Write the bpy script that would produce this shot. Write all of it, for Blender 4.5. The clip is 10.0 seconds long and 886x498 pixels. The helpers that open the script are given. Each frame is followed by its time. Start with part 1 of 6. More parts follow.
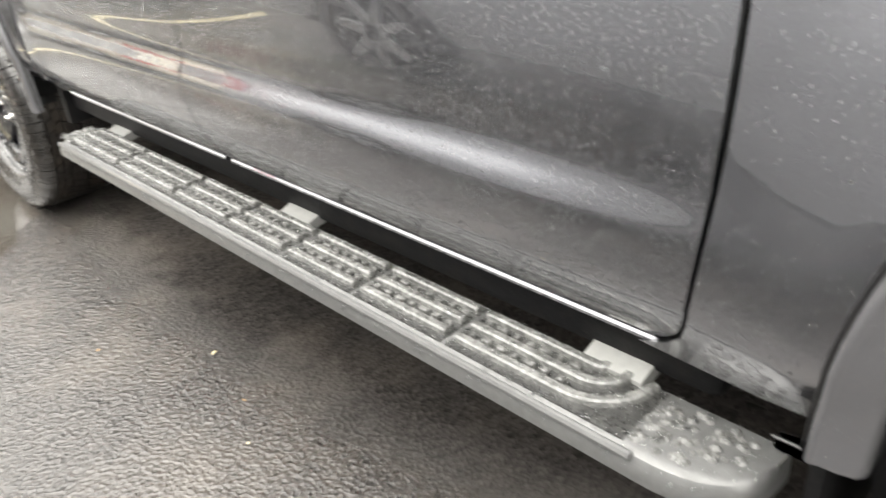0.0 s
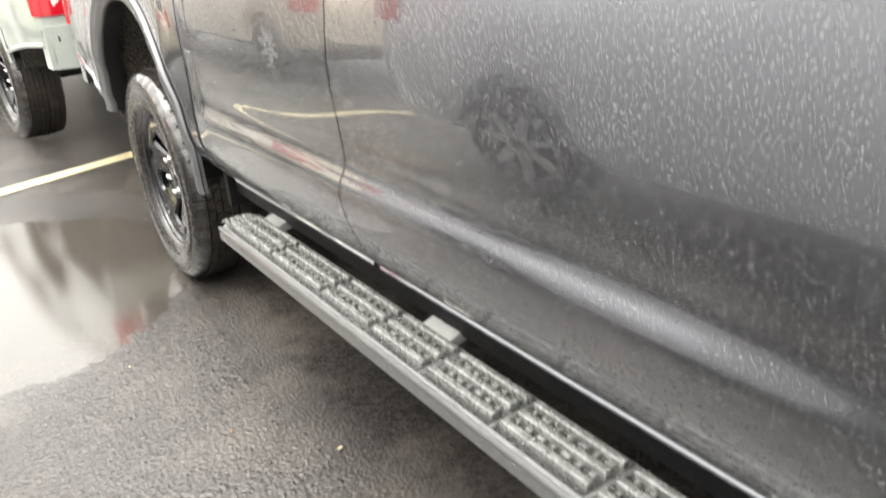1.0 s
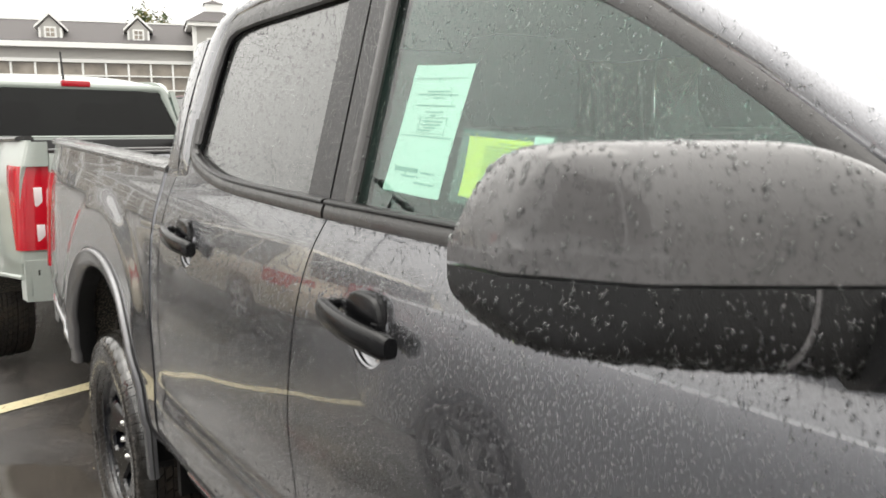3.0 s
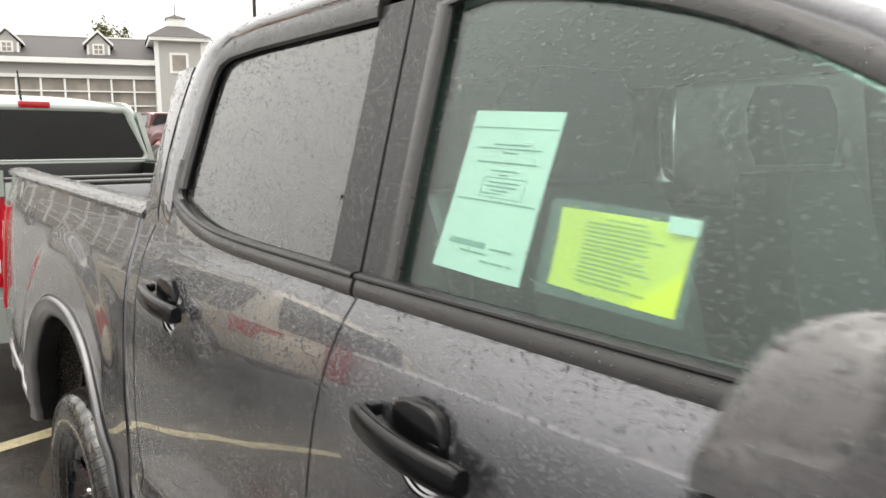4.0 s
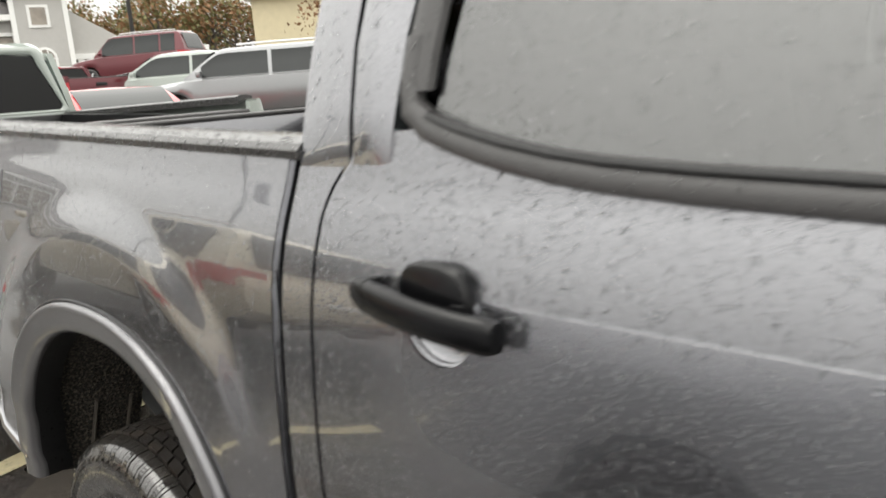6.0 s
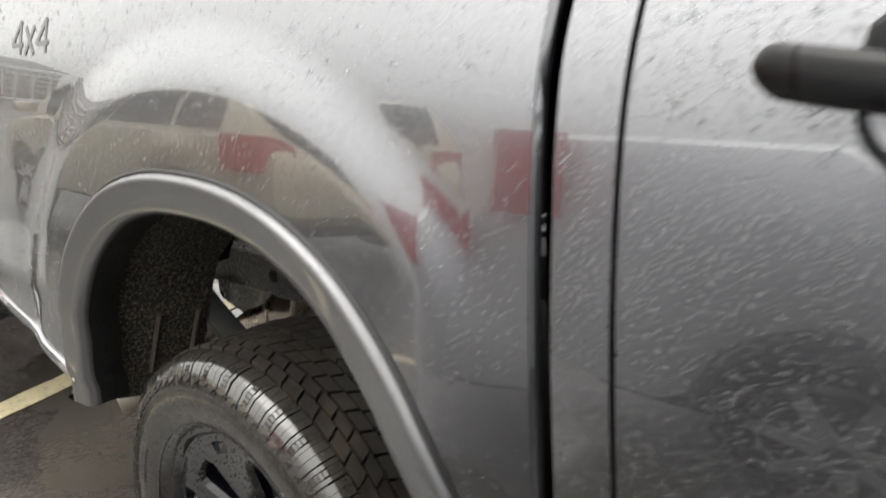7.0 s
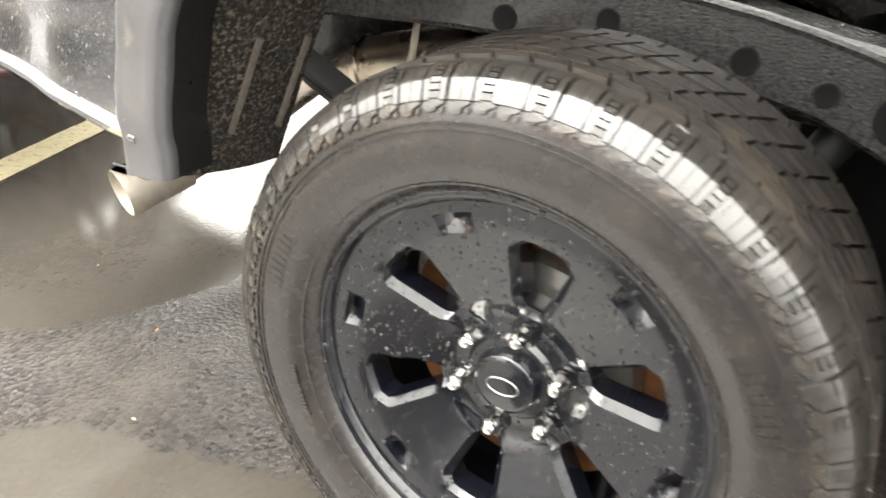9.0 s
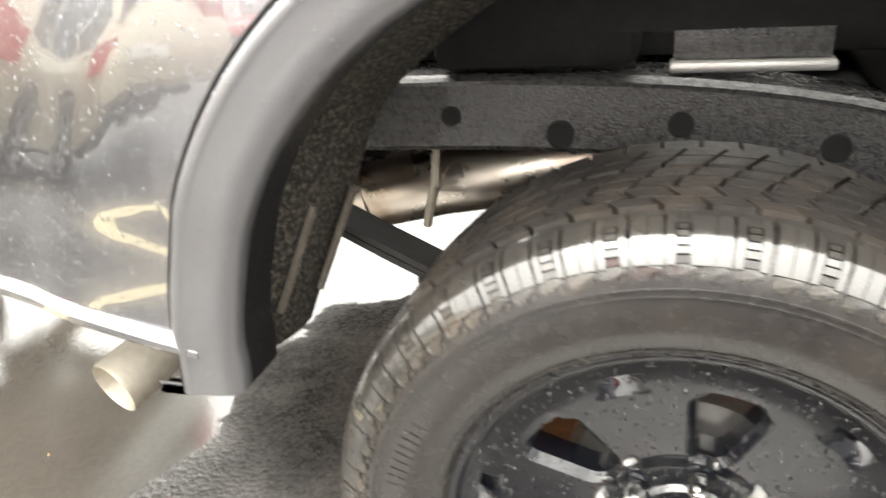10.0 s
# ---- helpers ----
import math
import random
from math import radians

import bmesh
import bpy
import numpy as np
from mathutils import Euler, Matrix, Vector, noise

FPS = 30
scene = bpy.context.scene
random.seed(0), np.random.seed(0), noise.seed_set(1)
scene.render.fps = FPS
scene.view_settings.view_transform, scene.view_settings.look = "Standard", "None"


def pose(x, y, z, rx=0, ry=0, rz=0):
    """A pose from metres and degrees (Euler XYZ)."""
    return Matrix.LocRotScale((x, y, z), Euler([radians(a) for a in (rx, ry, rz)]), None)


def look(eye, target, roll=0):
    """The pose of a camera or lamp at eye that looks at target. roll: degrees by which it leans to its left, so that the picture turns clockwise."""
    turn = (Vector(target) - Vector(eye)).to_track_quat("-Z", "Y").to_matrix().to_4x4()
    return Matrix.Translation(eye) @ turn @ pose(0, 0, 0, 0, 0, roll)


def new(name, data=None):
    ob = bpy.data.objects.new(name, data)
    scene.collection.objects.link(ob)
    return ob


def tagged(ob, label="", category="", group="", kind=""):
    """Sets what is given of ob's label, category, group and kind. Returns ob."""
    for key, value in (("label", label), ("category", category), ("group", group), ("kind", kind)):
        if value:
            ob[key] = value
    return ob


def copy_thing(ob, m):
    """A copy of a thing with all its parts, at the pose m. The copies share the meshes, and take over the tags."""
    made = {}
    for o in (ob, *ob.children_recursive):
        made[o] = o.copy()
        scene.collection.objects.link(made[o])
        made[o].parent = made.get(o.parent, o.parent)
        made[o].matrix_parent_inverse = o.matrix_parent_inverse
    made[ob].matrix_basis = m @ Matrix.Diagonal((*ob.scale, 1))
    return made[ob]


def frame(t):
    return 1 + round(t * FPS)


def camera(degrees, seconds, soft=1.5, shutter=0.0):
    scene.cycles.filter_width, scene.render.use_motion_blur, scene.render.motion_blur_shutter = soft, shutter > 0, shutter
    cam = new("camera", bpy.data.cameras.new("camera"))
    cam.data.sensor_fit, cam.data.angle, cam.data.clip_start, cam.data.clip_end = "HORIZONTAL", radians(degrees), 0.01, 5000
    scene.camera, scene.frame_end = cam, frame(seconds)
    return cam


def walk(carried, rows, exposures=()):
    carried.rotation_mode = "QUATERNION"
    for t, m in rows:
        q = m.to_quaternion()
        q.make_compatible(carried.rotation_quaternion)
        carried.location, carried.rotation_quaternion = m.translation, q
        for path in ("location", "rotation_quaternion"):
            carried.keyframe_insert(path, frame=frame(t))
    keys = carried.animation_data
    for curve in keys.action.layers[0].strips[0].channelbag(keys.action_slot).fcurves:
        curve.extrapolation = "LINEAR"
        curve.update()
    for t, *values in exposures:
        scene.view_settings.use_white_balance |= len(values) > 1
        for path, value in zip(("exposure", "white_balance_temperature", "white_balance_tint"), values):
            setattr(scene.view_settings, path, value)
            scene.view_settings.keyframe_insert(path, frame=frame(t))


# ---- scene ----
cam = camera(59.0, 10.0, 1.5, 0.5)
PATH = [
    (0, (2.985, -1.554, 1.118), (1.678, -0.39, 0.15), -5.6),
    (0.5, (2.945, -1.57, 1.136), (1.484, -0.523, 0.259), -4.5),
    (1, (2.911, -1.54, 1.189), (1.353, -0.554, 0.414), -4.6),
    (1.5, (2.907, -1.54, 1.289), (1.295, -0.525, 0.678), -2.6),
    (2, (2.894, -1.512, 1.349), (1.254, -0.471, 0.869), -1.7),
    (2.5, (2.894, -1.49, 1.401), (1.245, -0.411, 1.058), -0.9),
    (4, (2.57, -1.413, 1.512), (0.994, -0.207, 1.262), -0.7),
    (4.5, (2.351, -1.422, 1.516), (0.798, -0.192, 1.236), -2.1),
    (5, (2.111, -1.389, 1.536), (0.591, -0.124, 1.233), -4.0),
    (6.5, (1.293, -1.484, 1.355), (-0.049, -0.076, 0.887), -4.1),
    (7, (1.082, -1.476, 1.254), (-0.26, -0.085, 0.737), -3.1),
    (7.5, (0.866, -1.513, 1.132), (-0.356, -0.037, 0.56), -2.0),
    (8, (0.688, -1.557, 1.043), (-0.359, 0.009, 0.371), -0.8),
    (8.5, (0.497, -1.558, 0.989), (-0.47, -0.024, 0.145), -0.7),
    (9, (0.321, -1.557, 0.954), (-0.58, -0.016, 0.053), 1.2),
    (9.5, (0.146, -1.537, 0.998), (-0.547, 0.139, 0.153), -1.8),
    (10, (-0.014, -1.534, 1.043), (-0.599, 0.195, 0.224), -5.0),
]
walk(cam, [(t, look(eye, target, roll)) for t, eye, target, roll in PATH],
     [(0, 2.02, 6750, 8), (1, 1.88, 6750, 8), (1.5, 1.45, 6750, 8), (2, 1.25, 6750, 8), (2.5, 0.95, 6700, 8), (4, 0.65, 6750, 9), (5, 0.65, 6750, 9), (6.5, 0.68, 6650, 7), (7, 0.98, 6650, 7), (7.5, 1.65, 6700, 7), (8.5, 2.5, 6800, 7), (9.5, 2.7, 6800, 7), (10, 2.6, 6800, 7)])

# ---- light: overcast, rainy day ----
world = bpy.data.worlds.new("overcast_sky")
scene.world = world
world.use_nodes = True
wn, wl = world.node_tree.nodes, world.node_tree.links
sky = wn.new("ShaderNodeTexSky")
sky.sky_type = "NISHITA"
sky.sun_disc = False
sky.sun_elevation, sky.sun_rotation = radians(52), radians(200)
sky.air_density, sky.dust_density, sky.ozone_density = 1.5, 6.0, 0.5
grey = wn.new("ShaderNodeHueSaturation")
grey.inputs["Saturation"].default_value = 0.06
# an overcast sky is about three times as bright overhead as at the horizon
where = wn.new("ShaderNodeTexCoord")
split = wn.new("ShaderNodeSeparateXYZ")
rise = wn.new("ShaderNodeMapRange")
rise.inputs["From Min"].default_value, rise.inputs["From Max"].default_value = 0.0, 1.0
rise.inputs["To Min"].default_value, rise.inputs["To Max"].default_value = 6.3, 25.3
drift = wn.new("ShaderNodeTexNoise")
drift.inputs["Scale"].default_value, drift.inputs["Detail"].default_value = 2.2, 5
veil = wn.new("ShaderNodeMapRange")
veil.inputs["To Min"].default_value, veil.inputs["To Max"].default_value = 0.86, 1.14
layer = wn.new("ShaderNodeMath")
layer.operation = "MULTIPLY"
tone = wn.new("ShaderNodeMix")
tone.data_type, tone.blend_type = "RGBA", "MULTIPLY"
tone.inputs["Factor"].default_value = 1.0
tone.inputs["B"].default_value = (1.0, 0.99, 0.975, 1)
cloud = wn.new("ShaderNodeMix")
cloud.data_type = "RGBA"
cloud.inputs["Factor"].default_value = 0.85
wl.new(where.outputs["Generated"], split.inputs["Vector"])
wl.new(where.outputs["Generated"], drift.inputs["Vector"])
wl.new(split.outputs["Z"], rise.inputs["Value"])
wl.new(drift.outputs["Fac"], veil.inputs["Value"])
wl.new(rise.outputs["Result"], layer.inputs[0])
wl.new(veil.outputs["Result"], layer.inputs[1])
wl.new(layer.outputs["Value"], tone.inputs["A"])
wl.new(sky.outputs["Color"], grey.inputs["Color"])
wl.new(grey.outputs["Color"], cloud.inputs["A"])
wl.new(tone.outputs["Result"], cloud.inputs["B"])
wl.new(cloud.outputs["Result"], wn["Background"].inputs["Color"])
wn["Background"].inputs["Strength"].default_value = 0.10
sun_data = bpy.data.lights.new("sun", "SUN")
sun_data.energy, sun_data.angle, sun_data.color = 0.6, radians(40), (1.0, 0.97, 0.93)
sun = new("sun", sun_data)
sun.matrix_world = look((0, 0, 30), (7, 12, 0))


# ---- materials ----
def material(name, color, rough=0.5, metal=0.0, grain=0.0, grain_scale=60.0, bump=0.0, bump_scale=120.0, spots=0.0,
             spot_scale=8.0, spot_color=(0.3, 0.3, 0.3), coat=0.0, ior=1.5, rough_vary=0.0, aniso=(1, 1, 1), spec=0.5):
    """A surface with fine grain, larger stains, uneven gloss and relief, in object space at real size."""
    m = bpy.data.materials.new(name)
    m.use_nodes = True
    n, l = m.node_tree.nodes, m.node_tree.links
    p = n["Principled BSDF"]
    p.inputs["Roughness"].default_value, p.inputs["Metallic"].default_value = rough, metal
    p.inputs["IOR"].default_value, p.inputs["Coat Weight"].default_value = ior, coat
    p.inputs["Coat Roughness"].default_value, p.inputs["Specular IOR Level"].default_value = 0.03, spec
    at = n.new("ShaderNodeTexCoord")
    mp = n.new("ShaderNodeMapping")
    mp.inputs["Scale"].default_value = aniso
    l.new(at.outputs["Object"], mp.inputs["Vector"])
    col = None
    fine = n.new("ShaderNodeTexNoise")
    fine.inputs["Scale"].default_value, fine.inputs["Detail"].default_value = grain_scale, 5
    l.new(mp.outputs["Vector"], fine.inputs["Vector"])
    mix = n.new("ShaderNodeMix")
    mix.data_type = "RGBA"
    mix.inputs["A"].default_value = (*[c * (1 - grain) for c in color], 1)
    mix.inputs["B"].default_value = (*[min(1, c * (1 + grain)) for c in color], 1)
    l.new(fine.outputs["Fac"], mix.inputs["Factor"])
    col = mix.outputs["Result"]
    if spots:
        big = n.new("ShaderNodeTexNoise")
        big.inputs["Scale"].default_value, big.inputs["Detail"].default_value = spot_scale, 6
        l.new(mp.outputs["Vector"], big.inputs["Vector"])
        ramp = n.new("ShaderNodeMapRange")
        ramp.inputs["From Min"].default_value, ramp.inputs["From Max"].default_value = 0.48, 0.68
        ramp.inputs["To Max"].default_value = spots
        l.new(big.outputs["Fac"], ramp.inputs["Value"])
        over = n.new("ShaderNodeMix")
        over.data_type = "RGBA"
        l.new(ramp.outputs["Result"], over.inputs["Factor"])
        l.new(col, over.inputs["A"])
        over.inputs["B"].default_value = (*spot_color, 1)
        col = over.outputs["Result"]
    l.new(col, p.inputs["Base Color"])
    if rough_vary:
        rr = n.new("ShaderNodeMapRange")
        rr.inputs["From Min"].default_value, rr.inputs["From Max"].default_value = 0.3, 0.7
        rr.inputs["To Min"].default_value, rr.inputs["To Max"].default_value = max(0.01, rough - rough_vary), min(1, rough + rough_vary)
        l.new(fine.outputs["Fac"], rr.inputs["Value"])
        l.new(rr.outputs["Result"], p.inputs["Roughness"])
    if bump:
        tex = n.new("ShaderNodeTexNoise")
        tex.inputs["Scale"].default_value, tex.inputs["Detail"].default_value = bump_scale, 4
        l.new(mp.outputs["Vector"], tex.inputs["Vector"])
        b = n.new("ShaderNodeBump")
        b.inputs["Strength"].default_value, b.inputs["Distance"].default_value = 1.0, bump
        l.new(tex.outputs["Fac"], b.inputs["Height"])
        l.new(b.outputs["Normal"], p.inputs["Normal"])
    return m


def car_paint(name, color, metal=0.5, rough=0.28, film=0.05, coat=1.65, beads=0.8):
    """Clear-coated metallic paint under a film of rain: flakes below, fine beads and dull wet smears on the coat."""
    m = bpy.data.materials.new(name)
    m.use_nodes = True
    n, l = m.node_tree.nodes, m.node_tree.links
    p = n["Principled BSDF"]
    p.inputs["Metallic"].default_value, p.inputs["Roughness"].default_value = metal, rough
    p.inputs["Coat Weight"].default_value, p.inputs["Coat IOR"].default_value = 1.0, coat
    at = n.new("ShaderNodeTexCoord")
    flake = n.new("ShaderNodeTexVoronoi")
    flake.inputs["Scale"].default_value = 900
    l.new(at.outputs["Object"], flake.inputs["Vector"])
    mix = n.new("ShaderNodeMix")
    mix.data_type = "RGBA"
    mix.inputs["A"].default_value = (*[c * 0.8 for c in color], 1)
    mix.inputs["B"].default_value = (*[min(1, c * 1.25) for c in color], 1)
    l.new(flake.outputs["Color"], mix.inputs["Factor"])
    l.new(mix.outputs["Result"], p.inputs["Base Color"])
    smear = n.new("ShaderNodeTexNoise")
    smear.inputs["Scale"].default_value, smear.inputs["Detail"].default_value = 5, 6
    l.new(at.outputs["Object"], smear.inputs["Vector"])
    rr = n.new("ShaderNodeMapRange")
    rr.inputs["From Min"].default_value, rr.inputs["From Max"].default_value = 0.35, 0.75
    rr.inputs["To Min"].default_value, rr.inputs["To Max"].default_value = 0.015, film * 1.6
    l.new(smear.outputs["Fac"], rr.inputs["Value"])
    l.new(rr.outputs["Result"], p.inputs["Coat Roughness"])
    # fine rain beads, small domes in random cells
    bead = n.new("ShaderNodeTexVoronoi")
    bead.inputs["Scale"].default_value = 170
    mp = n.new("ShaderNodeMapping")
    mp.inputs["Scale"].default_value = (1, 1, 0.7)
    l.new(at.outputs["Object"], mp.inputs["Vector"])
    l.new(mp.outputs["Vector"], bead.inputs["Vector"])
    sep = n.new("ShaderNodeSeparateColor")
    l.new(bead.outputs["Color"], sep.inputs["Color"])
    size = n.new("ShaderNodeMapRange")
    size.inputs["From Min"].default_value, size.inputs["From Max"].default_value = 0.55, 1.0
    size.inputs["To Min"].default_value, size.inputs["To Max"].default_value = 0.0, 0.34
    l.new(sep.outputs["Red"], size.inputs["Value"])
    dome = n.new("ShaderNodeMath")
    dome.operation = "SUBTRACT"
    dome.use_clamp = True
    l.new(size.outputs["Result"], dome.inputs[0])
    l.new(bead.outputs["Distance"], dome.inputs[1])
    b = n.new("ShaderNodeBump")
    b.inputs["Strength"].default_value, b.inputs["Distance"].default_value = beads, 0.004
    l.new(dome.outputs["Value"], b.inputs["Height"])
    l.new(b.outputs["Normal"], p.inputs["Coat Normal"])
    return m


def glass(name, color, rough=0.0, gloss=0.06):
    """A thin tinted pane: looked through, with mirror gloss on its face."""
    m = bpy.data.materials.new(name)
    m.use_nodes = True
    n, l = m.node_tree.nodes, m.node_tree.links
    n.remove(n["Principled BSDF"])
    t = n.new("ShaderNodeBsdfTransparent")
    t.inputs["Color"].default_value = (*color, 1)
    g = n.new("ShaderNodeBsdfGlossy")
    g.inputs["Color"].default_value, g.inputs["Roughness"].default_value = (1, 1, 1, 1), rough
    face = n.new("ShaderNodeLayerWeight")
    face.inputs["Blend"].default_value = 0.5
    steep = n.new("ShaderNodeMath")
    steep.operation = "POWER"
    steep.inputs[1].default_value = 4.0
    l.new(face.outputs["Facing"], steep.inputs[0])
    gain = n.new("ShaderNodeMapRange")
    gain.inputs["To Min"].default_value, gain.inputs["To Max"].default_value = gloss, 1.0
    l.new(steep.outputs["Value"], gain.inputs["Value"])
    mix = n.new("ShaderNodeMixShader")
    l.new(gain.outputs["Result"], mix.inputs["Fac"])
    l.new(t.outputs["BSDF"], mix.inputs[1])
    l.new(g.outputs["BSDF"], mix.inputs[2])
    l.new(mix.outputs["Shader"], n["Material Output"].inputs["Surface"])
    return m


GREY_PAINT = car_paint("grey_metallic_paint", (0.198, 0.199, 0.215), metal=0.90, rough=0.215, film=0.025, coat=1.85, beads=0.45)
WHITE_PAINT = car_paint("pale_white_paint", (0.32, 0.355, 0.325), metal=0.0, rough=0.3)
RED_PAINT = car_paint("red_paint", (0.55, 0.02, 0.025), metal=0.1)
DARK_RED_PAINT = car_paint("dark_red_paint", (0.10, 0.006, 0.012), metal=0.2, coat=1.4)
SILVER_PAINT = car_paint("silver_paint", (0.26, 0.265, 0.27), metal=0.7, coat=1.45)
BEIGE_PAINT = car_paint("champagne_paint", (0.60, 0.54, 0.42), metal=0.35)
BAY_PAINT = car_paint("silver_bay_paint", (0.66, 0.665, 0.685), metal=0.3)
FLARE = material("grey_flare_paint", (0.165, 0.164, 0.172), 0.44, 0.7, 0.06, 300, 0.0003, 240, coat=0.7)
HANDLE_PLASTIC = material("glossy_handle_plastic", (0.004, 0.004, 0.0045), 0.14, 0, 0.2, 200, 0.0002, 700, rough_vary=0.08, spec=0.32)
BLACK_PLASTIC = material("black_plastic", (0.009, 0.009, 0.0095), 0.36, 0, 0.3, 200, 0.0004, 700, rough_vary=0.1)
MIRROR_PLASTIC = material("grey_black_mirror_plastic", (0.075, 0.072, 0.073), 0.30, 0, 0.25, 150, 0.0002, 700, rough_vary=0.08, coat=0.8)
TRIM_PLASTIC = material("weathered_trim_plastic", (0.034, 0.032, 0.032), 0.38, 0, 0.3, 90, 0.0005, 500, rough_vary=0.12, coat=0.3)
RAIL_CAP = material("wet_rail_cap_plastic", (0.040, 0.039, 0.039), 0.22, 0, 0.3, 90, 0.0006, 400, rough_vary=0.1, coat=0.35)
PILLAR_PLASTIC = material("textured_pillar_film", (0.014, 0.013, 0.0145), 0.42, 0, 0.25, 120, 0.0005, 300, coat=0.15, aniso=(1, 1, 3))
UNDERBODY = material("underbody_black", (0.006, 0.006, 0.0065), 0.6, 0, 0.4, 40, 0.001, 120, 0.3, 30, (0.02, 0.018, 0.016), spec=0.2)
FRAME_BLACK = material("wet_frame_paint", (0.030, 0.029, 0.030), 0.3, 0, 0.6, 120, 0.0015, 300, 0.5, 330, (0.13, 0.125, 0.115), rough_vary=0.15, coat=0.3)
FELT = material("gritty_arch_felt", (0.022, 0.019, 0.016), 0.75, 0, 0.9, 140, 0.03, 130, 0.9, 170, (0.24, 0.205, 0.155))
# Sky sheen on the wet ribs is put into this pale base colour.
STEP_RUBBER = material("wet_sheen_step_rubber", (0.12, 0.12, 0.116), 0.24, 0, 0.5, 120, 0.0035, 160, 0.4, 30, (0.30, 0.30, 0.29), rough_vary=0.14, coat=0.8)
STEP_EDGE = material("satin_step_bar_shell", (0.11, 0.11, 0.109), 0.28, 0.2, 0.3, 70, 0.0006, 400, coat=0.6)
TYRE = material("wet_tyre_rubber", (0.022, 0.020, 0.019), 0.24, 0, 0.3, 60, 0.0003, 500, 0.35, 14, (0.045, 0.039, 0.034), rough_vary=0.1, coat=0.3)
TREAD = material("muddy_wet_tread_rubber", (0.026, 0.023, 0.020), 0.27, 0, 0.45, 70, 0.0006, 300, 0.45, 14, (0.07, 0.056, 0.042), rough_vary=0.12, coat=0.6)
WORN_TREAD = material("dull_muddy_tread_rubber", (0.022, 0.019, 0.017), 0.5, 0, 0.45, 70, 0.0006, 300, 0.5, 14, (0.065, 0.050, 0.036), rough_vary=0.12, coat=0.05)
WET_SHOULDER = material("wet_worn_shoulder_rubber", (0.028, 0.026, 0.024), 0.20, 0, 0.35, 70, 0.0002, 300, 0.3, 14, (0.06, 0.052, 0.044), rough_vary=0.08, coat=1.0)
RIM_BLACK = material("gloss_black_rim_paint", (0.004, 0.0045, 0.007), 0.08, 0, 0.2, 100, 0.00008, 330, coat=0.35)
CHROME = material("bright_nut_chrome", (0.78, 0.77, 0.74), 0.12, 1.0, 0.1, 60)
# Darker step rubber for the pad, without the sheen put into the ribs.
STEP_DARK = material("dark_step_rubber", (0.03, 0.03, 0.029), 0.3, 0, 0.4, 120, 0.0012, 300, 0.4, 40, (0.10, 0.10, 0.095), rough_vary=0.15, coat=0.5)
STEEL = material("exhaust_steel", (0.55, 0.5, 0.44), 0.3, 1.0, 0.2, 18, 0.0005, 90, 0.6, 12, (0.32, 0.19, 0.09), rough_vary=0.12)
PIPE_TIP = material("pale_dusty_pipe", (0.46, 0.42, 0.35), 0.5, 0.4, 0.25, 60, 0.0004, 160, 0.4, 20, (0.3, 0.26, 0.2))
RUST = material("rusted_brake_drum", (0.24, 0.10, 0.035), 0.75, 0.2, 0.5, 60, 0.001, 150, 0.5, 20, (0.1, 0.05, 0.025))
DISC = material("bare_drum_face", (0.42, 0.41, 0.39), 0.35, 0.8, 0.2, 90)
SPRING = material("leaf_spring_steel", (0.03, 0.03, 0.03), 0.45, 0.3, 0.4, 60, 0.0008, 200)
RED_LENS = material("red_tail_lens", (0.42, 0.006, 0.016), 0.12, 0, 0.1, 30, coat=0.5)
CLEAR_LENS = material("pale_reverse_lens", (0.75, 0.7, 0.7), 0.12, 0, 0.1, 60, coat=1.0)
AMBER = material("headlamp_glass", (0.6, 0.62, 0.64), 0.08, 0.3, 0.1, 60, coat=1.0)
DECAL = material("grey_decal", (0.12, 0.12, 0.125), 0.3, 0.2, 0.1, 100)
EMBLEM = material("brushed_emblem", (0.3, 0.3, 0.31), 0.25, 0.9, 0.2, 200)
SEAT = material("charcoal_seat_cloth", (0.045, 0.046, 0.048), 0.85, 0, 0.4, 300, 0.001, 600)
HEADLINER = material("grey_headliner", (0.42, 0.42, 0.40), 0.9, 0, 0.1, 300, 0.0005, 500)
DASH = material("dark_dash_plastic", (0.03, 0.03, 0.032), 0.6, 0, 0.3, 200, 0.0005, 500)
FRONT_GLASS = glass("green_tinted_glass", (0.80, 0.93, 0.885), gloss=0.045)
PRIVACY_GLASS = glass("dark_privacy_glass", (0.30, 0.31, 0.31), gloss=0.15)
REAR_GLASS = glass("dark_rear_glass", (0.12, 0.12, 0.125), gloss=0.03)
PAPER = material("mint_price_paper", (0.63, 0.675, 0.64), 0.6, 0, 0.03, 40, 0.0008, 14)
YELLOW_PAPER = material("yellow_guide_paper", (0.90, 0.80, 0.018), 0.6, 0, 0.03, 40)
INK = material("grey_print", (0.22, 0.32, 0.29), 0.7, 0, 0.1, 60)
YELLOW_INK = material("dark_yellow_print", (0.45, 0.46, 0.02), 0.7, 0, 0.1, 60)
SLEEVE = glass("clear_plastic_sleeve", (0.95, 0.97, 0.96))
WATER = bpy.data.materials.new("rain_water")
WATER.use_nodes = True
_w = WATER.node_tree.nodes["Principled BSDF"]
_w.inputs["Base Color"].default_value = (0.95, 0.97, 0.97, 1)
_w.inputs["Transmission Weight"].default_value, _w.inputs["Roughness"].default_value, _w.inputs["IOR"].default_value = 1.0, 0.02, 1.55
YELLOW_LINE = material("worn_yellow_line", (0.60, 0.53, 0.34), 0.4, 0, 0.25, 40, 0.002, 120, 0.5, 30, (0.35, 0.29, 0.18), rough_vary=0.2)
SIDING = material("grey_lap_siding", (0.46, 0.45, 0.43), 0.7, 0, 0.06, 4)
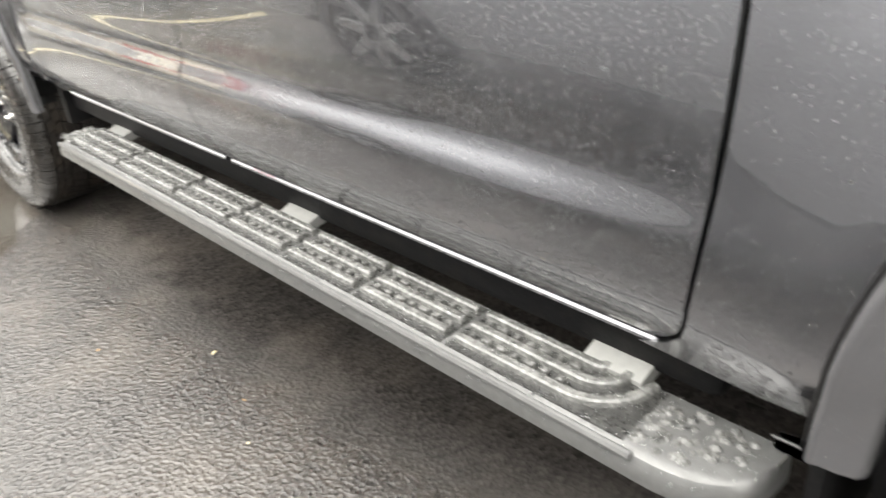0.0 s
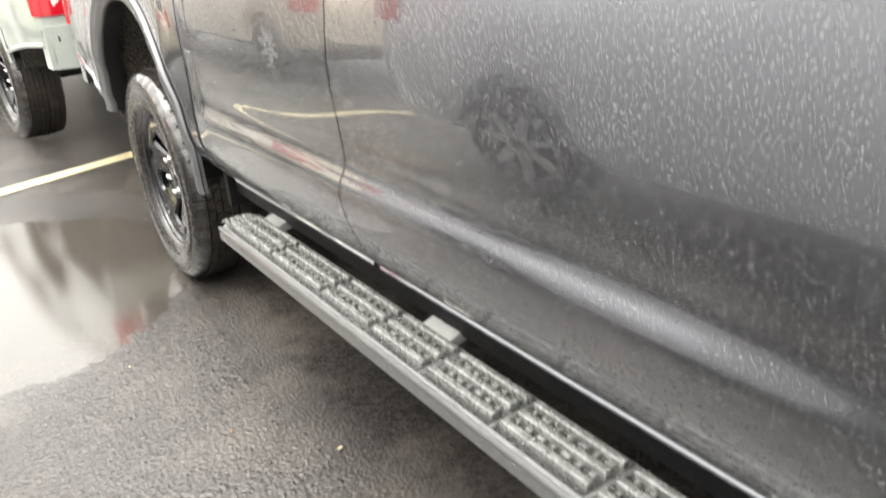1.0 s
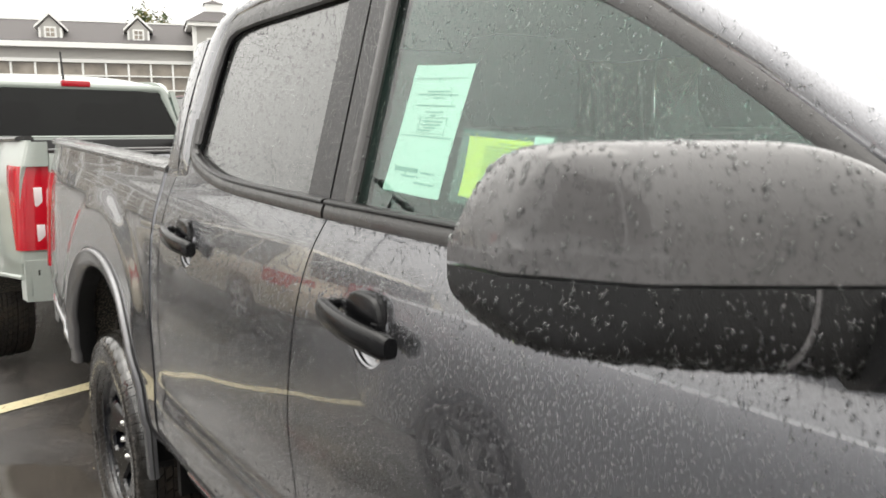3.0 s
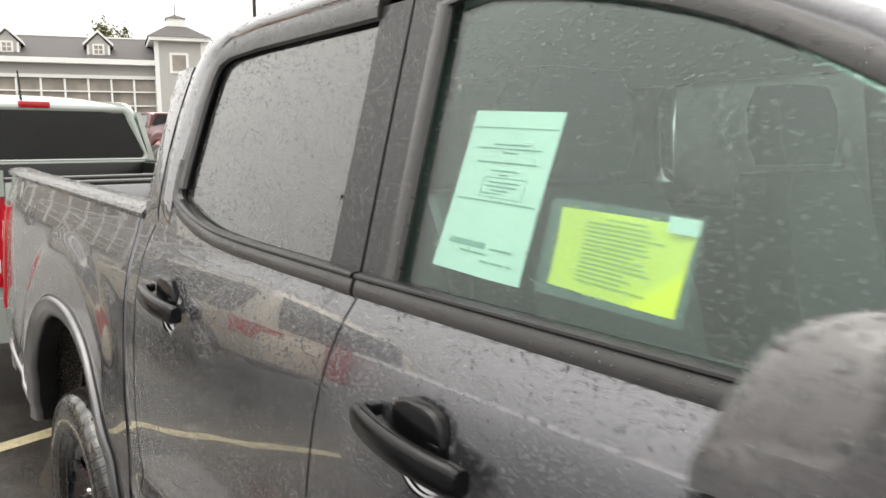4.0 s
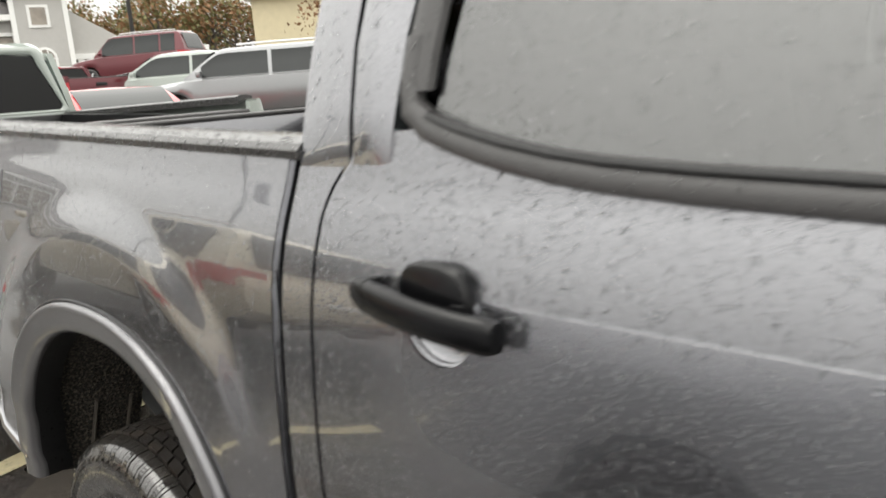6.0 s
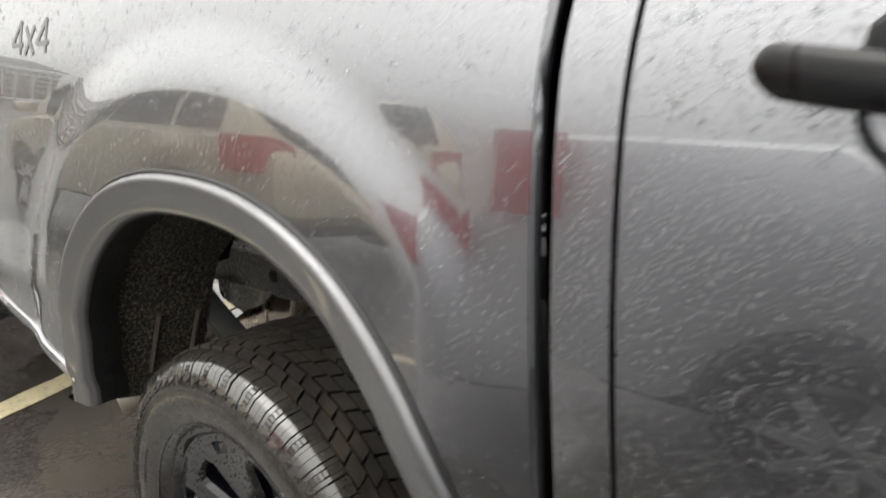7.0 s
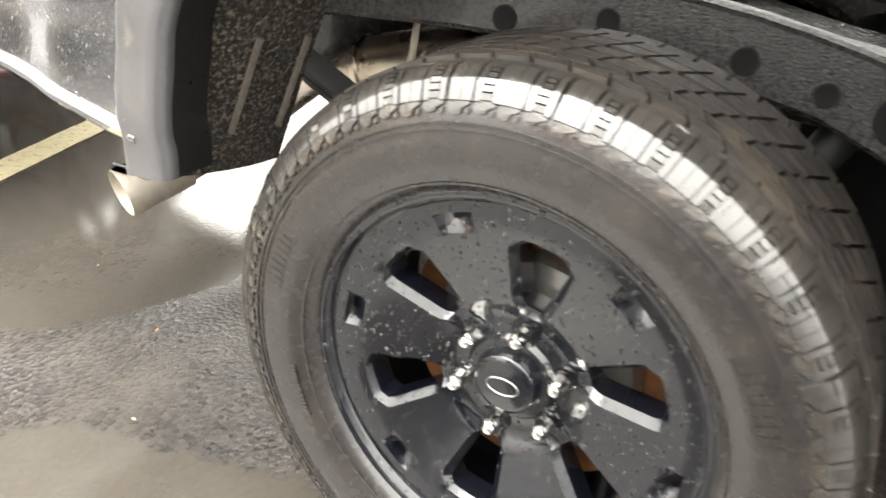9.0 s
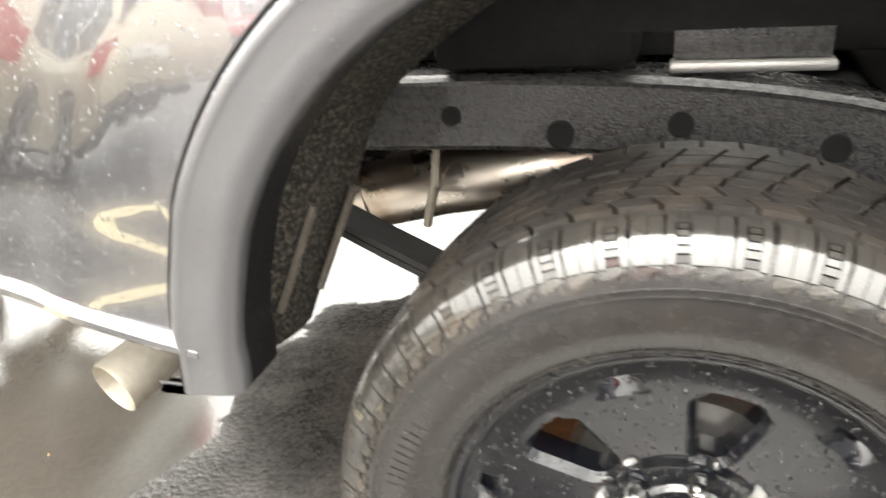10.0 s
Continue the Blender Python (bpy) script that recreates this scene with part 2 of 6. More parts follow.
WHITE_TRIM = material("white_trim_paint", (0.82, 0.82, 0.8), 0.55, 0, 0.05, 6)
SHINGLE = material("dark_roof_shingle", (0.085, 0.078, 0.078), 0.85, 0, 0.35, 14, 0.02, 20)
# Opaque panes: blotchy tan in the colour stands in for the lit interior.
SHOP_GLASS = material("shop_glass_lit_blotches", (0.30, 0.265, 0.225), 0.10, 0, 0.75, 0.8, coat=0.5)
INSIDE_WALL = material("lit_showroom_wall", (0.52, 0.46, 0.38), 0.8, 0, 0.6, 1.4)
BEIGE_WALL = material("beige_stucco", (0.62, 0.54, 0.36), 0.8, 0, 0.1, 3)
POLE = material("dark_bronze_pole", (0.03, 0.028, 0.026), 0.45, 0.4, 0.2, 20)
BARK = material("grey_bark", (0.10, 0.085, 0.07), 0.9, 0, 0.4, 12, 0.01, 30)
LEAF_A = material("olive_autumn_leaves", (0.14, 0.13, 0.045), 0.7, 0, 0.5, 3)
LEAF_B = material("rust_autumn_leaves", (0.22, 0.11, 0.045), 0.7, 0, 0.5, 3)
LEAF_C = material("green_leaves", (0.06, 0.09, 0.03), 0.7, 0, 0.5, 3)


def wet_asphalt():
    """Dark coarse asphalt, soaked: stones, brown silt stains, wet film and still puddles with ragged shores."""
    m = bpy.data.materials.new("wet_asphalt")
    m.use_nodes = True
    n, l = m.node_tree.nodes, m.node_tree.links
    p = n["Principled BSDF"]
    at = n.new("ShaderNodeTexCoord")

    def tex(kind, scale, detail=5.0, rough=0.6):
        t = n.new("ShaderNodeTex" + kind)
        t.inputs["Scale"].default_value = scale
        if kind == "Noise":
            t.inputs["Detail"].default_value, t.inputs["Roughness"].default_value = detail, rough
        l.new(at.outputs["Object"], t.inputs["Vector"])
        return t

    def mapped(value, a, b, c, d):
        r = n.new("ShaderNodeMapRange")
        for key, v in (("From Min", a), ("From Max", b), ("To Min", c), ("To Max", d)):
            r.inputs[key].default_value = v
        l.new(value, r.inputs["Value"])
        return r.outputs["Result"]

    def calc(op, a, b):
        k = n.new("ShaderNodeMath")
        k.operation = op
        for i, v in enumerate((a, b)):
            if isinstance(v, float):
                k.inputs[i].default_value = v
            else:
                l.new(v, k.inputs[i])
        return k.outputs["Value"]

    stone, grit = tex("Voronoi", 95), tex("Noise", 260, 3)
    silt, broad = tex("Noise", 3.2, 7), tex("Noise", 0.45, 7, 0.55)
    c1 = n.new("ShaderNodeMix")
    c1.data_type = "RGBA"
    c1.inputs["A"].default_value, c1.inputs["B"].default_value = (0.016, 0.0142, 0.0131, 1), (0.062, 0.0560, 0.0520, 1)
    l.new(stone.outputs["Color"], c1.inputs["Factor"])
    c2 = n.new("ShaderNodeMix")
    c2.data_type = "RGBA"
    c2.inputs["B"].default_value = (0.108, 0.094, 0.080, 1)
    l.new(mapped(silt.outputs["Fac"], 0.46, 0.72, 0.0, 0.5), c2.inputs["Factor"])
    l.new(c1.outputs["Result"], c2.inputs["A"])
    # hollows that hold water: centre and reach of each, with ragged shores from the noise
    hollow = None
    for cx, cy, rx, ry in ((-1.85, 0.24, 0.88, 0.93), (-1.40, -0.36, 0.42, 0.46), (-0.98, 0.62, 0.42, 0.36), (-0.34, -1.50, 0.86, 0.66), (-4.5, -2.4, 1.6, 0.8), (-6.0, 1.2, 2.2, 0.9), (3.9, -2.0, 0.9, 0.5)):
        off = n.new("ShaderNodeVectorMath")
        off.operation = "SUBTRACT"
        off.inputs[1].default_value = (cx, cy, 0)
        l.new(at.outputs["Object"], off.inputs[0])
        size = n.new("ShaderNodeVectorMath")
        size.operation = "MULTIPLY"
        size.inputs[1].default_value = (1 / rx, 1 / ry, 0)
        l.new(off.outputs["Vector"], size.inputs[0])
        far = n.new("ShaderNodeVectorMath")
        far.operation = "LENGTH"
        l.new(size.outputs["Vector"], far.inputs[0])
        near = calc("SUBTRACT", 1.0, far.outputs["Value"])
        hollow = near if hollow is None else calc("MAXIMUM", hollow, near)
    edge = tex("Noise", 22, 6, 0.65)
    shore = calc("ADD", calc("MULTIPLY", broad.outputs["Fac"], 0.45), calc("ADD", calc("MULTIPLY", silt.outputs["Fac"], 0.45), calc("MULTIPLY", edge.outputs["Fac"], 0.15)))
    pool = mapped(calc("ADD", hollow, shore), 0.53, 0.56, 0.0, 1.0)
    damp = mapped(calc("ADD", hollow, shore), 0.25, 0.6, 0.0, 1.0)
    soaked = n.new("ShaderNodeMix")
    soaked.data_type = "RGBA"
    l.new(calc("MULTIPLY", pool, 0.75), soaked.inputs["Factor"])
    l.new(c2.outputs["Result"], soaked.inputs["A"])
    soaked.inputs["B"].default_value = (0.070, 0.062, 0.053, 1)
    l.new(soaked.outputs["Result"], p.inputs["Base Color"])
    film = calc("SUBTRACT", mapped(grit.outputs["Fac"], 0.3, 0.7, 0.11, 0.30), calc("MULTIPLY", damp, 0.08))
    rough = n.new("ShaderNodeMix")
    l.new(pool, rough.inputs["Factor"])
    l.new(film, rough.inputs["A"])
    rough.inputs["B"].default_value = 0.075
    # an ellipse under the truck loses its gloss to darken the shaded ground
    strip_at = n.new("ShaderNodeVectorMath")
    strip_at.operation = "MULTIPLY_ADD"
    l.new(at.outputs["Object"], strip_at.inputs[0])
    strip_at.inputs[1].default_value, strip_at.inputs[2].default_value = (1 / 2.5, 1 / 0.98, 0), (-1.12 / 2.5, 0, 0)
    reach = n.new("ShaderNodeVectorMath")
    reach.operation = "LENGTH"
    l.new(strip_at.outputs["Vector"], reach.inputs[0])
    low_gloss = mapped(calc("ADD", reach.outputs["Value"], calc("MULTIPLY", silt.outputs["Fac"], 0.25)), 1.12, 0.92, 0.0, 1.0)
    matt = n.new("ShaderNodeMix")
    low_gloss = calc("MULTIPLY", low_gloss, calc("SUBTRACT", 1.0, pool))
    l.new(low_gloss, matt.inputs["Factor"])
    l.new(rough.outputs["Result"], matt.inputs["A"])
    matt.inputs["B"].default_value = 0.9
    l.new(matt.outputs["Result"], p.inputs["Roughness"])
    l.new(mapped(low_gloss, 0.0, 1.0, 1.0, 0.04), p.inputs["Specular IOR Level"])
    p.inputs["IOR"].default_value = 1.45
    height = calc("ADD", calc("MULTIPLY", stone.outputs["Distance"], 0.8), calc("MULTIPLY", grit.outputs["Fac"], 0.5))
    flat = mapped(pool, 0.0, 1.0, 1.0, 0.09)
    b = n.new("ShaderNodeBump")
    b.inputs["Distance"].default_value = 0.0040
    l.new(calc("MULTIPLY", flat, mapped(damp, 0.0, 1.0, 0.9, 0.42)), b.inputs["Strength"])
    l.new(height, b.inputs["Height"])
    l.new(b.outputs["Normal"], p.inputs["Normal"])
    return m


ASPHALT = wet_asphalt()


# ---- building tools ----
def part(name, bm, mat, parent=None, label="", smooth=True, sharp=35):
    """Links a bmesh as one mesh object, under a thing or a part."""
    bmesh.ops.recalc_face_normals(bm, faces=bm.faces)
    me = bpy.data.meshes.new(name)
    bm.to_mesh(me)
    bm.free()
    me.materials.append(mat)
    if smooth:
        me.polygons.foreach_set("use_smooth", [True] * len(me.polygons))
        me.set_sharp_from_angle(angle=radians(sharp))
    ob = new(name, me)
    if parent is not None:
        ob.parent = parent
    if label:
        tagged(ob, label)
    return ob


def thing(name, label, category, at=(0, 0, 0), turn=0.0, group="", kind=""):
    ob = new(name)
    ob.matrix_basis = pose(*at, 0, 0, turn)
    return tagged(ob, label, category, group, kind)


def add_box(bm, x0, x1, y0, y1, z0, z1, bevel=0.0):
    made = bmesh.ops.create_cube(bm, size=1.0, matrix=Matrix.LocRotScale(((x0 + x1) / 2, (y0 + y1) / 2, (z0 + z1) / 2), None,
                                                                      (abs(x1 - x0), abs(y1 - y0), abs(z1 - z0))))
    if bevel:
        edges = {e for v in made["verts"] for e in v.link_edges}
        bmesh.ops.bevel(bm, geom=list(edges), offset=bevel, segments=2, profile=0.5, affect="EDGES")


def box(x0, x1, y0, y1, z0, z1, bevel=0.0):
    bm = bmesh.new()
    add_box(bm, x0, x1, y0, y1, z0, z1, bevel)
    return bm


def add_grid(bm, rows, close_u=False, close_v=False):
    """Faces over rows of points."""
    vs = [[bm.verts.new(p) for p in row] for row in rows]
    nu, nv = len(vs), len(vs[0])
    for i in range(nu - (0 if close_u else 1)):
        for j in range(nv - (0 if close_v else 1)):
            a, b, c, d = vs[i][j], vs[(i + 1) % nu][j], vs[(i + 1) % nu][(j + 1) % nv], vs[i][(j + 1) % nv]
            if len({a, b, c, d}) == 4:
                bm.faces.new((a, b, c, d))
    return vs


def sheet(rows, inward, keep=None):
    """A panel over rows of points, with thickness along the vector inward."""
    bm = bmesh.new()
    add_grid(bm, rows)
    if keep:
        bmesh.ops.delete(bm, geom=[f for f in bm.faces if not keep(f.calc_center_median())], context="FACES")
        bmesh.ops.delete(bm, geom=[v for v in bm.verts if not v.link_faces], context="VERTS")
    front = list(bm.faces)
    made = bmesh.ops.duplicate(bm, geom=front)
    for v in [g for g in made["geom"] if isinstance(g, bmesh.types.BMVert)]:
        v.co += Vector(inward)
    pair = made["edge_map"]
    for e in [e for f in front for e in f.edges]:
        if e.is_valid and len([f for f in e.link_faces]) == 1:
            o = pair[e]
            a, b = e.verts
            c = made["vert_map"][a]
            d = made["vert_map"][b]
            bm.faces.new((a, b, d, c))
    return bm


def lathe(profile, steps, axis_at, closed=True):
    """Turns (radius, y) points round an axis along y."""
    cx, cz = axis_at
    bm = bmesh.new()
    rows = []
    for k in range(steps):
        a = 2 * math.pi * k / steps
        rows.append([(cx + r * math.cos(a), y, cz + r * math.sin(a)) for r, y in profile])
    add_grid(bm, rows, close_u=True, close_v=closed)
    return bm


def tube(points, radius, sides=10, cap=True):
    """A round bar along points; radius may be a list."""
    pts = [Vector(p) for p in points]
    rad = radius if isinstance(radius, (list, tuple)) else [radius] * len(pts)
    bm = bmesh.new()
    rows, up = [], Vector((0.13, 0.21, 0.97)).normalized()
    for i, p in enumerate(pts):
        d = (pts[min(i + 1, len(pts) - 1)] - pts[max(i - 1, 0)]).normalized()
        s = d.cross(up)
        if s.length < 0.1:
            s = d.cross(Vector((1, 0, 0)))
        s.normalize()
        t = s.cross(d)
        rows.append([p + rad[i] * (math.cos(2 * math.pi * k / sides) * s + math.sin(2 * math.pi * k / sides) * t) for k in range(sides)])
    vs = add_grid(bm, rows, close_v=True)
    if cap:
        bm.faces.new(vs[0])
        bm.faces.new(vs[-1][::-1])
    return bm


def loft(sections, cap=True):
    """A body through closed sections of equal point counts."""
    bm = bmesh.new()
    vs = add_grid(bm, sections, close_v=True)
    if cap:
        bm.faces.new(vs[0])
        bm.faces.new(vs[-1][::-1])
    return bm


def merge(bm, other):
    """Moves the faces of other into bm."""
    at = {v: bm.verts.new(v.co) for v in other.verts}
    for f in other.faces:
        bm.faces.new([at[v] for v in f.verts])
    other.free()
    return bm


def linspace(a, b, k):
    return [a + (b - a) * i / (k - 1) for i in range(k)]


def between(table, v):
    """Smooth value from a table of (key, value), keys rising."""
    ks, vals = [k for k, _ in table], [w for _, w in table]
    if v <= ks[0]:
        return vals[0]
    if v >= ks[-1]:
        return vals[-1]
    i = max(j for j, k in enumerate(ks) if k <= v)
    h = ks[i + 1] - ks[i]
    t = (v - ks[i]) / h

    def slope(j):
        if j == 0 or j == len(ks) - 1:
            return 0.0 if len(ks) < 3 else ((vals[1] - vals[0]) / (ks[1] - ks[0]) if j == 0 else (vals[-1] - vals[-2]) / (ks[-1] - ks[-2]))
        return (vals[j + 1] - vals[j - 1]) / (ks[j + 1] - ks[j - 1])

    m0, m1 = slope(i) * h, slope(i + 1) * h
    return (2 * t**3 - 3 * t**2 + 1) * vals[i] + (t**3 - 2 * t**2 + t) * m0 + (-2 * t**3 + 3 * t**2) * vals[i + 1] + (t**3 - t**2) * m1


# ---- the pickup truck: x runs to its front from the rear axle, its right side is at -y ----
WHEEL_R, AXLE_Z, FRONT_AXLE = 0.388, 0.386, 3.335
ARCH_X, ARCH_Z = 0.029, 0.50

SIDE = [(0.50, 0.844), (0.535, 0.864), (0.56, 0.879), (0.60, 0.901), (0.65, 0.916), (0.70, 0.9230), (0.720, 0.9232), (0.735, 0.9198), (0.748, 0.9138),
        (0.761, 0.9090), (0.775, 0.9075), (0.79, 0.9085), (0.82, 0.9125), (0.88, 0.9155), (0.93, 0.9165), (1.0, 0.9148), (1.05, 0.9122), (1.10, 0.9088), (1.15, 0.9045),
        (1.18, 0.9012), (1.20, 0.8982), (1.23, 0.8925), (1.26, 0.8852), (1.30, 0.8735), (1.325, 0.8655), (1.36, 0.857), (1.40, 0.849)]
GAP_MID = [(0.55, 1.615), (0.60, 1.60), (0.70, 1.575), (0.82, 1.592), (0.95, 1.578), (1.09, 1.592), (1.17, 1.608), (1.27, 1.640), (1.33, 1.675)]
GAP_REAR = [(0.55, 0.79), (0.62, 0.765), (0.75, 0.745), (0.90, 0.742), (1.13, 0.740), (1.28, 0.748), (1.325, 0.762), (1.365, 0.795)]
GAP_FRONT = [(0.55, 2.56), (0.57, 2.605), (0.60, 2.632), (0.65, 2.645), (0.75, 2.658), (0.96, 2.675), (1.15, 2.672), (1.33, 2.66)]
BED_FRONT = 0.655


def lean(z):
    """How far the joint of cab and bed leans forward at height z."""
    return between([(1.15, 0.0), (1.24, 0.002), (1.30, 0.008), (1.36, 0.017), (1.40, 0.023)], z)


def side_y(x, z):
    """Half width of the outer skin at x and z."""
    y = between(SIDE, z)
    if (x > 2.35 or x < 0.78) and 0.65 < z < 0.88:
        # the crease over the sill fades out towards the front and is not carried on to the bed
        k = min(1.0, (x - 2.35) / 0.38 if x > 2.35 else (0.78 - x) / 0.12)
        y += (between([(0.65, 0.916), (0.70, 0.9175), (0.75, 0.9155), (0.80, 0.9143), (0.88, 0.9155)], z) - y) * k * k * (3 - 2 * k)
    if x > 2.55:
        y -= 0.05 * ((x - 2.55) / 1.2) ** 2
    if x < BED_FRONT:
        z_top = 1.364 + 0.042 * (0.69 - x)
        if z > 0.88:
            y = between(SIDE, z - (z_top - 1.364) * max(0.0, (z - 0.9) / (z_top - 0.9)))
        fade = min(1.0, (BED_FRONT - x) / 0.14)
        y += 0.012 * fade * between([(0.62, 0.0), (0.74, 0.0), (0.80, 0.75), (0.86, 0.6), (1.0, 0.0)], z)
        r = math.hypot(x - ARCH_X, (z - ARCH_Z) * 0.98)
        if r < 0.79:
            k = min(1.0, (0.79 - r) / 0.10)
            y += 0.015 * k * k * (3 - 2 * k) * fade
    if x < -0.7:
        y -= 0.03 * ((x + 0.7) / 0.5) ** 2
    return y


def arch_top(x, a, b, cx=ARCH_X, power=2.3):
    """Height of a wheel arch's edge above x, or None outside it."""
    u = abs(x - cx) / a
    return None if u >= 1 else ARCH_Z + b * (1 - u**power) ** (1 / power)


def arch_ring(a, b, cx, low, steps):
    """Points (x, z) along a wheel arch from its front foot over the top to its rear foot."""
    pts = []
    for k in range(steps):
        t = math.pi * k / (steps - 1)
        c, s = math.cos(t), math.sin(t)
        x = cx + a * math.copysign(abs(c) ** (2 / 2.3), c)
        z = ARCH_Z + b * abs(s) ** (2 / 2.3)
        pts.append((x, z))
    return [(pts[0][0] + 0.004, low)] + pts + [(pts[-1][0] - 0.03, low)]


def skin_panel(x0, x1, z0, z1, s, nx=26, nz=30, hole=None, thick=0.012, proud=0.0):
    """A body panel on side s (-1 right, 1 left); x0, x1, z0, z1 are numbers or functions."""
    rows = []
    for i in range(nx):
        u = i / (nx - 1)
        row = []
        for j in range(nz):
            v = j / (nz - 1)
            zb = z0 if not callable(z0) else z0(x0(0.9) + u * (x1(0.9) - x0(0.9)))
            zt = z1 if not callable(z1) else z1(x0(0.9) + u * (x1(0.9) - x0(0.9)))
            z = zb + v * (zt - zb)
            x = x0(z) + u * (x1(z) - x0(z))
            row.append((x, s * (side_y(x, z) + proud), z))
        rows.append(row)
    if hole:
        hx, hz, ha, hb = hole
        for row in rows:
            for j, (px, py, pz) in enumerate(row):
                q = math.hypot((px - hx) / ha, (pz - hz) / hb)
                if 0.84 < q < 1.16:
                    row[j] = (hx + (px - hx) / q, py, hz + (pz - hz) / q)
        return sheet(rows, (0, -s * thick, 0), lambda c: math.hypot((c.x - hx) / ha, (c.z - hz) / hb) > 0.97)
    return sheet(rows, (0, -s * thick, 0))


def handle(parent, x, z, s, y, paint):
    """A straight black pull handle over a painted cup, with a rounded cover above."""
    bowl = bmesh.new()
    rows = []
    for q in linspace(0.0, 1.0, 9):
        rr = math.cos(q * math.pi / 2)
        rows.append([(x - 0.008 + 0.056 * rr * math.cos(t), s * (y + 0.003 - 0.016 * math.sin(q * math.pi / 2)), z - 0.020 + 0.054 * rr * math.sin(t)) for t in linspace(0, 2 * math.pi, 33)[:-1]])
    add_grid(bowl, rows, close_v=True)
    part("handle_cup", bowl, paint, parent, "painted recess behind the handle")
    rim = [(x - 0.008 + 0.055 * math.cos(t), s * (y + 0.001), z - 0.020 + 0.053 * math.sin(t)) for t in linspace(0, 2 * math.pi, 33)]
    part("cup_rim", tube(rim, 0.0042, 8), paint, parent)
    cover = [(-0.054, -0.02), (-0.053, 0.010), (-0.047, 0.034), (-0.036, 0.043), (-0.018, 0.048), (0.018, 0.047), (0.036, 0.042), (0.046, 0.032), (0.053, 0.008), (0.056, -0.02)]
    secs = []
    for d, k in ((0.0, 1.0), (0.009, 1.0), (0.014, 0.93), (0.016, 0.80)):
        secs.append([(x - 0.008 + k * px, s * (y + d), z - 0.004 + k * pz) for px, pz in cover])
    part("handle_cover", loft(secs), HANDLE_PLASTIC, parent)

    def bar(u0, u1, steps):
        secs = []
        for u in linspace(u0, u1, steps):
            px, pz = x - 0.120 + 0.211 * u, z + 0.0055 - 0.024 * u
            lift = 0.024 + 0.016 * math.sin(math.pi * min(1, max(0, u))) ** 0.7
            hh = 0.0195
            if u < 0.10:
                hh *= math.sqrt(max(0.04, 1 - ((0.10 - u) / 0.105) ** 2))
            if u > 0.94:
                hh *= 1 - 0.22 * ((u - 0.94) / 0.06) ** 2
            secs.append([(px, s * (y + lift + 0.011 * math.copysign(abs(math.cos(t)) ** 0.75, math.cos(t))), pz + hh * math.copysign(abs(math.sin(t)) ** 0.62, math.sin(t))) for t in linspace(0, 2 * math.pi, 19)[:-1]])
        return loft(secs)

    part("handle_grip", bar(0.156, 1.0, 18), HANDLE_PLASTIC, parent, "glossy black pull handle")
    part("handle_end", bar(0.0, 0.148, 12), HANDLE_PLASTIC, parent)
    for ux in (-0.104, 0.030):
        part("handle_foot", box(x + ux - 0.010, x + ux + 0.010, s * y - 0.002, s * (y + 0.018), z - 0.009 - 0.1 * ux, z + 0.009 - 0.1 * ux, 0.004), HANDLE_PLASTIC, parent)


def glass_y(z):
    return 0.850 - 0.27 * (z - 1.372)


TOP_LINE = [(0.80, 1.64), (0.95, 1.70), (1.10, 1.722), (1.50, 1.722), (1.76, 1.715), (1.95, 1.69), (2.15, 1.638), (2.31, 1.565), (2.46, 1.478), (2.62, 1.375), (2.70, 1.33)]


def cab_y(z, lift):
    """Half width of the painted cab frame: runs from the door skin at the belt up to the glass plane plus lift."""
    w = min(1.0, max(0.0, (z - 1.346) / 0.08))
    w = w * w * (3 - 2 * w)
    return (1 - w) * (between(SIDE, z) + between([(1.334, -0.005), (1.346, -0.0025), (1.366, 0.0006)], z)) + w * (glass_y(z) + lift)


def window_top(x):
    return between(TOP_LINE, x)


def strip(points, widths, depth, s, mat, name, parent, label="", lift=0.004):
    """A rounded moulding along (x, z) points on the glass plane; widths across it."""
    secs = []
    for i, (x, z) in enumerate(points):
        a, b = points[max(0, i - 1)], points[min(len(points) - 1, i + 1)]
        d = Vector((b[0] - a[0], b[1] - a[1])).normalized()
        nx, nz = -d.y, d.x
        w = widths[i] if isinstance(widths, (list, tuple)) else widths
        sec = []
        for t in linspace(0, 2 * math.pi, 11)[:-1]:
            across, out = math.cos(t) * w / 2, math.copysign(abs(math.sin(t)) ** 0.7, math.sin(t)) * depth / 2
            px, pz = x + nx * across, z + nz * across
            sec.append((px, s * (glass_y(pz) + lift + out), pz))
        secs.append(sec)
    return part(name, loft(secs), mat, parent, label)


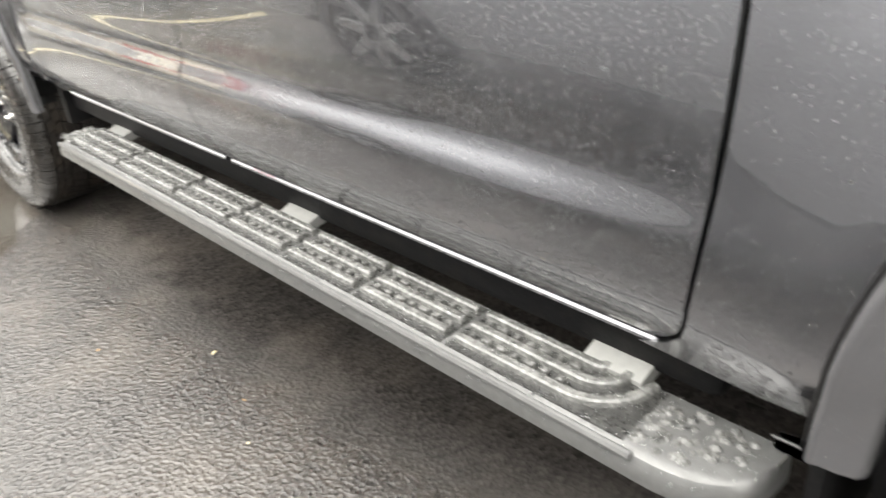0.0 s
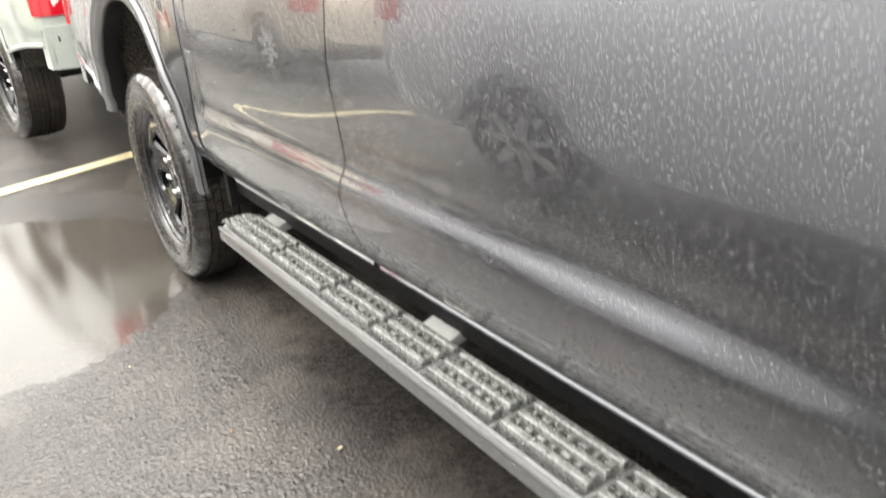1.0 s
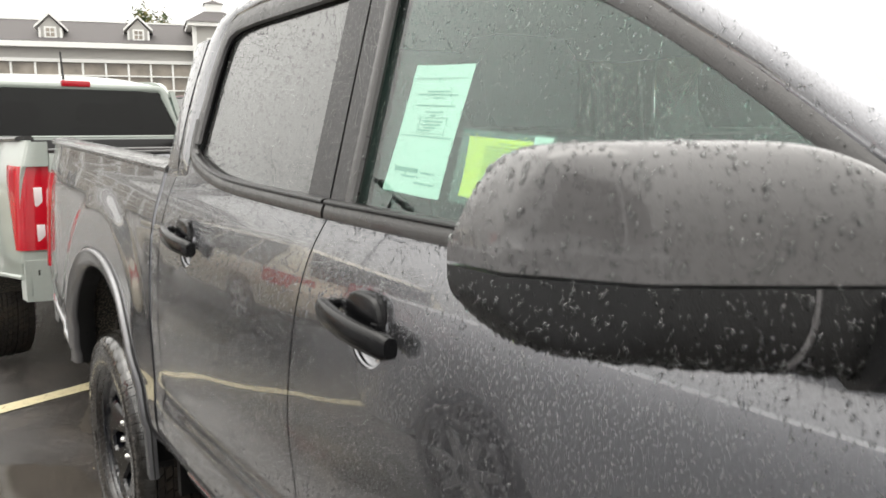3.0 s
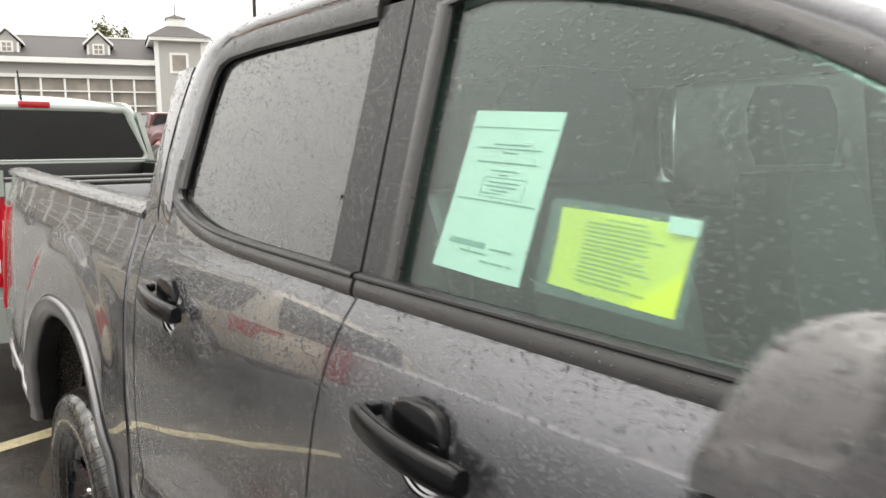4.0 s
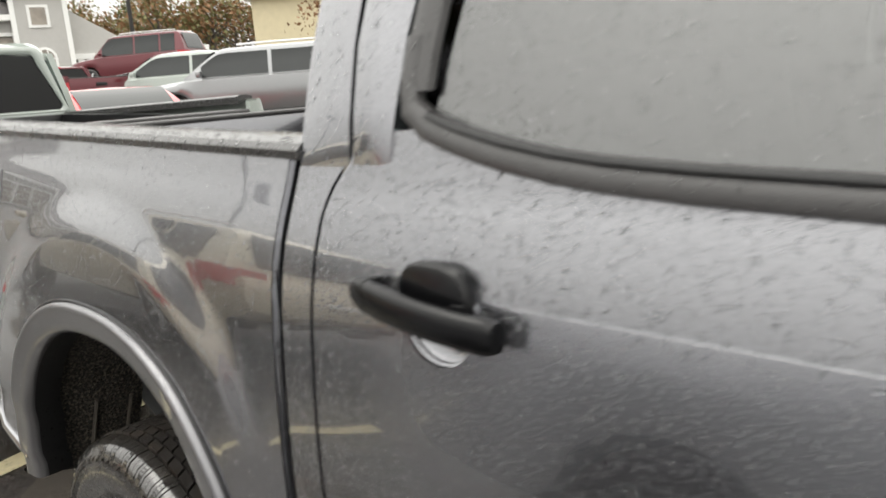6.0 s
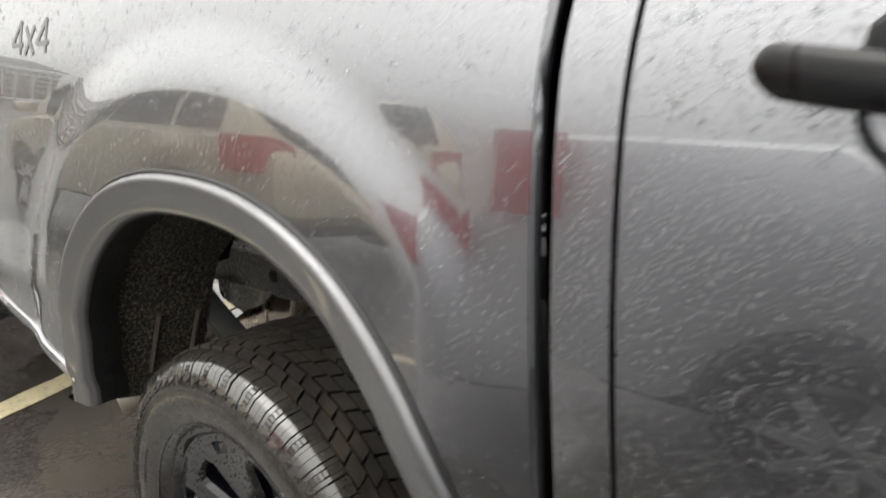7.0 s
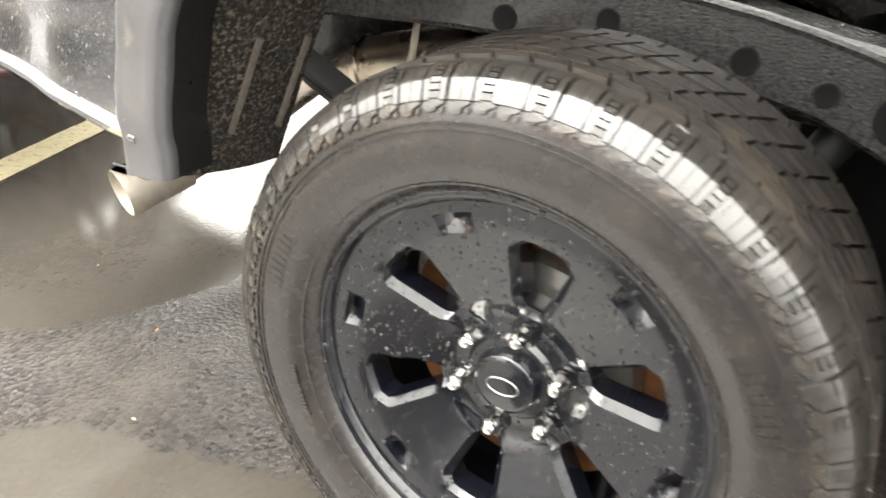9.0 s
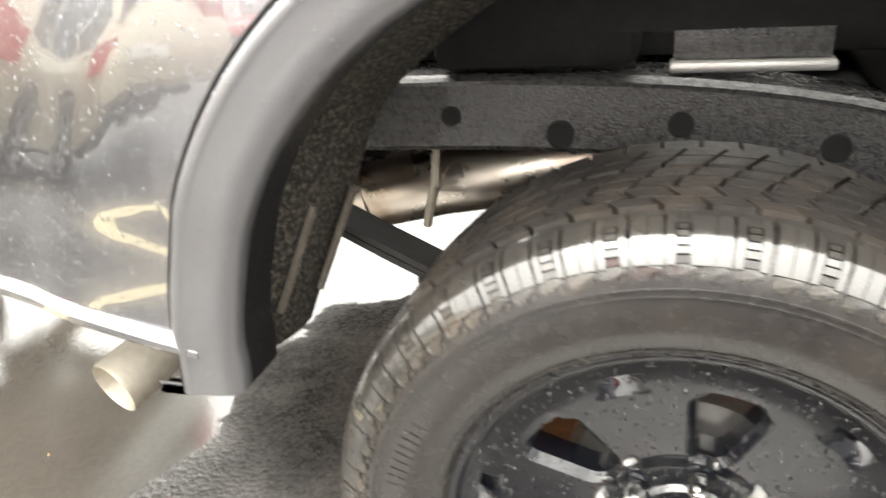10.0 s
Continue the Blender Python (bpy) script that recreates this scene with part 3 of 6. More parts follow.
def build_wheel(truck, x, s, spin):
    """A wheel with a worn all-terrain tyre and a six-spoke black rim. s: side."""
    yc = 0.782
    wheel = part("wheel", lathe([(0.243, s * (yc + 0.07)), (0.252, s * (yc + 0.104)), (0.257, s * (yc + 0.106)), (0.258, s * (yc + 0.095)), (0.240, s * (yc - 0.10)), (0.232, s * (yc - 0.10))], 72, (x, AXLE_Z)), RIM_BLACK, truck, "black six-spoke wheel with an all-terrain tyre")
    prof = [(0.250, yc + 0.090), (0.256, yc + 0.106), (0.262, yc + 0.116), (0.275, yc + 0.125), (0.300, yc + 0.1345), (0.335, yc + 0.133),
            (0.356, yc + 0.127), (0.366, yc + 0.1195), (0.376, yc + 0.108), (0.380, yc + 0.06), (0.386, yc), (0.385, yc - 0.07), (0.381, yc - 0.128),
            (0.368, yc - 0.138), (0.340, yc - 0.148), (0.290, yc - 0.146), (0.262, yc - 0.118), (0.250, yc - 0.1)]
    part("tyre", lathe([(r, s * y) for r, y in prof], 96, (x, AXLE_Z)), TYRE, wheel, "wet black tyre sidewall")
    # tread: blocks in five staggered ribs, shoulder lugs that wrap on to the sidewall
    tread = bmesh.new()

    def lug(angle, span, y0, y1, r0, r1, skew=0.0, taper=0.0):
        vs = []
        for r in (r0, r1):
            k = 1.0 if r == r0 else 1 - taper
            for yy, da in ((y0, -1), (y1, -1), (y1, 1), (y0, 1)):
                a = angle + da * span / 2 * k + (skew if yy == y1 else 0.0)
                vs.append(tread.verts.new((x + r * math.cos(a), s * (yc + (yy if yy > -0.03 else yy * 1.17)), AXLE_Z + r * math.sin(a))))
        for q in ((0, 1, 2, 3), (7, 6, 5, 4), (0, 4, 5, 1), (1, 5, 6, 2), (2, 6, 7, 3), (3, 7, 4, 0)):
            tread.faces.new([vs[i] for i in q])

    count = 60
    rng = random.Random(5)
    for k in range(count):
        a = 2 * math.pi * (k + 0.5) / count
        p = 2 * math.pi / count
        for y0, y1, off, fill, skew in ((-0.024, 0.024, 0.25, 0.82, 0.02), (0.030, 0.076, 0.0, 0.82, -0.03), (-0.076, -0.030, 0.5, 0.82, 0.03)):
            half = (y0 + y1) / 2
            lug(a + off * p - p * 0.2, p * fill * 1.08, y0, half - 0.002, 0.374, 0.3935, skew, 0.03)
            lug(a + off * p + p * 0.12, p * fill * 1.08, half + 0.002, y1, 0.374, 0.3935, skew, 0.03)
        lug(a, p * 0.90, -0.108, -0.081, 0.370, 0.3895 - 0.0006 * rng.random(), 0.0, 0.02)
    tagged(part("tread", tread, WORN_TREAD, wheel, smooth=False), "worn muddy tread blocks", kind="stuff")
    # outer shoulder: broad blocks with stacked sipes, each second one split by a short slit
    lugs = bmesh.new()
    shoulder = [(0.0, 0.3897, 0.080), (0.2, 0.3890, 0.0945), (0.4, 0.3858, 0.1070), (0.6, 0.3797, 0.1170), (0.8, 0.3705, 0.1245), (1.0, 0.3590, 0.1298)]

    def patch(a0, a1, v0, v1, lift=0.0, skew=0.0):
        """A raised piece on the rounded shoulder between two angles and two places across it."""
        rows = []
        for v in linspace(v0, v1, 4 if v1 - v0 > 0.3 else 2):
            r, y = between([(q[0], q[1]) for q in shoulder], v) + lift, between([(q[0], q[2]) for q in shoulder], v) + 0.6 * lift
            rows.append([(x + r * math.cos(aa + skew * v), s * (yc + y), AXLE_Z + r * math.sin(aa + skew * v)) for aa in linspace(a0, a1, 3)])
        top = [[lugs.verts.new(q) for q in row] for row in rows]
        rim = top[0] + [row[-1] for row in top[1:]] + top[-1][-2::-1] + [row[0] for row in top[-2:0:-1]]
        low = [lugs.verts.new((x + (q.co.x - x) * 0.972, q.co.y - s * 0.007, AXLE_Z + (q.co.z - AXLE_Z) * 0.972)) for q in rim]
        for i in range(len(top) - 1):
            for j in range(2):
                lugs.faces.new((top[i][j], top[i][j + 1], top[i + 1][j + 1], top[i + 1][j]))
        for i in range(len(rim)):
            k = (i + 1) % len(rim)
            lugs.faces.new((rim[i], rim[k], low[k], low[i]))

    side_lugs = bmesh.new()

    def raised(points, out):
        """A flat lug standing proud of the upper sidewall, through (angle, radius) points."""
        top = []
        for aa, r in points:
            y = between([(0.335, 0.133), (0.356, 0.127), (0.366, 0.1195), (0.376, 0.108)], r) + out
            top.append(side_lugs.verts.new((x + r * math.cos(aa), s * (yc + y), AXLE_Z + r * math.sin(aa))))
        low = [side_lugs.verts.new((q.co.x, q.co.y - s * (out + 0.004), q.co.z)) for q in top]
        side_lugs.faces.new(top)
        for i in range(len(top)):
            k = (i + 1) % len(top)
            side_lugs.faces.new((top[i], top[k], low[k], low[i]))

    pitch = 2 * math.pi / 40
    for k in range(40):
        a = pitch * (k + rng.uniform(-0.03, 0.03))
        w = pitch * 0.5
        patch(a + 0.05 * w, a + 0.265 * w, 0.0, 1.0)
        patch(a + 0.725 * w, a + 0.955 * w, 0.0, 1.0)
        patch(a + 0.28 * w, a + 0.49 * w, 0.0, 0.34)
        patch(a + 0.505 * w, a + 0.71 * w, 0.0, 0.34)
        for i in range(5):
            half = w * (0.15 + 0.018 * i)
            patch(a + 0.495 * w - half, a + 0.495 * w + half, 0.36 + 0.128 * i, 0.36 + 0.128 * i + 0.100)
        patch(a + 1.05 * w, a + 1.485 * w, 0.0, 1.0)
        patch(a + 1.515 * w, a + 1.96 * w, 0.0, 1.0)
        for off, low in ((0.0, 0.3470), (1.0, 0.3445)):
            b = a + off * w
            raised([(b + 0.10 * w, 0.3595), (b + 0.88 * w, 0.3595), (b + 0.96 * w, 0.3535), (b + 0.93 * w, low + 0.003), (b + 0.80 * w, low), (b + 0.50 * w, low + 0.001), (b + 0.40 * w, 0.3520), (b + 0.13 * w, 0.3550)], 0.0026)
            raised([(b + 0.10 * w, 0.3515), (b + 0.32 * w, 0.3490), (b + 0.36 * w, 0.3450), (b + 0.16 * w, 0.3460)], 0.0022)
    tagged(part("shoulder_lug_ring", lugs, WET_SHOULDER, wheel, sharp=50), "scuffed shoulder lugs", kind="stuff")
    tagged(part("sidewall_lug_ring", side_lugs, TREAD, wheel, smooth=False), "scalloped upper sidewall lugs", kind="stuff")
    for rr, w in ((0.337, 0.0012), (0.270, 0.0012), (0.33, 0.0008)):
        yy = yc + (0.1335 if rr > 0.3 else 0.1225)
        part("sidewall_rib", lathe([(rr - w, s * (yy - 0.003)), (rr - w, s * (yy + 0.0012)), (rr + w, s * (yy + 0.0012)), (rr + w, s * (yy - 0.003))], 96, (x, AXLE_Z)), TYRE, wheel)
    # rows of raised moulded writing, too small to read: bars
    marks = bmesh.new()
    for start, n_marks, step, r0, r1 in ((2.62, 9, 0.035, 0.300, 0.322), (3.3, 14, 0.02, 0.283, 0.291), (0.3, 9, 0.035, 0.300, 0.322), (4.6, 16, 0.022, 0.285, 0.294), (5.4, 9, 0.035, 0.300, 0.322)):
        for k in range(n_marks):
            a, w = start + k * step, step * rng.uniform(0.3, 0.42)
            y0, y1 = yc + between([(0.25, 0.09), (0.275, 0.1245), (0.30, 0.134), (0.335, 0.1325)], (r0 + r1) / 2), 0.0
            vs = []
            for yy in (y0 - 0.003, y0 + 0.0016):
                vs += [marks.verts.new((x + r * math.cos(aa), s * yy, AXLE_Z + r * math.sin(aa))) for r, aa in ((r0, a - w), (r1, a - w), (r1, a + w), (r0, a + w))]
            for q in ((0, 1, 2, 3), (7, 6, 5, 4), (0, 4, 5, 1), (1, 5, 6, 2), (2, 6, 7, 3), (3, 7, 4, 0)):
                marks.faces.new([vs[i] for i in q])
    tagged(part("sidewall_lettering", marks, TYRE, wheel, smooth=False), "raised moulded marks on the sidewall", kind="stuff")
    # rim face: broad flush spokes, six wedge windows with bevelled edges, six shallow pockets at the spoke ends
    face = bmesh.new()
    r0, r1 = 0.104, 0.198
    radii = [0.03, 0.045, 0.055, 0.060, 0.075, 0.085, 0.095] + linspace(r0, r1, 13) + [0.2005, 0.203, 0.208, 0.214, 0.220, 0.224, 0.2265, 0.230, 0.236, 0.240, 0.2425, 0.245, 0.248, 0.2515, 0.255]

    def half_window(r):
        w = 0.014 + (min(max(r, r0), r1) - r0) * 0.225
        end = min((r - r0) / 0.014, (r1 - r) / 0.016)
        return w if end >= 1 else w * (0.62 + 0.38 * math.sqrt(max(0.0, 1 - (1 - max(0.0, end)) ** 2)))

    def depth(r, d):
        """Height of the face at radius r and at an angle d from a window's middle."""
        y = between([(0.0, 0.060), (0.055, 0.060), (0.062, 0.052), (0.085, 0.052), (0.104, 0.062), (0.15, 0.074), (0.20, 0.086), (0.225, 0.091), (0.240, 0.092), (0.2425, 0.094), (0.246, 0.101), (0.250, 0.1045), (0.255, 0.105)], r)
        q = abs(d) * r - half_window(r)
        if r0 - 0.02 < r < r1 + 0.006 and q < 0.009:
            y -= 0.010 * min(1.0, 1 - max(0.0, q) / 0.009) * min(1.0, (r - r0 + 0.02) / 0.02, (r1 + 0.006 - r) / 0.006)
        e = (math.pi / 6 - abs(d)) * r
        if 0.2005 < r < 0.2265 and e < 0.019:
            y -= 0.020 * min(1.0, (0.019 - e) / 0.004) * min(1.0, (0.2265 - r) / 0.0025) * (r - 0.2005) / 0.026
        return y

    rows, cut = [], []
    for r in radii:
        w = half_window(r) / r
        side = [w + 0.009 / r * k / 4 for k in range(5)]
        rest = linspace(side[-1], math.pi / 6, 11)[1:]
        cols = [-v for v in rest[::-1]] + [-v for v in side[::-1]] + linspace(-w, w, 9)[1:-1] + side + rest[:-1]
        rows.append([(x + r * math.cos(spin + k * math.pi / 3 + d), s * (yc + depth(r, d)), AXLE_Z + r * math.sin(spin + k * math.pi / 3 + d)) for k in range(6) for d in cols])
    span = len(rows[0]) // 6
    grid = add_grid(face, rows, close_v=True)
    a0, a1 = radii.index(r0), max(i for i, r in enumerate(radii) if r <= r1 + 1e-9)
    lo, hi = 14, 14 + 8
    dead = set()
    for i in range(a0, a1):
        for k in range(6):
            for j in range(lo, hi):
                quad = {grid[i][k * span + j], grid[i + 1][k * span + j], grid[i + 1][k * span + j + 1], grid[i][k * span + j + 1]}
                dead |= {f for f in grid[i][k * span + j].link_faces if set(f.verts) == quad}
    bmesh.ops.delete(face, geom=list(dead), context="FACES")
    holes = [e for e in face.edges if len(e.link_faces) == 1]
    made = bmesh.ops.extrude_edge_only(face, edges=holes)
    for v in [g for g in made["geom"] if isinstance(g, bmesh.types.BMVert)]:
        v.co.y -= s * 0.034
    part("rim_face", face, RIM_BLACK, wheel, "gloss black six-spoke rim face", sharp=24)
    part("hub_cap", lathe([(0.0, s * (yc + 0.079)), (0.032, s * (yc + 0.0785)), (0.038, s * (yc + 0.0765)), (0.0405, s * (yc + 0.0735)), (0.0425, s * (yc + 0.064)), (0.046, s * (yc + 0.058)), (0.046, s * (yc + 0.05)), (0.0, s * (yc + 0.05))], 48, (x, AXLE_Z), False), RIM_BLACK, wheel)
    oval = [(x + 0.021 * math.cos(t), s * (yc + 0.0792), AXLE_Z + 0.0115 * math.sin(t)) for t in linspace(0, 2 * math.pi, 25)]
    part("hub_badge", tube(oval, 0.0011, 6), EMBLEM, wheel, "plain oval badge outline")
    for k in range(6):
        a = spin + k * math.pi / 3
        nx, nz = x + 0.0699 * math.cos(a), AXLE_Z + 0.0699 * math.sin(a)
        nut = lathe([(0.0, s * (yc + 0.086)), (0.006, s * (yc + 0.085)), (0.0100, s * (yc + 0.079)), (0.0112, s * (yc + 0.074)), (0.0118, s * (yc + 0.052)), (0.0, s * (yc + 0.05))], 12, (nx, nz), False)
        part("wheel_nut", nut, CHROME, wheel, "chrome wheel nut", sharp=25)
        part("nut_seat", lathe([(0.0122, s * (yc + 0.0525)), (0.0165, s * (yc + 0.0555)), (0.0190, s * (yc + 0.0500))], 20, (nx, nz), False), RIM_BLACK, wheel)
    part("brake_drum", lathe([(0.0, s * (yc + 0.0)), (0.10, s * (yc + 0.005)), (0.135, s * (yc + 0.004)), (0.142, s * (yc - 0.01)), (0.142, s * (yc - 0.08)), (0.0, s * (yc - 0.08))], 48, (x, AXLE_Z), False), DISC, wheel)
    part("backing_plate", lathe([(0.142, s * (yc - 0.02)), (0.185, s * (yc - 0.015)), (0.19, s * (yc - 0.07)), (0.142, s * (yc - 0.08))], 48, (x, AXLE_Z), True), RUST, wheel, "rust-brown brake part")
    return wheel


def build_flare(truck, s, cx, foot_front, foot_rear, label):
    """A wheel-arch flare, rounded across, from foot to foot."""
    secs = []
    outer, inner = arch_ring(0.564 if cx < 1 else 0.548, 0.585, cx, foot_front, 61), arch_ring(0.491, 0.519, cx, foot_front, 61)
    outer[-1] = (outer[-1][0], foot_rear)
    inner[-1] = (inner[-1][0], foot_rear)
    outer, inner = [[(x, max(z, foot_front if x > cx else foot_rear)) for x, z in ring] for ring in (outer, inner)]
    for (ox, oz), (ix, iz) in zip(outer, inner):
        base = side_y(min(ox, BED_FRONT - 0.02) if cx < 1 else ox, max(oz, 0.62)) + (0.0 if cx < 1 else 0.017)
        sec = []
        for w, y in ((0.0, base - 0.012), (0.0, base + 0.003), (0.035, base + 0.0105), (0.08, base + 0.0135), (0.15, base + 0.0150), (0.21, base + 0.0135), (0.27, base + 0.0118), (0.60, base + 0.0105), (0.86, base + 0.0065), (0.97, base - 0.001), (1.0, base - 0.012), (0.97, base - 0.02), (0.4, base - 0.016)):
            sec.append((ox + (ix - ox) * w, s * y, oz + (iz - oz) * w))
        secs.append(sec)
    flare = part("wheel_arch_flare", loft(secs), FLARE, truck, label, sharp=50)
    seam = [(ox + (ox - cx) * 0.006, s * (side_y(min(ox, BED_FRONT - 0.02) if cx < 1 else ox, max(oz, 0.62)) + (0.0012 if cx < 1 else 0.019)), oz + 0.003) for ox, oz in outer]
    part("flare_seal", tube(seam, 0.0024, 6), BLACK_PLASTIC, flare)
    rows = []
    for (ox, oz), (ix, iz) in zip(outer, inner):
        base = side_y(min(ox, BED_FRONT - 0.02) if cx < 1 else ox, max(oz, 0.62)) + (0.0 if cx < 1 else 0.017)
        rows.append([(ox + (ix - ox) * w, s * y, oz + (iz - oz) * w) for w, y in ((0.92, base - 0.013), (0.985, base - 0.016), (0.985, base - 0.075))])
    part("flare_lip", sheet(rows, (0, 0, 0.004)), BLACK_PLASTIC, flare, "black inner lip of the flare")
    return flare


def build_truck(paint, label, group=""):
    truck = thing("pickup_truck", label, "pickup truck", group=group)
    half = (-1, 1)
    wheels = {}
    for s in half:
        # doors
        rear = part("rear_door", skin_panel(lambda z: between(GAP_REAR, z) + 0.0035, lambda z: between(GAP_MID, z) - 0.0025, 0.562, lambda x: between([(0.74, 1.392), (0.88, 1.397), (0.937, 1.388), (1.0, 1.370), (1.07, 1.356), (1.14, 1.347), (1.4, 1.336), (1.66, 1.331)], x), s, 84, 80, (0.970, 1.198, 0.054, 0.052)), paint, truck, "closed rear door with rain beads")
        front = part("front_door", skin_panel(lambda z: between(GAP_MID, z) + 0.0025, lambda z: between(GAP_FRONT, z) - 0.004, 0.562, 1.335, s, 98, 80, (1.858, 1.162, 0.054, 0.052)), paint, truck, "closed front door with rain beads")
        for door, a, b in ((rear, 0.80, 1.60), (front, 1.625, 2.60)):
            hem = [(x, s * 0.874, 0.553) for x in linspace(a, b, 12)]
            part("door_hem", tube(hem, 0.006, 8), paint, door, "wet lower door edge")
        handle(rear, 0.978, 1.218, s, side_y(0.98, 1.21) - 0.002, paint)
        handle(front, 1.866, 1.182, s, side_y(1.87, 1.18) - 0.002, paint)
        # cab corner between the rear door and the bed
        part("cab_corner", skin_panel(lambda z: 0.675 + lean(z), lambda z: between(GAP_REAR, z) - 0.0035, 0.545, 1.354, s, 6, 40), paint, truck)
        # rear side panel of the bed
        xs = sorted(set([round(v, 4) for v in linspace(-1.20, BED_FRONT - 0.006, 54)] + [round(ARCH_X + 0.536 * math.copysign(abs(math.cos(t)) ** 0.87, math.cos(t)), 4) for t in linspace(0, math.pi, 40)]))
        rows = []
        for x in xs:
            top = arch_top(x, 0.537, 0.556)
            low = between([(-1.2, 0.72), (-0.80, 0.676), (-0.50, 0.615), (-0.48, 0.56), (0.5, 0.56), (0.7, 0.555)], x)
            low = max(low, top) if top else low
            high = 1.364 + 0.042 * (0.69 - x)
            row = []
            for j in range(40):
                v = j / 39
                z = low + (high - low) * v
                row.append((x + lean(z) * max(0.0, 1 - (BED_FRONT - x) / 0.12), s * side_y(x, z), z))
            rows.append(row)
        bed = part("bed_side", sheet(rows, (0, -s * 0.02, 0)), paint, truck, "bedside panel bulging over the wheel")
        edge = [(x, s * (side_y(x, 0.66) - 0.004), between([(-1.2, 0.725), (-0.80, 0.683), (-0.50, 0.622)], x)) for x in linspace(-1.18, -0.50, 14)]
        part("lower_edge", tube(edge, [0.014] * 13 + [0.012], 10), paint, bed, "rounded lower edge of the bedside")
        front_lip = [(BED_FRONT - 0.012 + lean(z), s * (side_y(0.645, z) - 0.011), z) for z in linspace(0.57, 1.36, 24)]
        part("front_lip", tube(front_lip, 0.011, 10), paint, bed)
        build_flare(truck, s, ARCH_X, 0.47, 0.568, "painted grey wheel-arch flare")
        # rail cap along the top of the bed
        secs = []
        for x in linspace(-1.10, 0.692, 24):
            z = 1.366 + 0.042 * (0.69 - x)
            y = side_y(min(x, 0.6), 1.36)
            secs.append([(x, s * yy, zz) for yy, zz in ((y + 0.002, z - 0.004), (y + 0.004, z + 0.008), (y - 0.004, z + 0.017), (y - 0.03, z + 0.022), (y - 0.075, z + 0.022), (y - 0.088, z + 0.014), (y - 0.09, z - 0.02), (y - 0.03, z - 0.006))])
        part("bed_rail_cap", loft(secs), RAIL_CAP, truck, "black plastic rail cap beaded with rain")
        # bed inside wall and wheelhouse
        part("bed_inner_wall", box(-1.17, 0.64, s * 0.72, s * 0.765, 1.055, 1.372), BLACK_PLASTIC, truck, "black bed liner wall")
        for xa, xb in ((-1.17, -0.50), (0.56, 0.64)):
            part("bed_floor_side", box(xa, xb, s * 0.512, s * 0.762, 0.86, 0.905), BLACK_PLASTIC, truck)
            part("bed_lower_wall", box(xa, xb, s * 0.72, s * 0.765, 0.906, 1.054), BLACK_PLASTIC, truck)
        # Added black panels stand in for the deep shade of the cab-to-bed gap.
        part("gap_seal", box(0.661, 0.689, s * 0.55, s * 0.868, 0.44, 1.14), UNDERBODY, truck, "black panel added for the shade in the cab-to-bed gap")
        part("gap_seal", box(0.661, 0.689, s * 0.55, s * 0.825, 1.142, 1.345), UNDERBODY, truck, "black panel added for the shade in the cab-to-bed gap")
        house = bmesh.new()
        ring = arch_ring(0.52, 0.545, ARCH_X, 0.62, 41)
        add_grid(house, [[(px, s * 0.895, pz), (px, s * 0.74, pz), (px, s * 0.60, pz)] for px, pz in ring if pz > 0.80 or px > 0])
        part("wheelhouse", house, UNDERBODY, truck, "black wheelhouse")
        tub = [[(px, s * 0.600, pz), (px, s * 0.596, 0.885 if px > -0.4 else min(pz, 0.885))] for px, pz in ring if pz > 0.885]
        part("wheel_tub_wall", sheet(tub, (0, -s * 0.006, 0)), UNDERBODY, truck, "black wheel tub wall")
        part("vapour_canister", box(-0.33, -0.075, s * 0.47, s * 0.585, 0.838, 0.93, 0.02), UNDERBODY, truck, "black plastic canister over the rail")
        # felt liner behind the wheel
        rows = []
        for i in range(18):
            z = 0.53 + 0.47 * i / 17
            x = between([(0.53, -0.515), (0.62, -0.472), (0.75, -0.412), (0.85, -0.362), (0.93, -0.265), (1.0, -0.15)], z)
            rows.append([(x - 0.05 * (1 - k) ** 2 + 0.004 * math.sin(9 * z + 5 * k), s * (0.875 - 0.215 * k), z - 0.02 * k) for k in linspace(0, 1, 14)])
        liner = part("arch_liner", sheet(rows, (-0.02, 0, 0)), FELT, truck, "gritty brown felt arch liner")
        for k in (0.42, 0.80):
            rib = [(between([(0.53, -0.515), (0.62, -0.472), (0.75, -0.412), (0.85, -0.362)], z) + 0.012 - 0.05 * (1 - k) ** 2, s * (0.875 - 0.215 * (k + 0.25 * (z - 0.60))), z - 0.02 * k) for z in linspace(0.60, 0.74, 10)]
            part("liner_rib", tube(rib, 0.0055, 6), LINER_RIB, liner)
        # chassis rail with its holes
        rail_pts = [(-1.15, 0.775), (-0.45, 0.785), (-0.2, 0.787), (0.05, 0.772), (0.25, 0.735), (0.50, 0.655), (0.80, 0.60), (2.4, 0.56), (3.7, 0.60)]
        secs = []
        for px in linspace(-1.15, 3.7, 60):
            pz = between(rail_pts, px)
            hh = 0.043 if px < 0.3 else 0.055
            secs.append([(px, s * yy, pz + dz) for yy, dz in ((0.560, -hh - 0.008), (0.560, hh - 0.008), (0.552, hh), (0.470, hh), (0.470, -hh - 0.016), (0.552, -hh - 0.016))])
        rail = part("chassis_rail", loft(secs), FRAME_BLACK, truck, "wet black chassis rail with round holes", sharp=25)
        flange = [(px, s * 0.562, between(rail_pts, px) + 0.036) for px in linspace(-0.44, 0.34, 14)]
        part("rail_flange", tube(flange, 0.006, 6), FRAME_BLACK, rail)
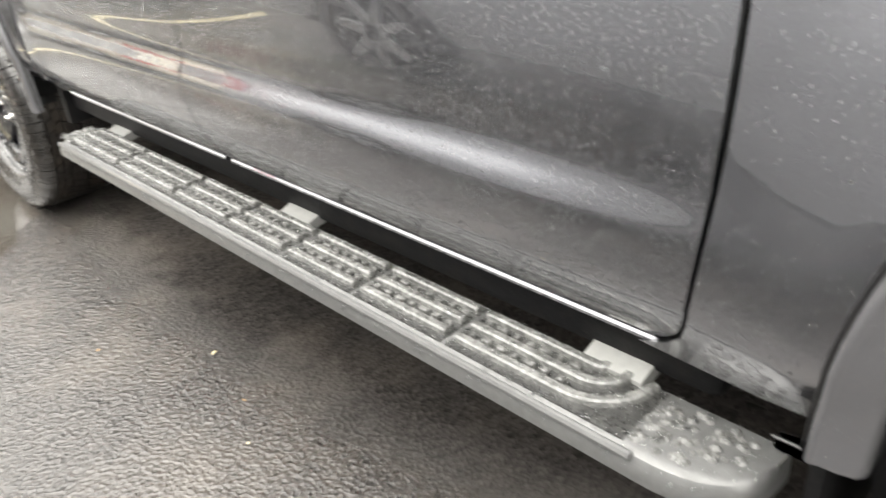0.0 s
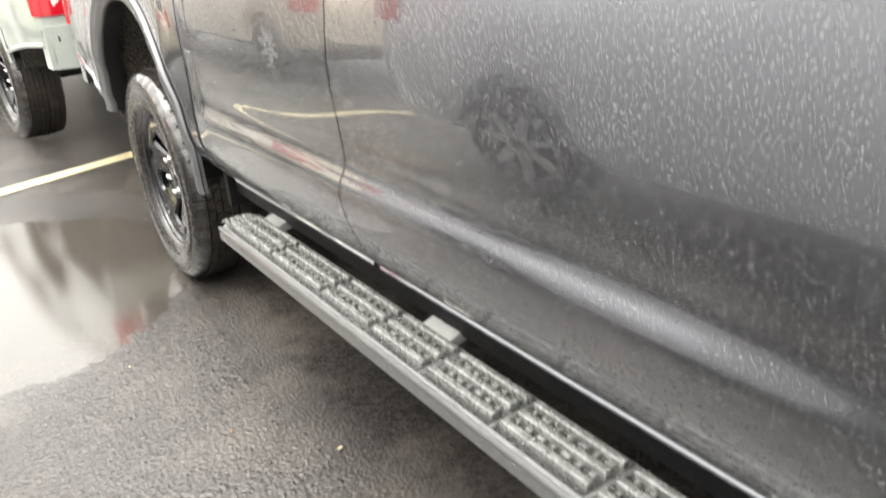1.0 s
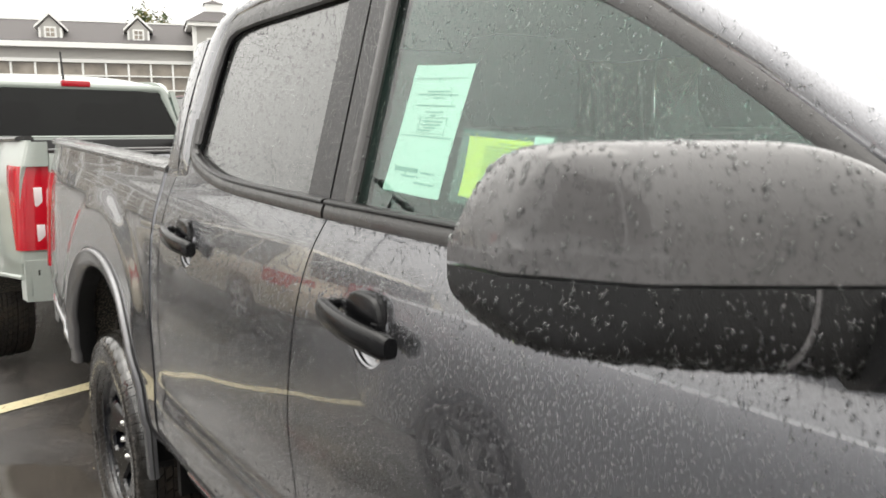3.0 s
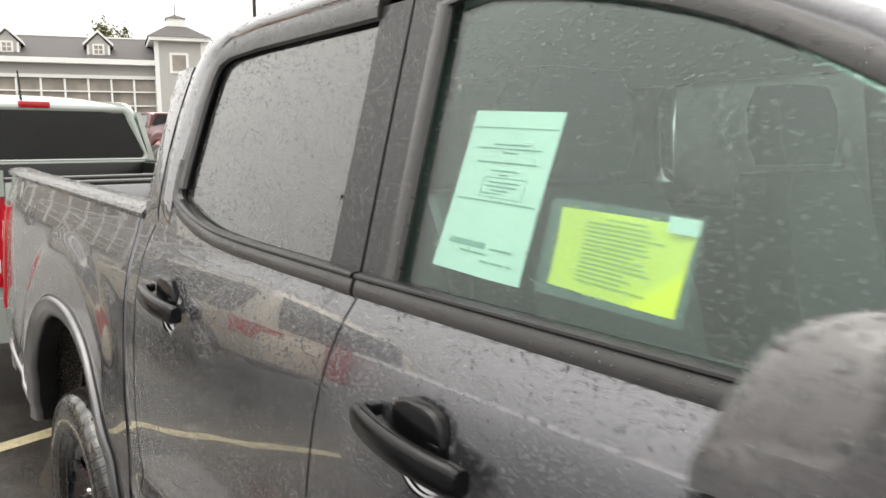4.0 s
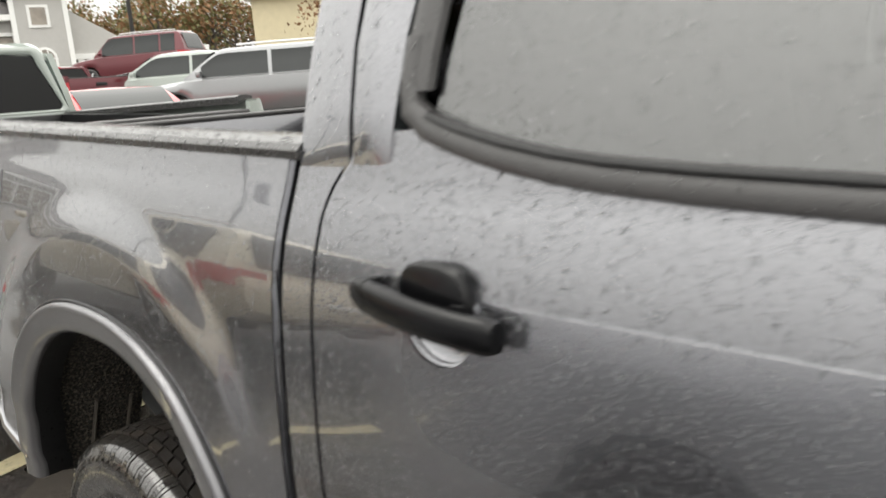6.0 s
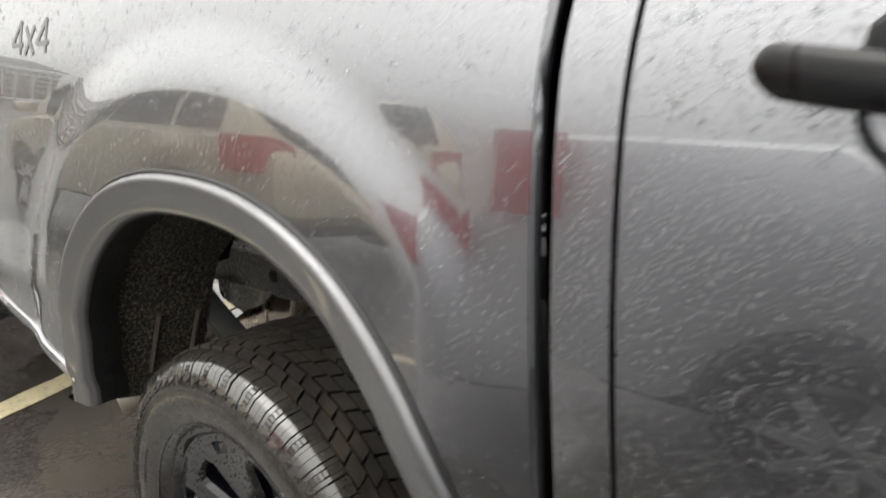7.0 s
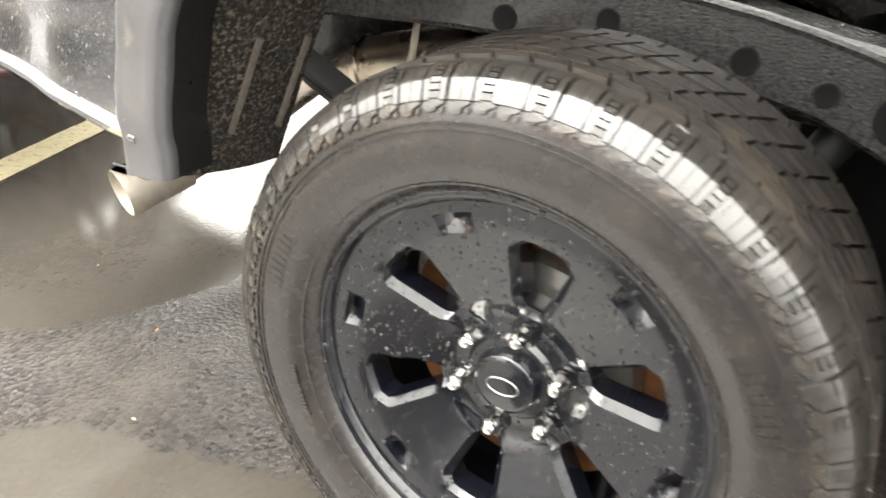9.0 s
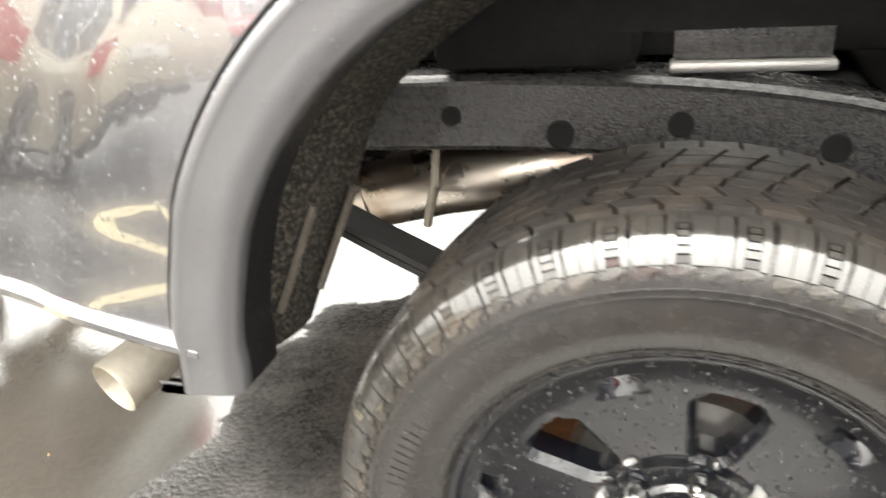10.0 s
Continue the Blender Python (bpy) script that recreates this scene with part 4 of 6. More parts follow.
        # Black discs on the rail stand in for the shade inside its holes.
        for hx, hz, hr in ((-0.316, 0.777, 0.012), (-0.171, 0.753, 0.016), (-0.023, 0.766, 0.014), (0.153, 0.738, 0.015), (0.250, 0.712, 0.013), (0.335, 0.694, 0.028)):
            part("rail_hole", lathe([(0.0, s * 0.5622), (hr * 0.92, s * 0.5622), (hr, s * 0.5628), (hr * 1.16, s * 0.5622), (hr * 1.16, s * 0.556), (0.0, s * 0.556)], 20, (hx, hz), False), HOLE_BLACK, rail)
        # bed floor edge with its bracket
        part("bed_floor_edge", box(-0.75, 0.45, s * 0.42, s * 0.515, 0.840, 0.92, 0.012), UNDERBODY, truck)
        part("bed_bracket", box(-0.036, 0.142, s * 0.520, s * 0.530, 0.838, 0.888, 0.003), FRAME_BLACK, truck)
        for bx in (0.035, 0.075):
            part("bracket_bolt", lathe([(0.0, s * 0.537), (0.006, s * 0.537), (0.007, s * 0.530)], 10, (bx, 0.870), False), FRAME_BLACK, truck)
        part("bracket_foot", box(-0.040, 0.146, s * 0.512, s * 0.548, 0.826, 0.838, 0.003), DISC, truck, "bare metal bracket foot")
        # leaf spring and damper
        for i in range(3):
            leaf = [(px, s * 0.60, 0.44 + (0.26 if px < 0.05 else 0.12) * abs((px - 0.05) / 0.62) ** (1.35 if px < 0.05 else 2) - 0.012 * i) for px in linspace(-0.60 + 0.12 * i, 0.62 - 0.10 * i, 14)]
            secs = [[(p[0], s * (0.60 + dy), p[2] + dz) for dy, dz in ((-0.03, -0.005), (0.03, -0.005), (0.03, 0.005), (-0.03, 0.005))] for p in leaf]
            part("spring_leaf", loft(secs), SPRING, truck, smooth=False)
        part("spring_hanger", box(0.40, 0.60, s * 0.50, s * 0.655, 0.515, 0.578, 0.022), STEP_EDGE, truck, "grey spring hanger")
        part("damper", tube([(0.16, s * 0.50, 0.42), (0.30, s * 0.46, 0.70)], 0.028, 12), SPRING, truck)
        # sill under the doors, dark
        part("sill", box(0.66, 2.66, s * 0.76, s * 0.845, 0.47, 0.60, 0.02), UNDERBODY, truck)
        # running board
        secs = []
        for x in linspace(0.842, 2.62, 32) + [2.63 + 0.122 * math.sin(q) for q in linspace(0.0, math.pi / 2, 12)]:
            inner, outer = 0.852, 0.980
            if x < 0.90:
                k = (0.90 - x) / 0.058
                outer -= 0.035 * k * k
                inner += 0.02 * k * k
            if x > 2.63:
                u = min(0.9999, (x - 2.63) / 0.1221)
                outer = 0.872 + 0.108 * (1 - u**2.5) ** 0.4
            dz = -0.004 * max(0, (0.88 - x) / 0.04)
            edge = min(0.022, (outer - inner) * 0.3)
            secs.append([(x, s * yy, zz + dz) for yy, zz in ((inner, 0.425), (inner, 0.452), (inner + 0.004, 0.464), (inner + 0.006, 0.467), (outer - edge, 0.466), (outer - edge * 0.4, 0.461), (outer, 0.448), (outer, 0.432), (outer - edge * 0.5, 0.420), (inner + 0.004, 0.418))])
        board = part("running_board", loft(secs), STEP_EDGE, truck, "grey running board with wet ribbed tread pads")
        for a, b in ((0.93, 1.19), (1.20, 1.47), (1.48, 1.685), (1.695, 1.88), (1.89, 2.085), (2.095, 2.295), (2.305, 2.50)):
            last = b == 2.50
            base = [[(x, s * y, 0.4675) for y in (0.861, 0.962)] for x in (linspace(a, b, 5) + ([2.60] if last else []))]
            pad = part("tread_pad", sheet(base, (0, 0, -0.004)), STEP_DARK, board, "wet dark ribbed step pad", smooth=False)
            for y in (0.873, 0.907, 0.942):
                path = [(x, y) for x in linspace(a + 0.005, b - 0.005, 6)]
                if last:
                    path += [(b + (y - 0.862) * math.sin(q), 0.862 + (y - 0.862) * math.cos(q)) for q in linspace(0.1, math.pi / 2, 9)]
                secs = []
                for n_at, (x, yy) in enumerate(path):
                    p0, p1 = path[max(0, n_at - 1)], path[min(len(path) - 1, n_at + 1)]
                    d = Vector((p1[0] - p0[0], p1[1] - p0[1])).normalized()
                    secs.append([(x - d.y * w, s * (yy + d.x * w), zz) for w, zz in ((-0.0078, 0.466), (-0.0070, 0.4745), (-0.0045, 0.4772), (0.0045, 0.4772), (0.0070, 0.4745), (0.0078, 0.466))])
                part("tread_rib", loft(secs), STEP_RUBBER, pad)
            knobs = bmesh.new()
            for y in (0.890, 0.9245):
                for x in linspace(a + 0.02, b - 0.02, max(3, int((b - a) / 0.027))):
                    reach = 0.0062 + 0.0025 * math.sin(91 * x + 700 * y)
                    add_box(knobs, x - reach, x + reach, s * (y - 0.0048), s * (y + 0.0048), 0.466, 0.4735 + 0.001 * math.sin(57 * x), 0.002)
            tagged(part("knurled_strip", knobs, STEP_RUBBER, pad), "row of small wet knobs between the ribs", kind="stuff")
        for cx, outward in ((0.89, -1), (2.60, 1)):
            knobs = bmesh.new()
            rng = random.Random(3)
            for _ in range(90):
                kx, ky = cx + outward * rng.uniform(-0.04, 0.12 if outward > 0 else 0.03), rng.uniform(0.868, 0.955)
                if outward > 0 and (kx > 2.735 or kx < 2.60 or ky > 0.962 - 3.0 * max(0, kx - 2.64) ** 1.6):
                    continue
                bmesh.ops.create_cone(knobs, segments=7, radius1=rng.uniform(0.004, 0.009), radius2=0.003, depth=0.006, cap_ends=True, matrix=Matrix.Translation((kx, s * ky, 0.468)))
            tagged(part("end_pad", knobs, STEP_RUBBER, board), "knobbed end of the step pad", kind="stuff")
        bead = [(x, s * 0.975, 0.461) for x in linspace(0.90, 2.62, 20)]
        part("edge_bead", tube(bead, 0.006, 8), STEP_EDGE, board)
        for bx in (1.00, 1.80, 2.52):
            part("step_bracket", loft([[(bx - 0.046, s * 0.872, 0.455), (bx + 0.046, s * 0.872, 0.455), (bx + 0.046, s * 0.872, 0.474), (bx - 0.046, s * 0.872, 0.474)], [(bx - 0.046, s * 0.78, 0.475), (bx + 0.046, s * 0.78, 0.475), (bx + 0.046, s * 0.78, 0.506), (bx - 0.046, s * 0.78, 0.506)]]), BRACKET, board, "flat step bracket")
        # front fender and arch
        xs = linspace(2.672, 3.98, 50)
        rows = []
        for i, x in enumerate(xs):
            top = arch_top(x, 0.50, 0.53, FRONT_AXLE)
            low = max(0.545, top) if top else 0.545
            high = 1.33 - 0.10 * max(0, (x - 2.67) / 1.3) ** 1.6
            row = []
            for j in range(34):
                z = low + (high - low) * j / 33
                y = side_y(x, z) + (0.02 * max(0, 1 - abs(math.hypot(x - FRONT_AXLE, z - ARCH_Z) - 0.58) / 0.16))
                y -= 0.22 * max(0, (x - 3.55) / 0.43) ** 2.2
                lead = between(GAP_FRONT, z) + 0.005 - 2.672
                row.append((x + lead * max(0.0, 1 - i / 4), s * y, z))
            rows.append(row)
        part("front_fender", sheet(rows, (0, -s * 0.015, 0)), paint, truck, "grey front fender with rain beads")
        # Added dark panel stands for underbody shade and arch liner ahead of the step.
        part("splash_shield", box(2.775, 2.795, s * 0.40, s * 0.872, 0.27, 0.70, 0.006), UNDERBODY, truck)
        build_flare(truck, s, FRONT_AXLE, 0.56, 0.535, "painted grey wheel-arch flare")
        part("front_wheelhouse", lathe([(0.50, s * 0.60), (0.50, s * 0.86)], 40, (FRONT_AXLE, 0.50), False), UNDERBODY, truck)
        # greenhouse: pillars and windows
        front_win = []
        for x in linspace(1.736, 2.60, 30):
            front_win.append([(x, s * (glass_y(z) - 0.004), z) for z in linspace(1.336 - 0.01 * (x - 1.75), max(1.345, window_top(x) - 0.012), 8)])
        pane = part("door_glass", sheet(front_win, (0, -s * 0.004, 0)), FRONT_GLASS, front, "green-tinted window glass with rain")
        pane.visible_shadow = False
        rear_win = []
        for u in linspace(0, 1, 26):
            col = []
            for v in linspace(0, 1, 8):
                z0 = 1.338 + 0.075 * max(0, 1 - u / 0.22) ** 2
                lo = 0.925 + 0.065 * v + 0.0
                x = lo + (1.582 - lo) * u
                z = z0 + (window_top(x) - 0.006 - z0) * v
                col.append((x, s * (glass_y(z) - 0.004), z))
            rear_win.append(col)
        pane = part("door_glass", sheet(rear_win, (0, -s * 0.004, 0)), PRIVACY_GLASS, rear, "dark privacy glass with rain drops")
        pane.visible_shadow = False

        def plate(pts_low, pts_high, name, mat, parent, label="", lift=0.004):
            rows = [[(xa + (xb - xa) * v, s * (glass_y(za + (zb - za) * v) + lift), za + (zb - za) * v) for v in linspace(0, 1, 10)] for (xa, za), (xb, zb) in zip(pts_low, pts_high)]
            return part(name, sheet(rows, (0, -s * 0.03, 0)), mat, parent, label)

        plate([(1.578, 1.335), (1.661, 1.332)], [(1.580, 1.722), (1.658, 1.722)], "pillar_cover", PILLAR_PLASTIC, rear, "textured dark pillar cover", 0.005)
        plate([(1.668, 1.331), (1.746, 1.329)], [(1.664, 1.722), (1.738, 1.716)], "pillar_cover", PILLAR_PLASTIC, front, "textured dark pillar cover", 0.005)
        # belt mouldings
        belt = [(0.897, 1.50), (0.893, 1.455), (0.900, 1.420), (0.932, 1.398), (0.98, 1.383), (1.04, 1.369), (1.10, 1.359), (1.16, 1.352), (1.25, 1.346), (1.40, 1.340), (1.55, 1.335), (1.664, 1.331)]
        strip(belt, [0.028, 0.029] + [0.032] * 10, 0.024, s, TRIM_PLASTIC, "belt_moulding", rear, "weathered black belt moulding", 0.006)
        strip([(x, 1.331 - 0.02 * (x - 1.67)) for x in linspace(1.672, 2.56, 12)], 0.032, 0.022, s, TRIM_PLASTIC, "belt_moulding", front, "weathered black belt moulding", 0.006)
        strip([(x, z + 0.015) for x, z in belt[3:]], 0.009, 0.020, s, BLACK_PLASTIC, "belt_seal", rear, "", 0.012)
        strip([(x, 1.346 - 0.02 * (x - 1.67)) for x in linspace(1.674, 2.55, 12)], 0.009, 0.020, s, BLACK_PLASTIC, "belt_seal", front, "", 0.012)
        # window frame of the rear door, dark inner channel and painted outer frame
        chan = [(0.902, 1.44), (0.905, 1.48), (0.925, 1.60), (0.950, 1.675), (0.978, 1.708), (1.03, 1.722), (1.15, 1.727), (1.35, 1.727), (1.58, 1.727)]
        strip(chan, 0.050, 0.020, s, TRIM_PLASTIC, "window_channel", rear, "black window surround")
        chan_f = [(1.738, 1.345)] + [(1.738, 1.70)] + [(x, window_top(x) + 0.004) for x in linspace(1.80, 2.60, 16)]
        strip(chan_f, 0.030, 0.018, s, TRIM_PLASTIC, "window_channel", front, "black window surround")
        # painted pillar and roof side
        frame_pts = [(0.799, 1.336), (0.800, 1.352), (0.802, 1.366), (0.803, 1.392), (0.801, 1.42), (0.797, 1.50), (0.812, 1.60), (0.842, 1.685), (0.895, 1.74), (0.98, 1.762), (1.15, 1.772), (1.45, 1.775), (1.75, 1.768), (1.95, 1.742), (2.15, 1.692), (2.31, 1.622), (2.46, 1.535), (2.62, 1.43), (2.72, 1.35)]
        inner_pts = [(0.868, 1.336), (0.868, 1.352), (0.869, 1.366), (0.870, 1.392), (0.872, 1.42), (0.878, 1.50), (0.900, 1.60), (0.930, 1.67), (0.965, 1.715), (1.03, 1.735), (1.15, 1.742), (1.45, 1.742), (1.75, 1.735), (1.93, 1.712), (2.13, 1.660), (2.28, 1.592), (2.43, 1.505), (2.58, 1.408), (2.66, 1.345)]
        rows = []
        for (xa, za), (xb, zb) in zip(frame_pts, inner_pts):
            rows.append([(xa + (xb - xa) * v, s * cab_y(za + (zb - za) * v, 0.0125 - 0.004 * v + 0.006 * math.sin(math.pi * v)), za + (zb - za) * v) for v in linspace(0, 1, 7)])
        part("cab_side_frame", sheet(rows, (0, -s * 0.04, 0)), paint, truck, "painted window frame and pillar")
        # rear pillar panel behind the door seam
        rows = []
        for z in [1.336, 1.346, 1.356, 1.366] + linspace(1.378, 1.70, 12):
            x1 = between([(1.355, 0.794), (1.42, 0.795), (1.50, 0.791), (1.60, 0.806), (1.70, 0.842)], z)
            x0 = between([(1.345, 0.693), (1.42, 0.692), (1.5, 0.694), (1.70, 0.724)], z)
            rows.append([(x0 + (x1 - x0) * v, s * cab_y(z, 0.0135 - 0.008 * (1 - v) ** 2), z) for v in linspace(0, 1, 7)])
        part("rear_pillar", sheet(rows, (0, -s * 0.04, 0)), paint, truck, "painted rear pillar")
        # tail lamp
        lamp = []
        for z in linspace(0.872, 1.308, 18):
            y = side_y(-1.18, z) + 0.004
            k = (z - 0.872) / 0.436
            b = 0.030 * k
            lamp.append([(x, s * (side_y(x, z) + 0.012), z) for x in linspace(-1.165 + 0.15 * k, -1.185 + b, 5)] + [ (-1.218 + b, s * (y - 0.008), z), (-1.232 + b, s * (y - 0.03), z), (-1.238 + b, s * (0.78 - 0.03 * k), z), (-1.238 + b, s * (0.735 - 0.05 * k), z)])
        lens = part("tail_lamp", sheet(lamp, (0.03, -s * 0.01, 0)), RED_LENS, truck, "red tail lamp")
        for za, zb in ((0.915, 1.005), (1.10, 1.20)):
            part("reverse_lens", box(-1.239 + 0.030 * ((za + zb) / 2 - 0.872) / 0.436, -1.228 + 0.030 * ((za + zb) / 2 - 0.872) / 0.436, s * 0.775, s * 0.815, za, zb, 0.003), CLEAR_LENS, lens)
        for za, zb in ((0.80, 0.870), (1.310, 1.436)):
            rows = []
            for z in linspace(za, zb, 8):
                y = side_y(-1.18, z) + 0.001
                rows.append([(-1.15, s * y, z), (-1.19, s * y, z), (-1.214, s * (y - 0.010), z), (-1.224, s * (y - 0.03), z), (-1.228, s * 0.78, z), (-1.228, s * 0.738, z)])
            part("rear_corner", sheet(rows, (0.02, -s * 0.008, 0)), paint, truck, "painted corner beside the tail lamp")
        # plain bars stand for the bedside decal
        for a, b in ((-0.64, -0.585), (-0.572, -0.53), (-0.517, -0.462)):
            part("bedside_decal", decal_glyph(a, b, s, b - a > 0.05), DECAL, truck, "outlined off-road decal")
        # wing mirror
        m = new("wing_mirror")
        m.parent = truck
        tagged(m, "black wing mirror housing beaded with rain")
        def housing(t0, t1, gap):
            secs = []
            for u in linspace(0, 1, 22):
                cx, cy = 2.424 + 0.165 * u ** 0.9, 1.114 - 0.182 * u
                top = 1.447 - 0.020 * (2 * u - 0.9) ** 4 - 0.050 * max(0, 1 - u / 0.14) ** 2
                low = 1.289 + 0.024 * max(0, 1 - u / 0.15) ** 2 + 0.012 * (1 - u)
                near = min(1, u / 0.16)
                fore, aft = 0.0555 * min(1, (0.25 + u * 3)) * (1 - 0.2 * u) * (0.55 + 0.45 * near), 0.076 * (0.80 + 0.20 * near)
                sec = []
                for t in linspace(t0, t1, 17):
                    c, sn = math.cos(t), math.sin(t)
                    px = cx + (fore if c > 0 else aft) * math.copysign(abs(c) ** (0.60 if sn > 0 else 0.5), c)
                    sec.append((px, s * cy, 1.355 + gap + ((top - 1.355) if sn > 0 else (1.355 - low)) * math.copysign(abs(sn) ** 0.62, sn)))
                secs.append(sec)
            return loft(secs)

        part("mirror_cap", housing(0, math.pi, 0.0012), MIRROR_PLASTIC, m, "satin black mirror cap", sharp=60)
        part("mirror_base", housing(-math.pi, 0, -0.0012), BLACK_PLASTIC, m, "matt black lower mirror housing", sharp=60)
        part("mirror_glass", box(2.372, 2.378, s * 0.955, s * 1.06, 1.305, 1.405, 0.002), CHROME, m)
        part("mirror_arm", tube([(2.60, s * 0.95, 1.318), (2.63, s * 0.90, 1.310), (2.64, s * 0.86, 1.31)], [0.036, 0.034, 0.04], 12), BLACK_PLASTIC, m)
        part("mirror_sail", box(2.52, 2.66, s * 0.845, s * 0.872, 1.325, 1.40, 0.01), BLACK_PLASTIC, m)
        # A bead of paler plastic draws the glint along the seam's wet edge.
        seam = []
        for t in linspace(1.35, -1.45, 15):
            u = 0.680 + 0.022 * math.sin(t)
            q = 0.78 * (t - 1.35) / 2.8
            low = 1.289 + 0.012 * (1 - u)
            fore = 0.0555 * (1 - 0.2 * u)
            seam.append((2.424 + 0.165 * u ** 0.9 + fore * abs(math.cos(q * math.pi / 2)) ** 0.5, s * (1.114 - 0.182 * u), 1.3538 - (1.355 - low) * abs(math.sin(q * math.pi / 2)) ** 0.62))
        part("mirror_seam", tube(seam, 0.0024, 6), MIRROR_PLASTIC, m)
        wheels["rear", s] = build_wheel(truck, 0.0, s, radians(18) if s < 0 else radians(40))
        wheels["front", s] = build_wheel(truck, FRONT_AXLE, s, radians(33))
        # seats
        for sx in (1.28, 2.05):
            secs = []
            for z, dx, w in ((0.86, 0.0, 0.22), (1.0, -0.03, 0.235), (1.25, -0.09, 0.23), (1.40, -0.125, 0.20), (1.45, -0.14, 0.15)):
                secs.append([(sx - 0.30 + dx + px, s * 0.38 + py, z) for px, py in ((-0.06, -w), (0.06, -w * 0.9), (0.075, 0), (0.06, w * 0.9), (-0.06, w), (-0.085, 0))])
            part("seat_back", loft(secs), SEAT, truck, "dark cloth seat")
            secs = []
            for z, dx, w in ((1.47, -0.15, 0.10), (1.52, -0.155, 0.13), (1.60, -0.16, 0.13), (1.65, -0.165, 0.09)):
                secs.append([(sx - 0.30 + dx + px, s * 0.38 + py, z) for px, py in ((-0.04, -w), (0.04, -w), (0.055, 0), (0.04, w), (-0.04, w), (-0.05, 0))])
            part("head_rest", loft(secs), SEAT, truck)
            part("seat_cushion", box(sx - 0.30, sx + 0.26, s * 0.38 - 0.24, s * 0.38 + 0.24, 0.72, 0.90, 0.05), SEAT, truck)
        part("inner_door_panel", box(0.80, 2.62, s * 0.79, s * 0.835, 0.60, 1.325, 0.02), DASH, truck)
    # roof
    rows = []
    for x in linspace(0.735, 2.10, 23):
        zt = between([(0.735, 1.728), (0.80, 1.752), (0.95, 1.778), (1.3, 1.800), (1.8, 1.792), (2.1, 1.735)], x)
        yl = 0.748
        rows.append([(x, yl * v, zt - 0.05 * abs(v) ** 3.5) for v in linspace(-1, 1, 25)])
    part("cab_roof", sheet(rows, (0, 0, -0.02)), paint, truck, "wet cab roof")
    part("headliner", box(0.86, 2.06, -0.70, 0.70, 1.708, 1.725), HEADLINER, truck)
    # windscreen
    rows = []
    for v in linspace(0, 1, 10):
        x, z = 2.10 + (2.86 - 2.10) * v, 1.735 + (1.30 - 1.735) * v
        hw = 0.70 + 0.06 * v
        rows.append([(x - 0.10 * w * w, hw * w, z - 0.02 * w * w) for w in linspace(-1, 1, 15)])
    pane = part("windscreen", sheet(rows, (0, 0, -0.006)), FRONT_GLASS, truck, "raked windscreen")
    pane.visible_shadow = False
    # rear cab wall: a painted frame round a tapered, round-cornered window
    def back_x(z):
        return 0.690 + (z - 1.36) * 0.10

    def tapered(hw0, z0, hw1, z1, r0, r1):
        loop = []
        for cy, cz, r, a0 in ((hw0 - r0, z0 + r0, r0, -90), (hw1 - r1, z1 - r1, r1, 0), (-hw1 + r1, z1 - r1, r1, 90), (-hw0 + r0, z0 + r0, r0, 180)):
            loop += [(cy + r * math.cos(radians(a0 + k)), cz + r * math.sin(radians(a0 + k))) for k in (0, 18, 36, 54, 72, 90)]
        return loop

    outer, inner = tapered(0.81, 1.385, 0.715, 1.735, 0.015, 0.08), tapered(0.775, 1.400, 0.655, 1.697, 0.03, 0.045)
    rows = [[(back_x(z + (w - z) * v) - 0.008 * math.sin(math.pi * v), y + (q - y) * v, z + (w - z) * v) for (y, z), (q, w) in zip(outer + outer[:1], inner + inner[:1])] for v in linspace(0, 1, 5)]
    part("cab_back_frame", sheet(rows, (0.02, 0, 0)), paint, truck, "painted surround of the rear window")
    rows = [[(back_x(z) + 0.012, (0.79 - 0.38 * (z - 1.395)) * v, z) for v in linspace(-1, 1, 9)] for z in linspace(1.395, 1.70, 6)]
    pane = part("rear_window", sheet(rows, (0.005, 0, 0)), REAR_GLASS, truck, "dark rear window")
    pane.visible_shadow = False
    part("cab_back", box(0.690, 0.72, -0.80, 0.80, 0.55, 1.40, 0.012), paint, truck)
    part("high_brake_lamp", box(0.708, 0.748, -0.105, 0.105, 1.712, 1.752, 0.008), RED_LENS, truck, "high red brake lamp")
    # bonnet, nose and cabin front
    rows = []
    for x in linspace(2.72, 3.98, 18):
        zc = between([(2.72, 1.335), (3.3, 1.28), (3.8, 1.20), (3.98, 1.13)], x)
        rows.append([(x, v * (0.80 - 0.22 * max(0, (x - 3.55) / 0.43) ** 2.2), zc - 0.03 * v * v + 0.015 * (abs(v) > 0.55)) for v in linspace(-1, 1, 17)])
    part("bonnet", sheet(rows, (0, 0, -0.02)), paint, truck, "wet bonnet")
    part("front_bumper", box(3.90, 4.10, -0.80, 0.80, 0.45, 0.72, 0.06), paint, truck)
    part("grille", box(3.93, 4.00, -0.55, 0.55, 0.74, 1.08, 0.03), BLACK_PLASTIC, truck, "black grille")
    for s in half:
        part("headlamp", box(3.80, 3.96, s * 0.56, s * 0.72, 0.86, 1.06, 0.03), AMBER, truck)
    part("dashboard", box(2.20, 2.75, -0.74, 0.74, 1.00, 1.27, 0.06), DASH, truck)
    ring = [(2.02 + 0.06 * math.sin(t), 0.38 + 0.18 * math.cos(t), 1.20 + 0.17 * math.sin(t)) for t in linspace(0, 2 * math.pi, 25)]
    part("steering_wheel", tube(ring, 0.014, 8), DASH, truck)
    part("floor_pan", box(0.70, 3.2, -0.76, 0.76, 0.52, 0.60), UNDERBODY, truck)
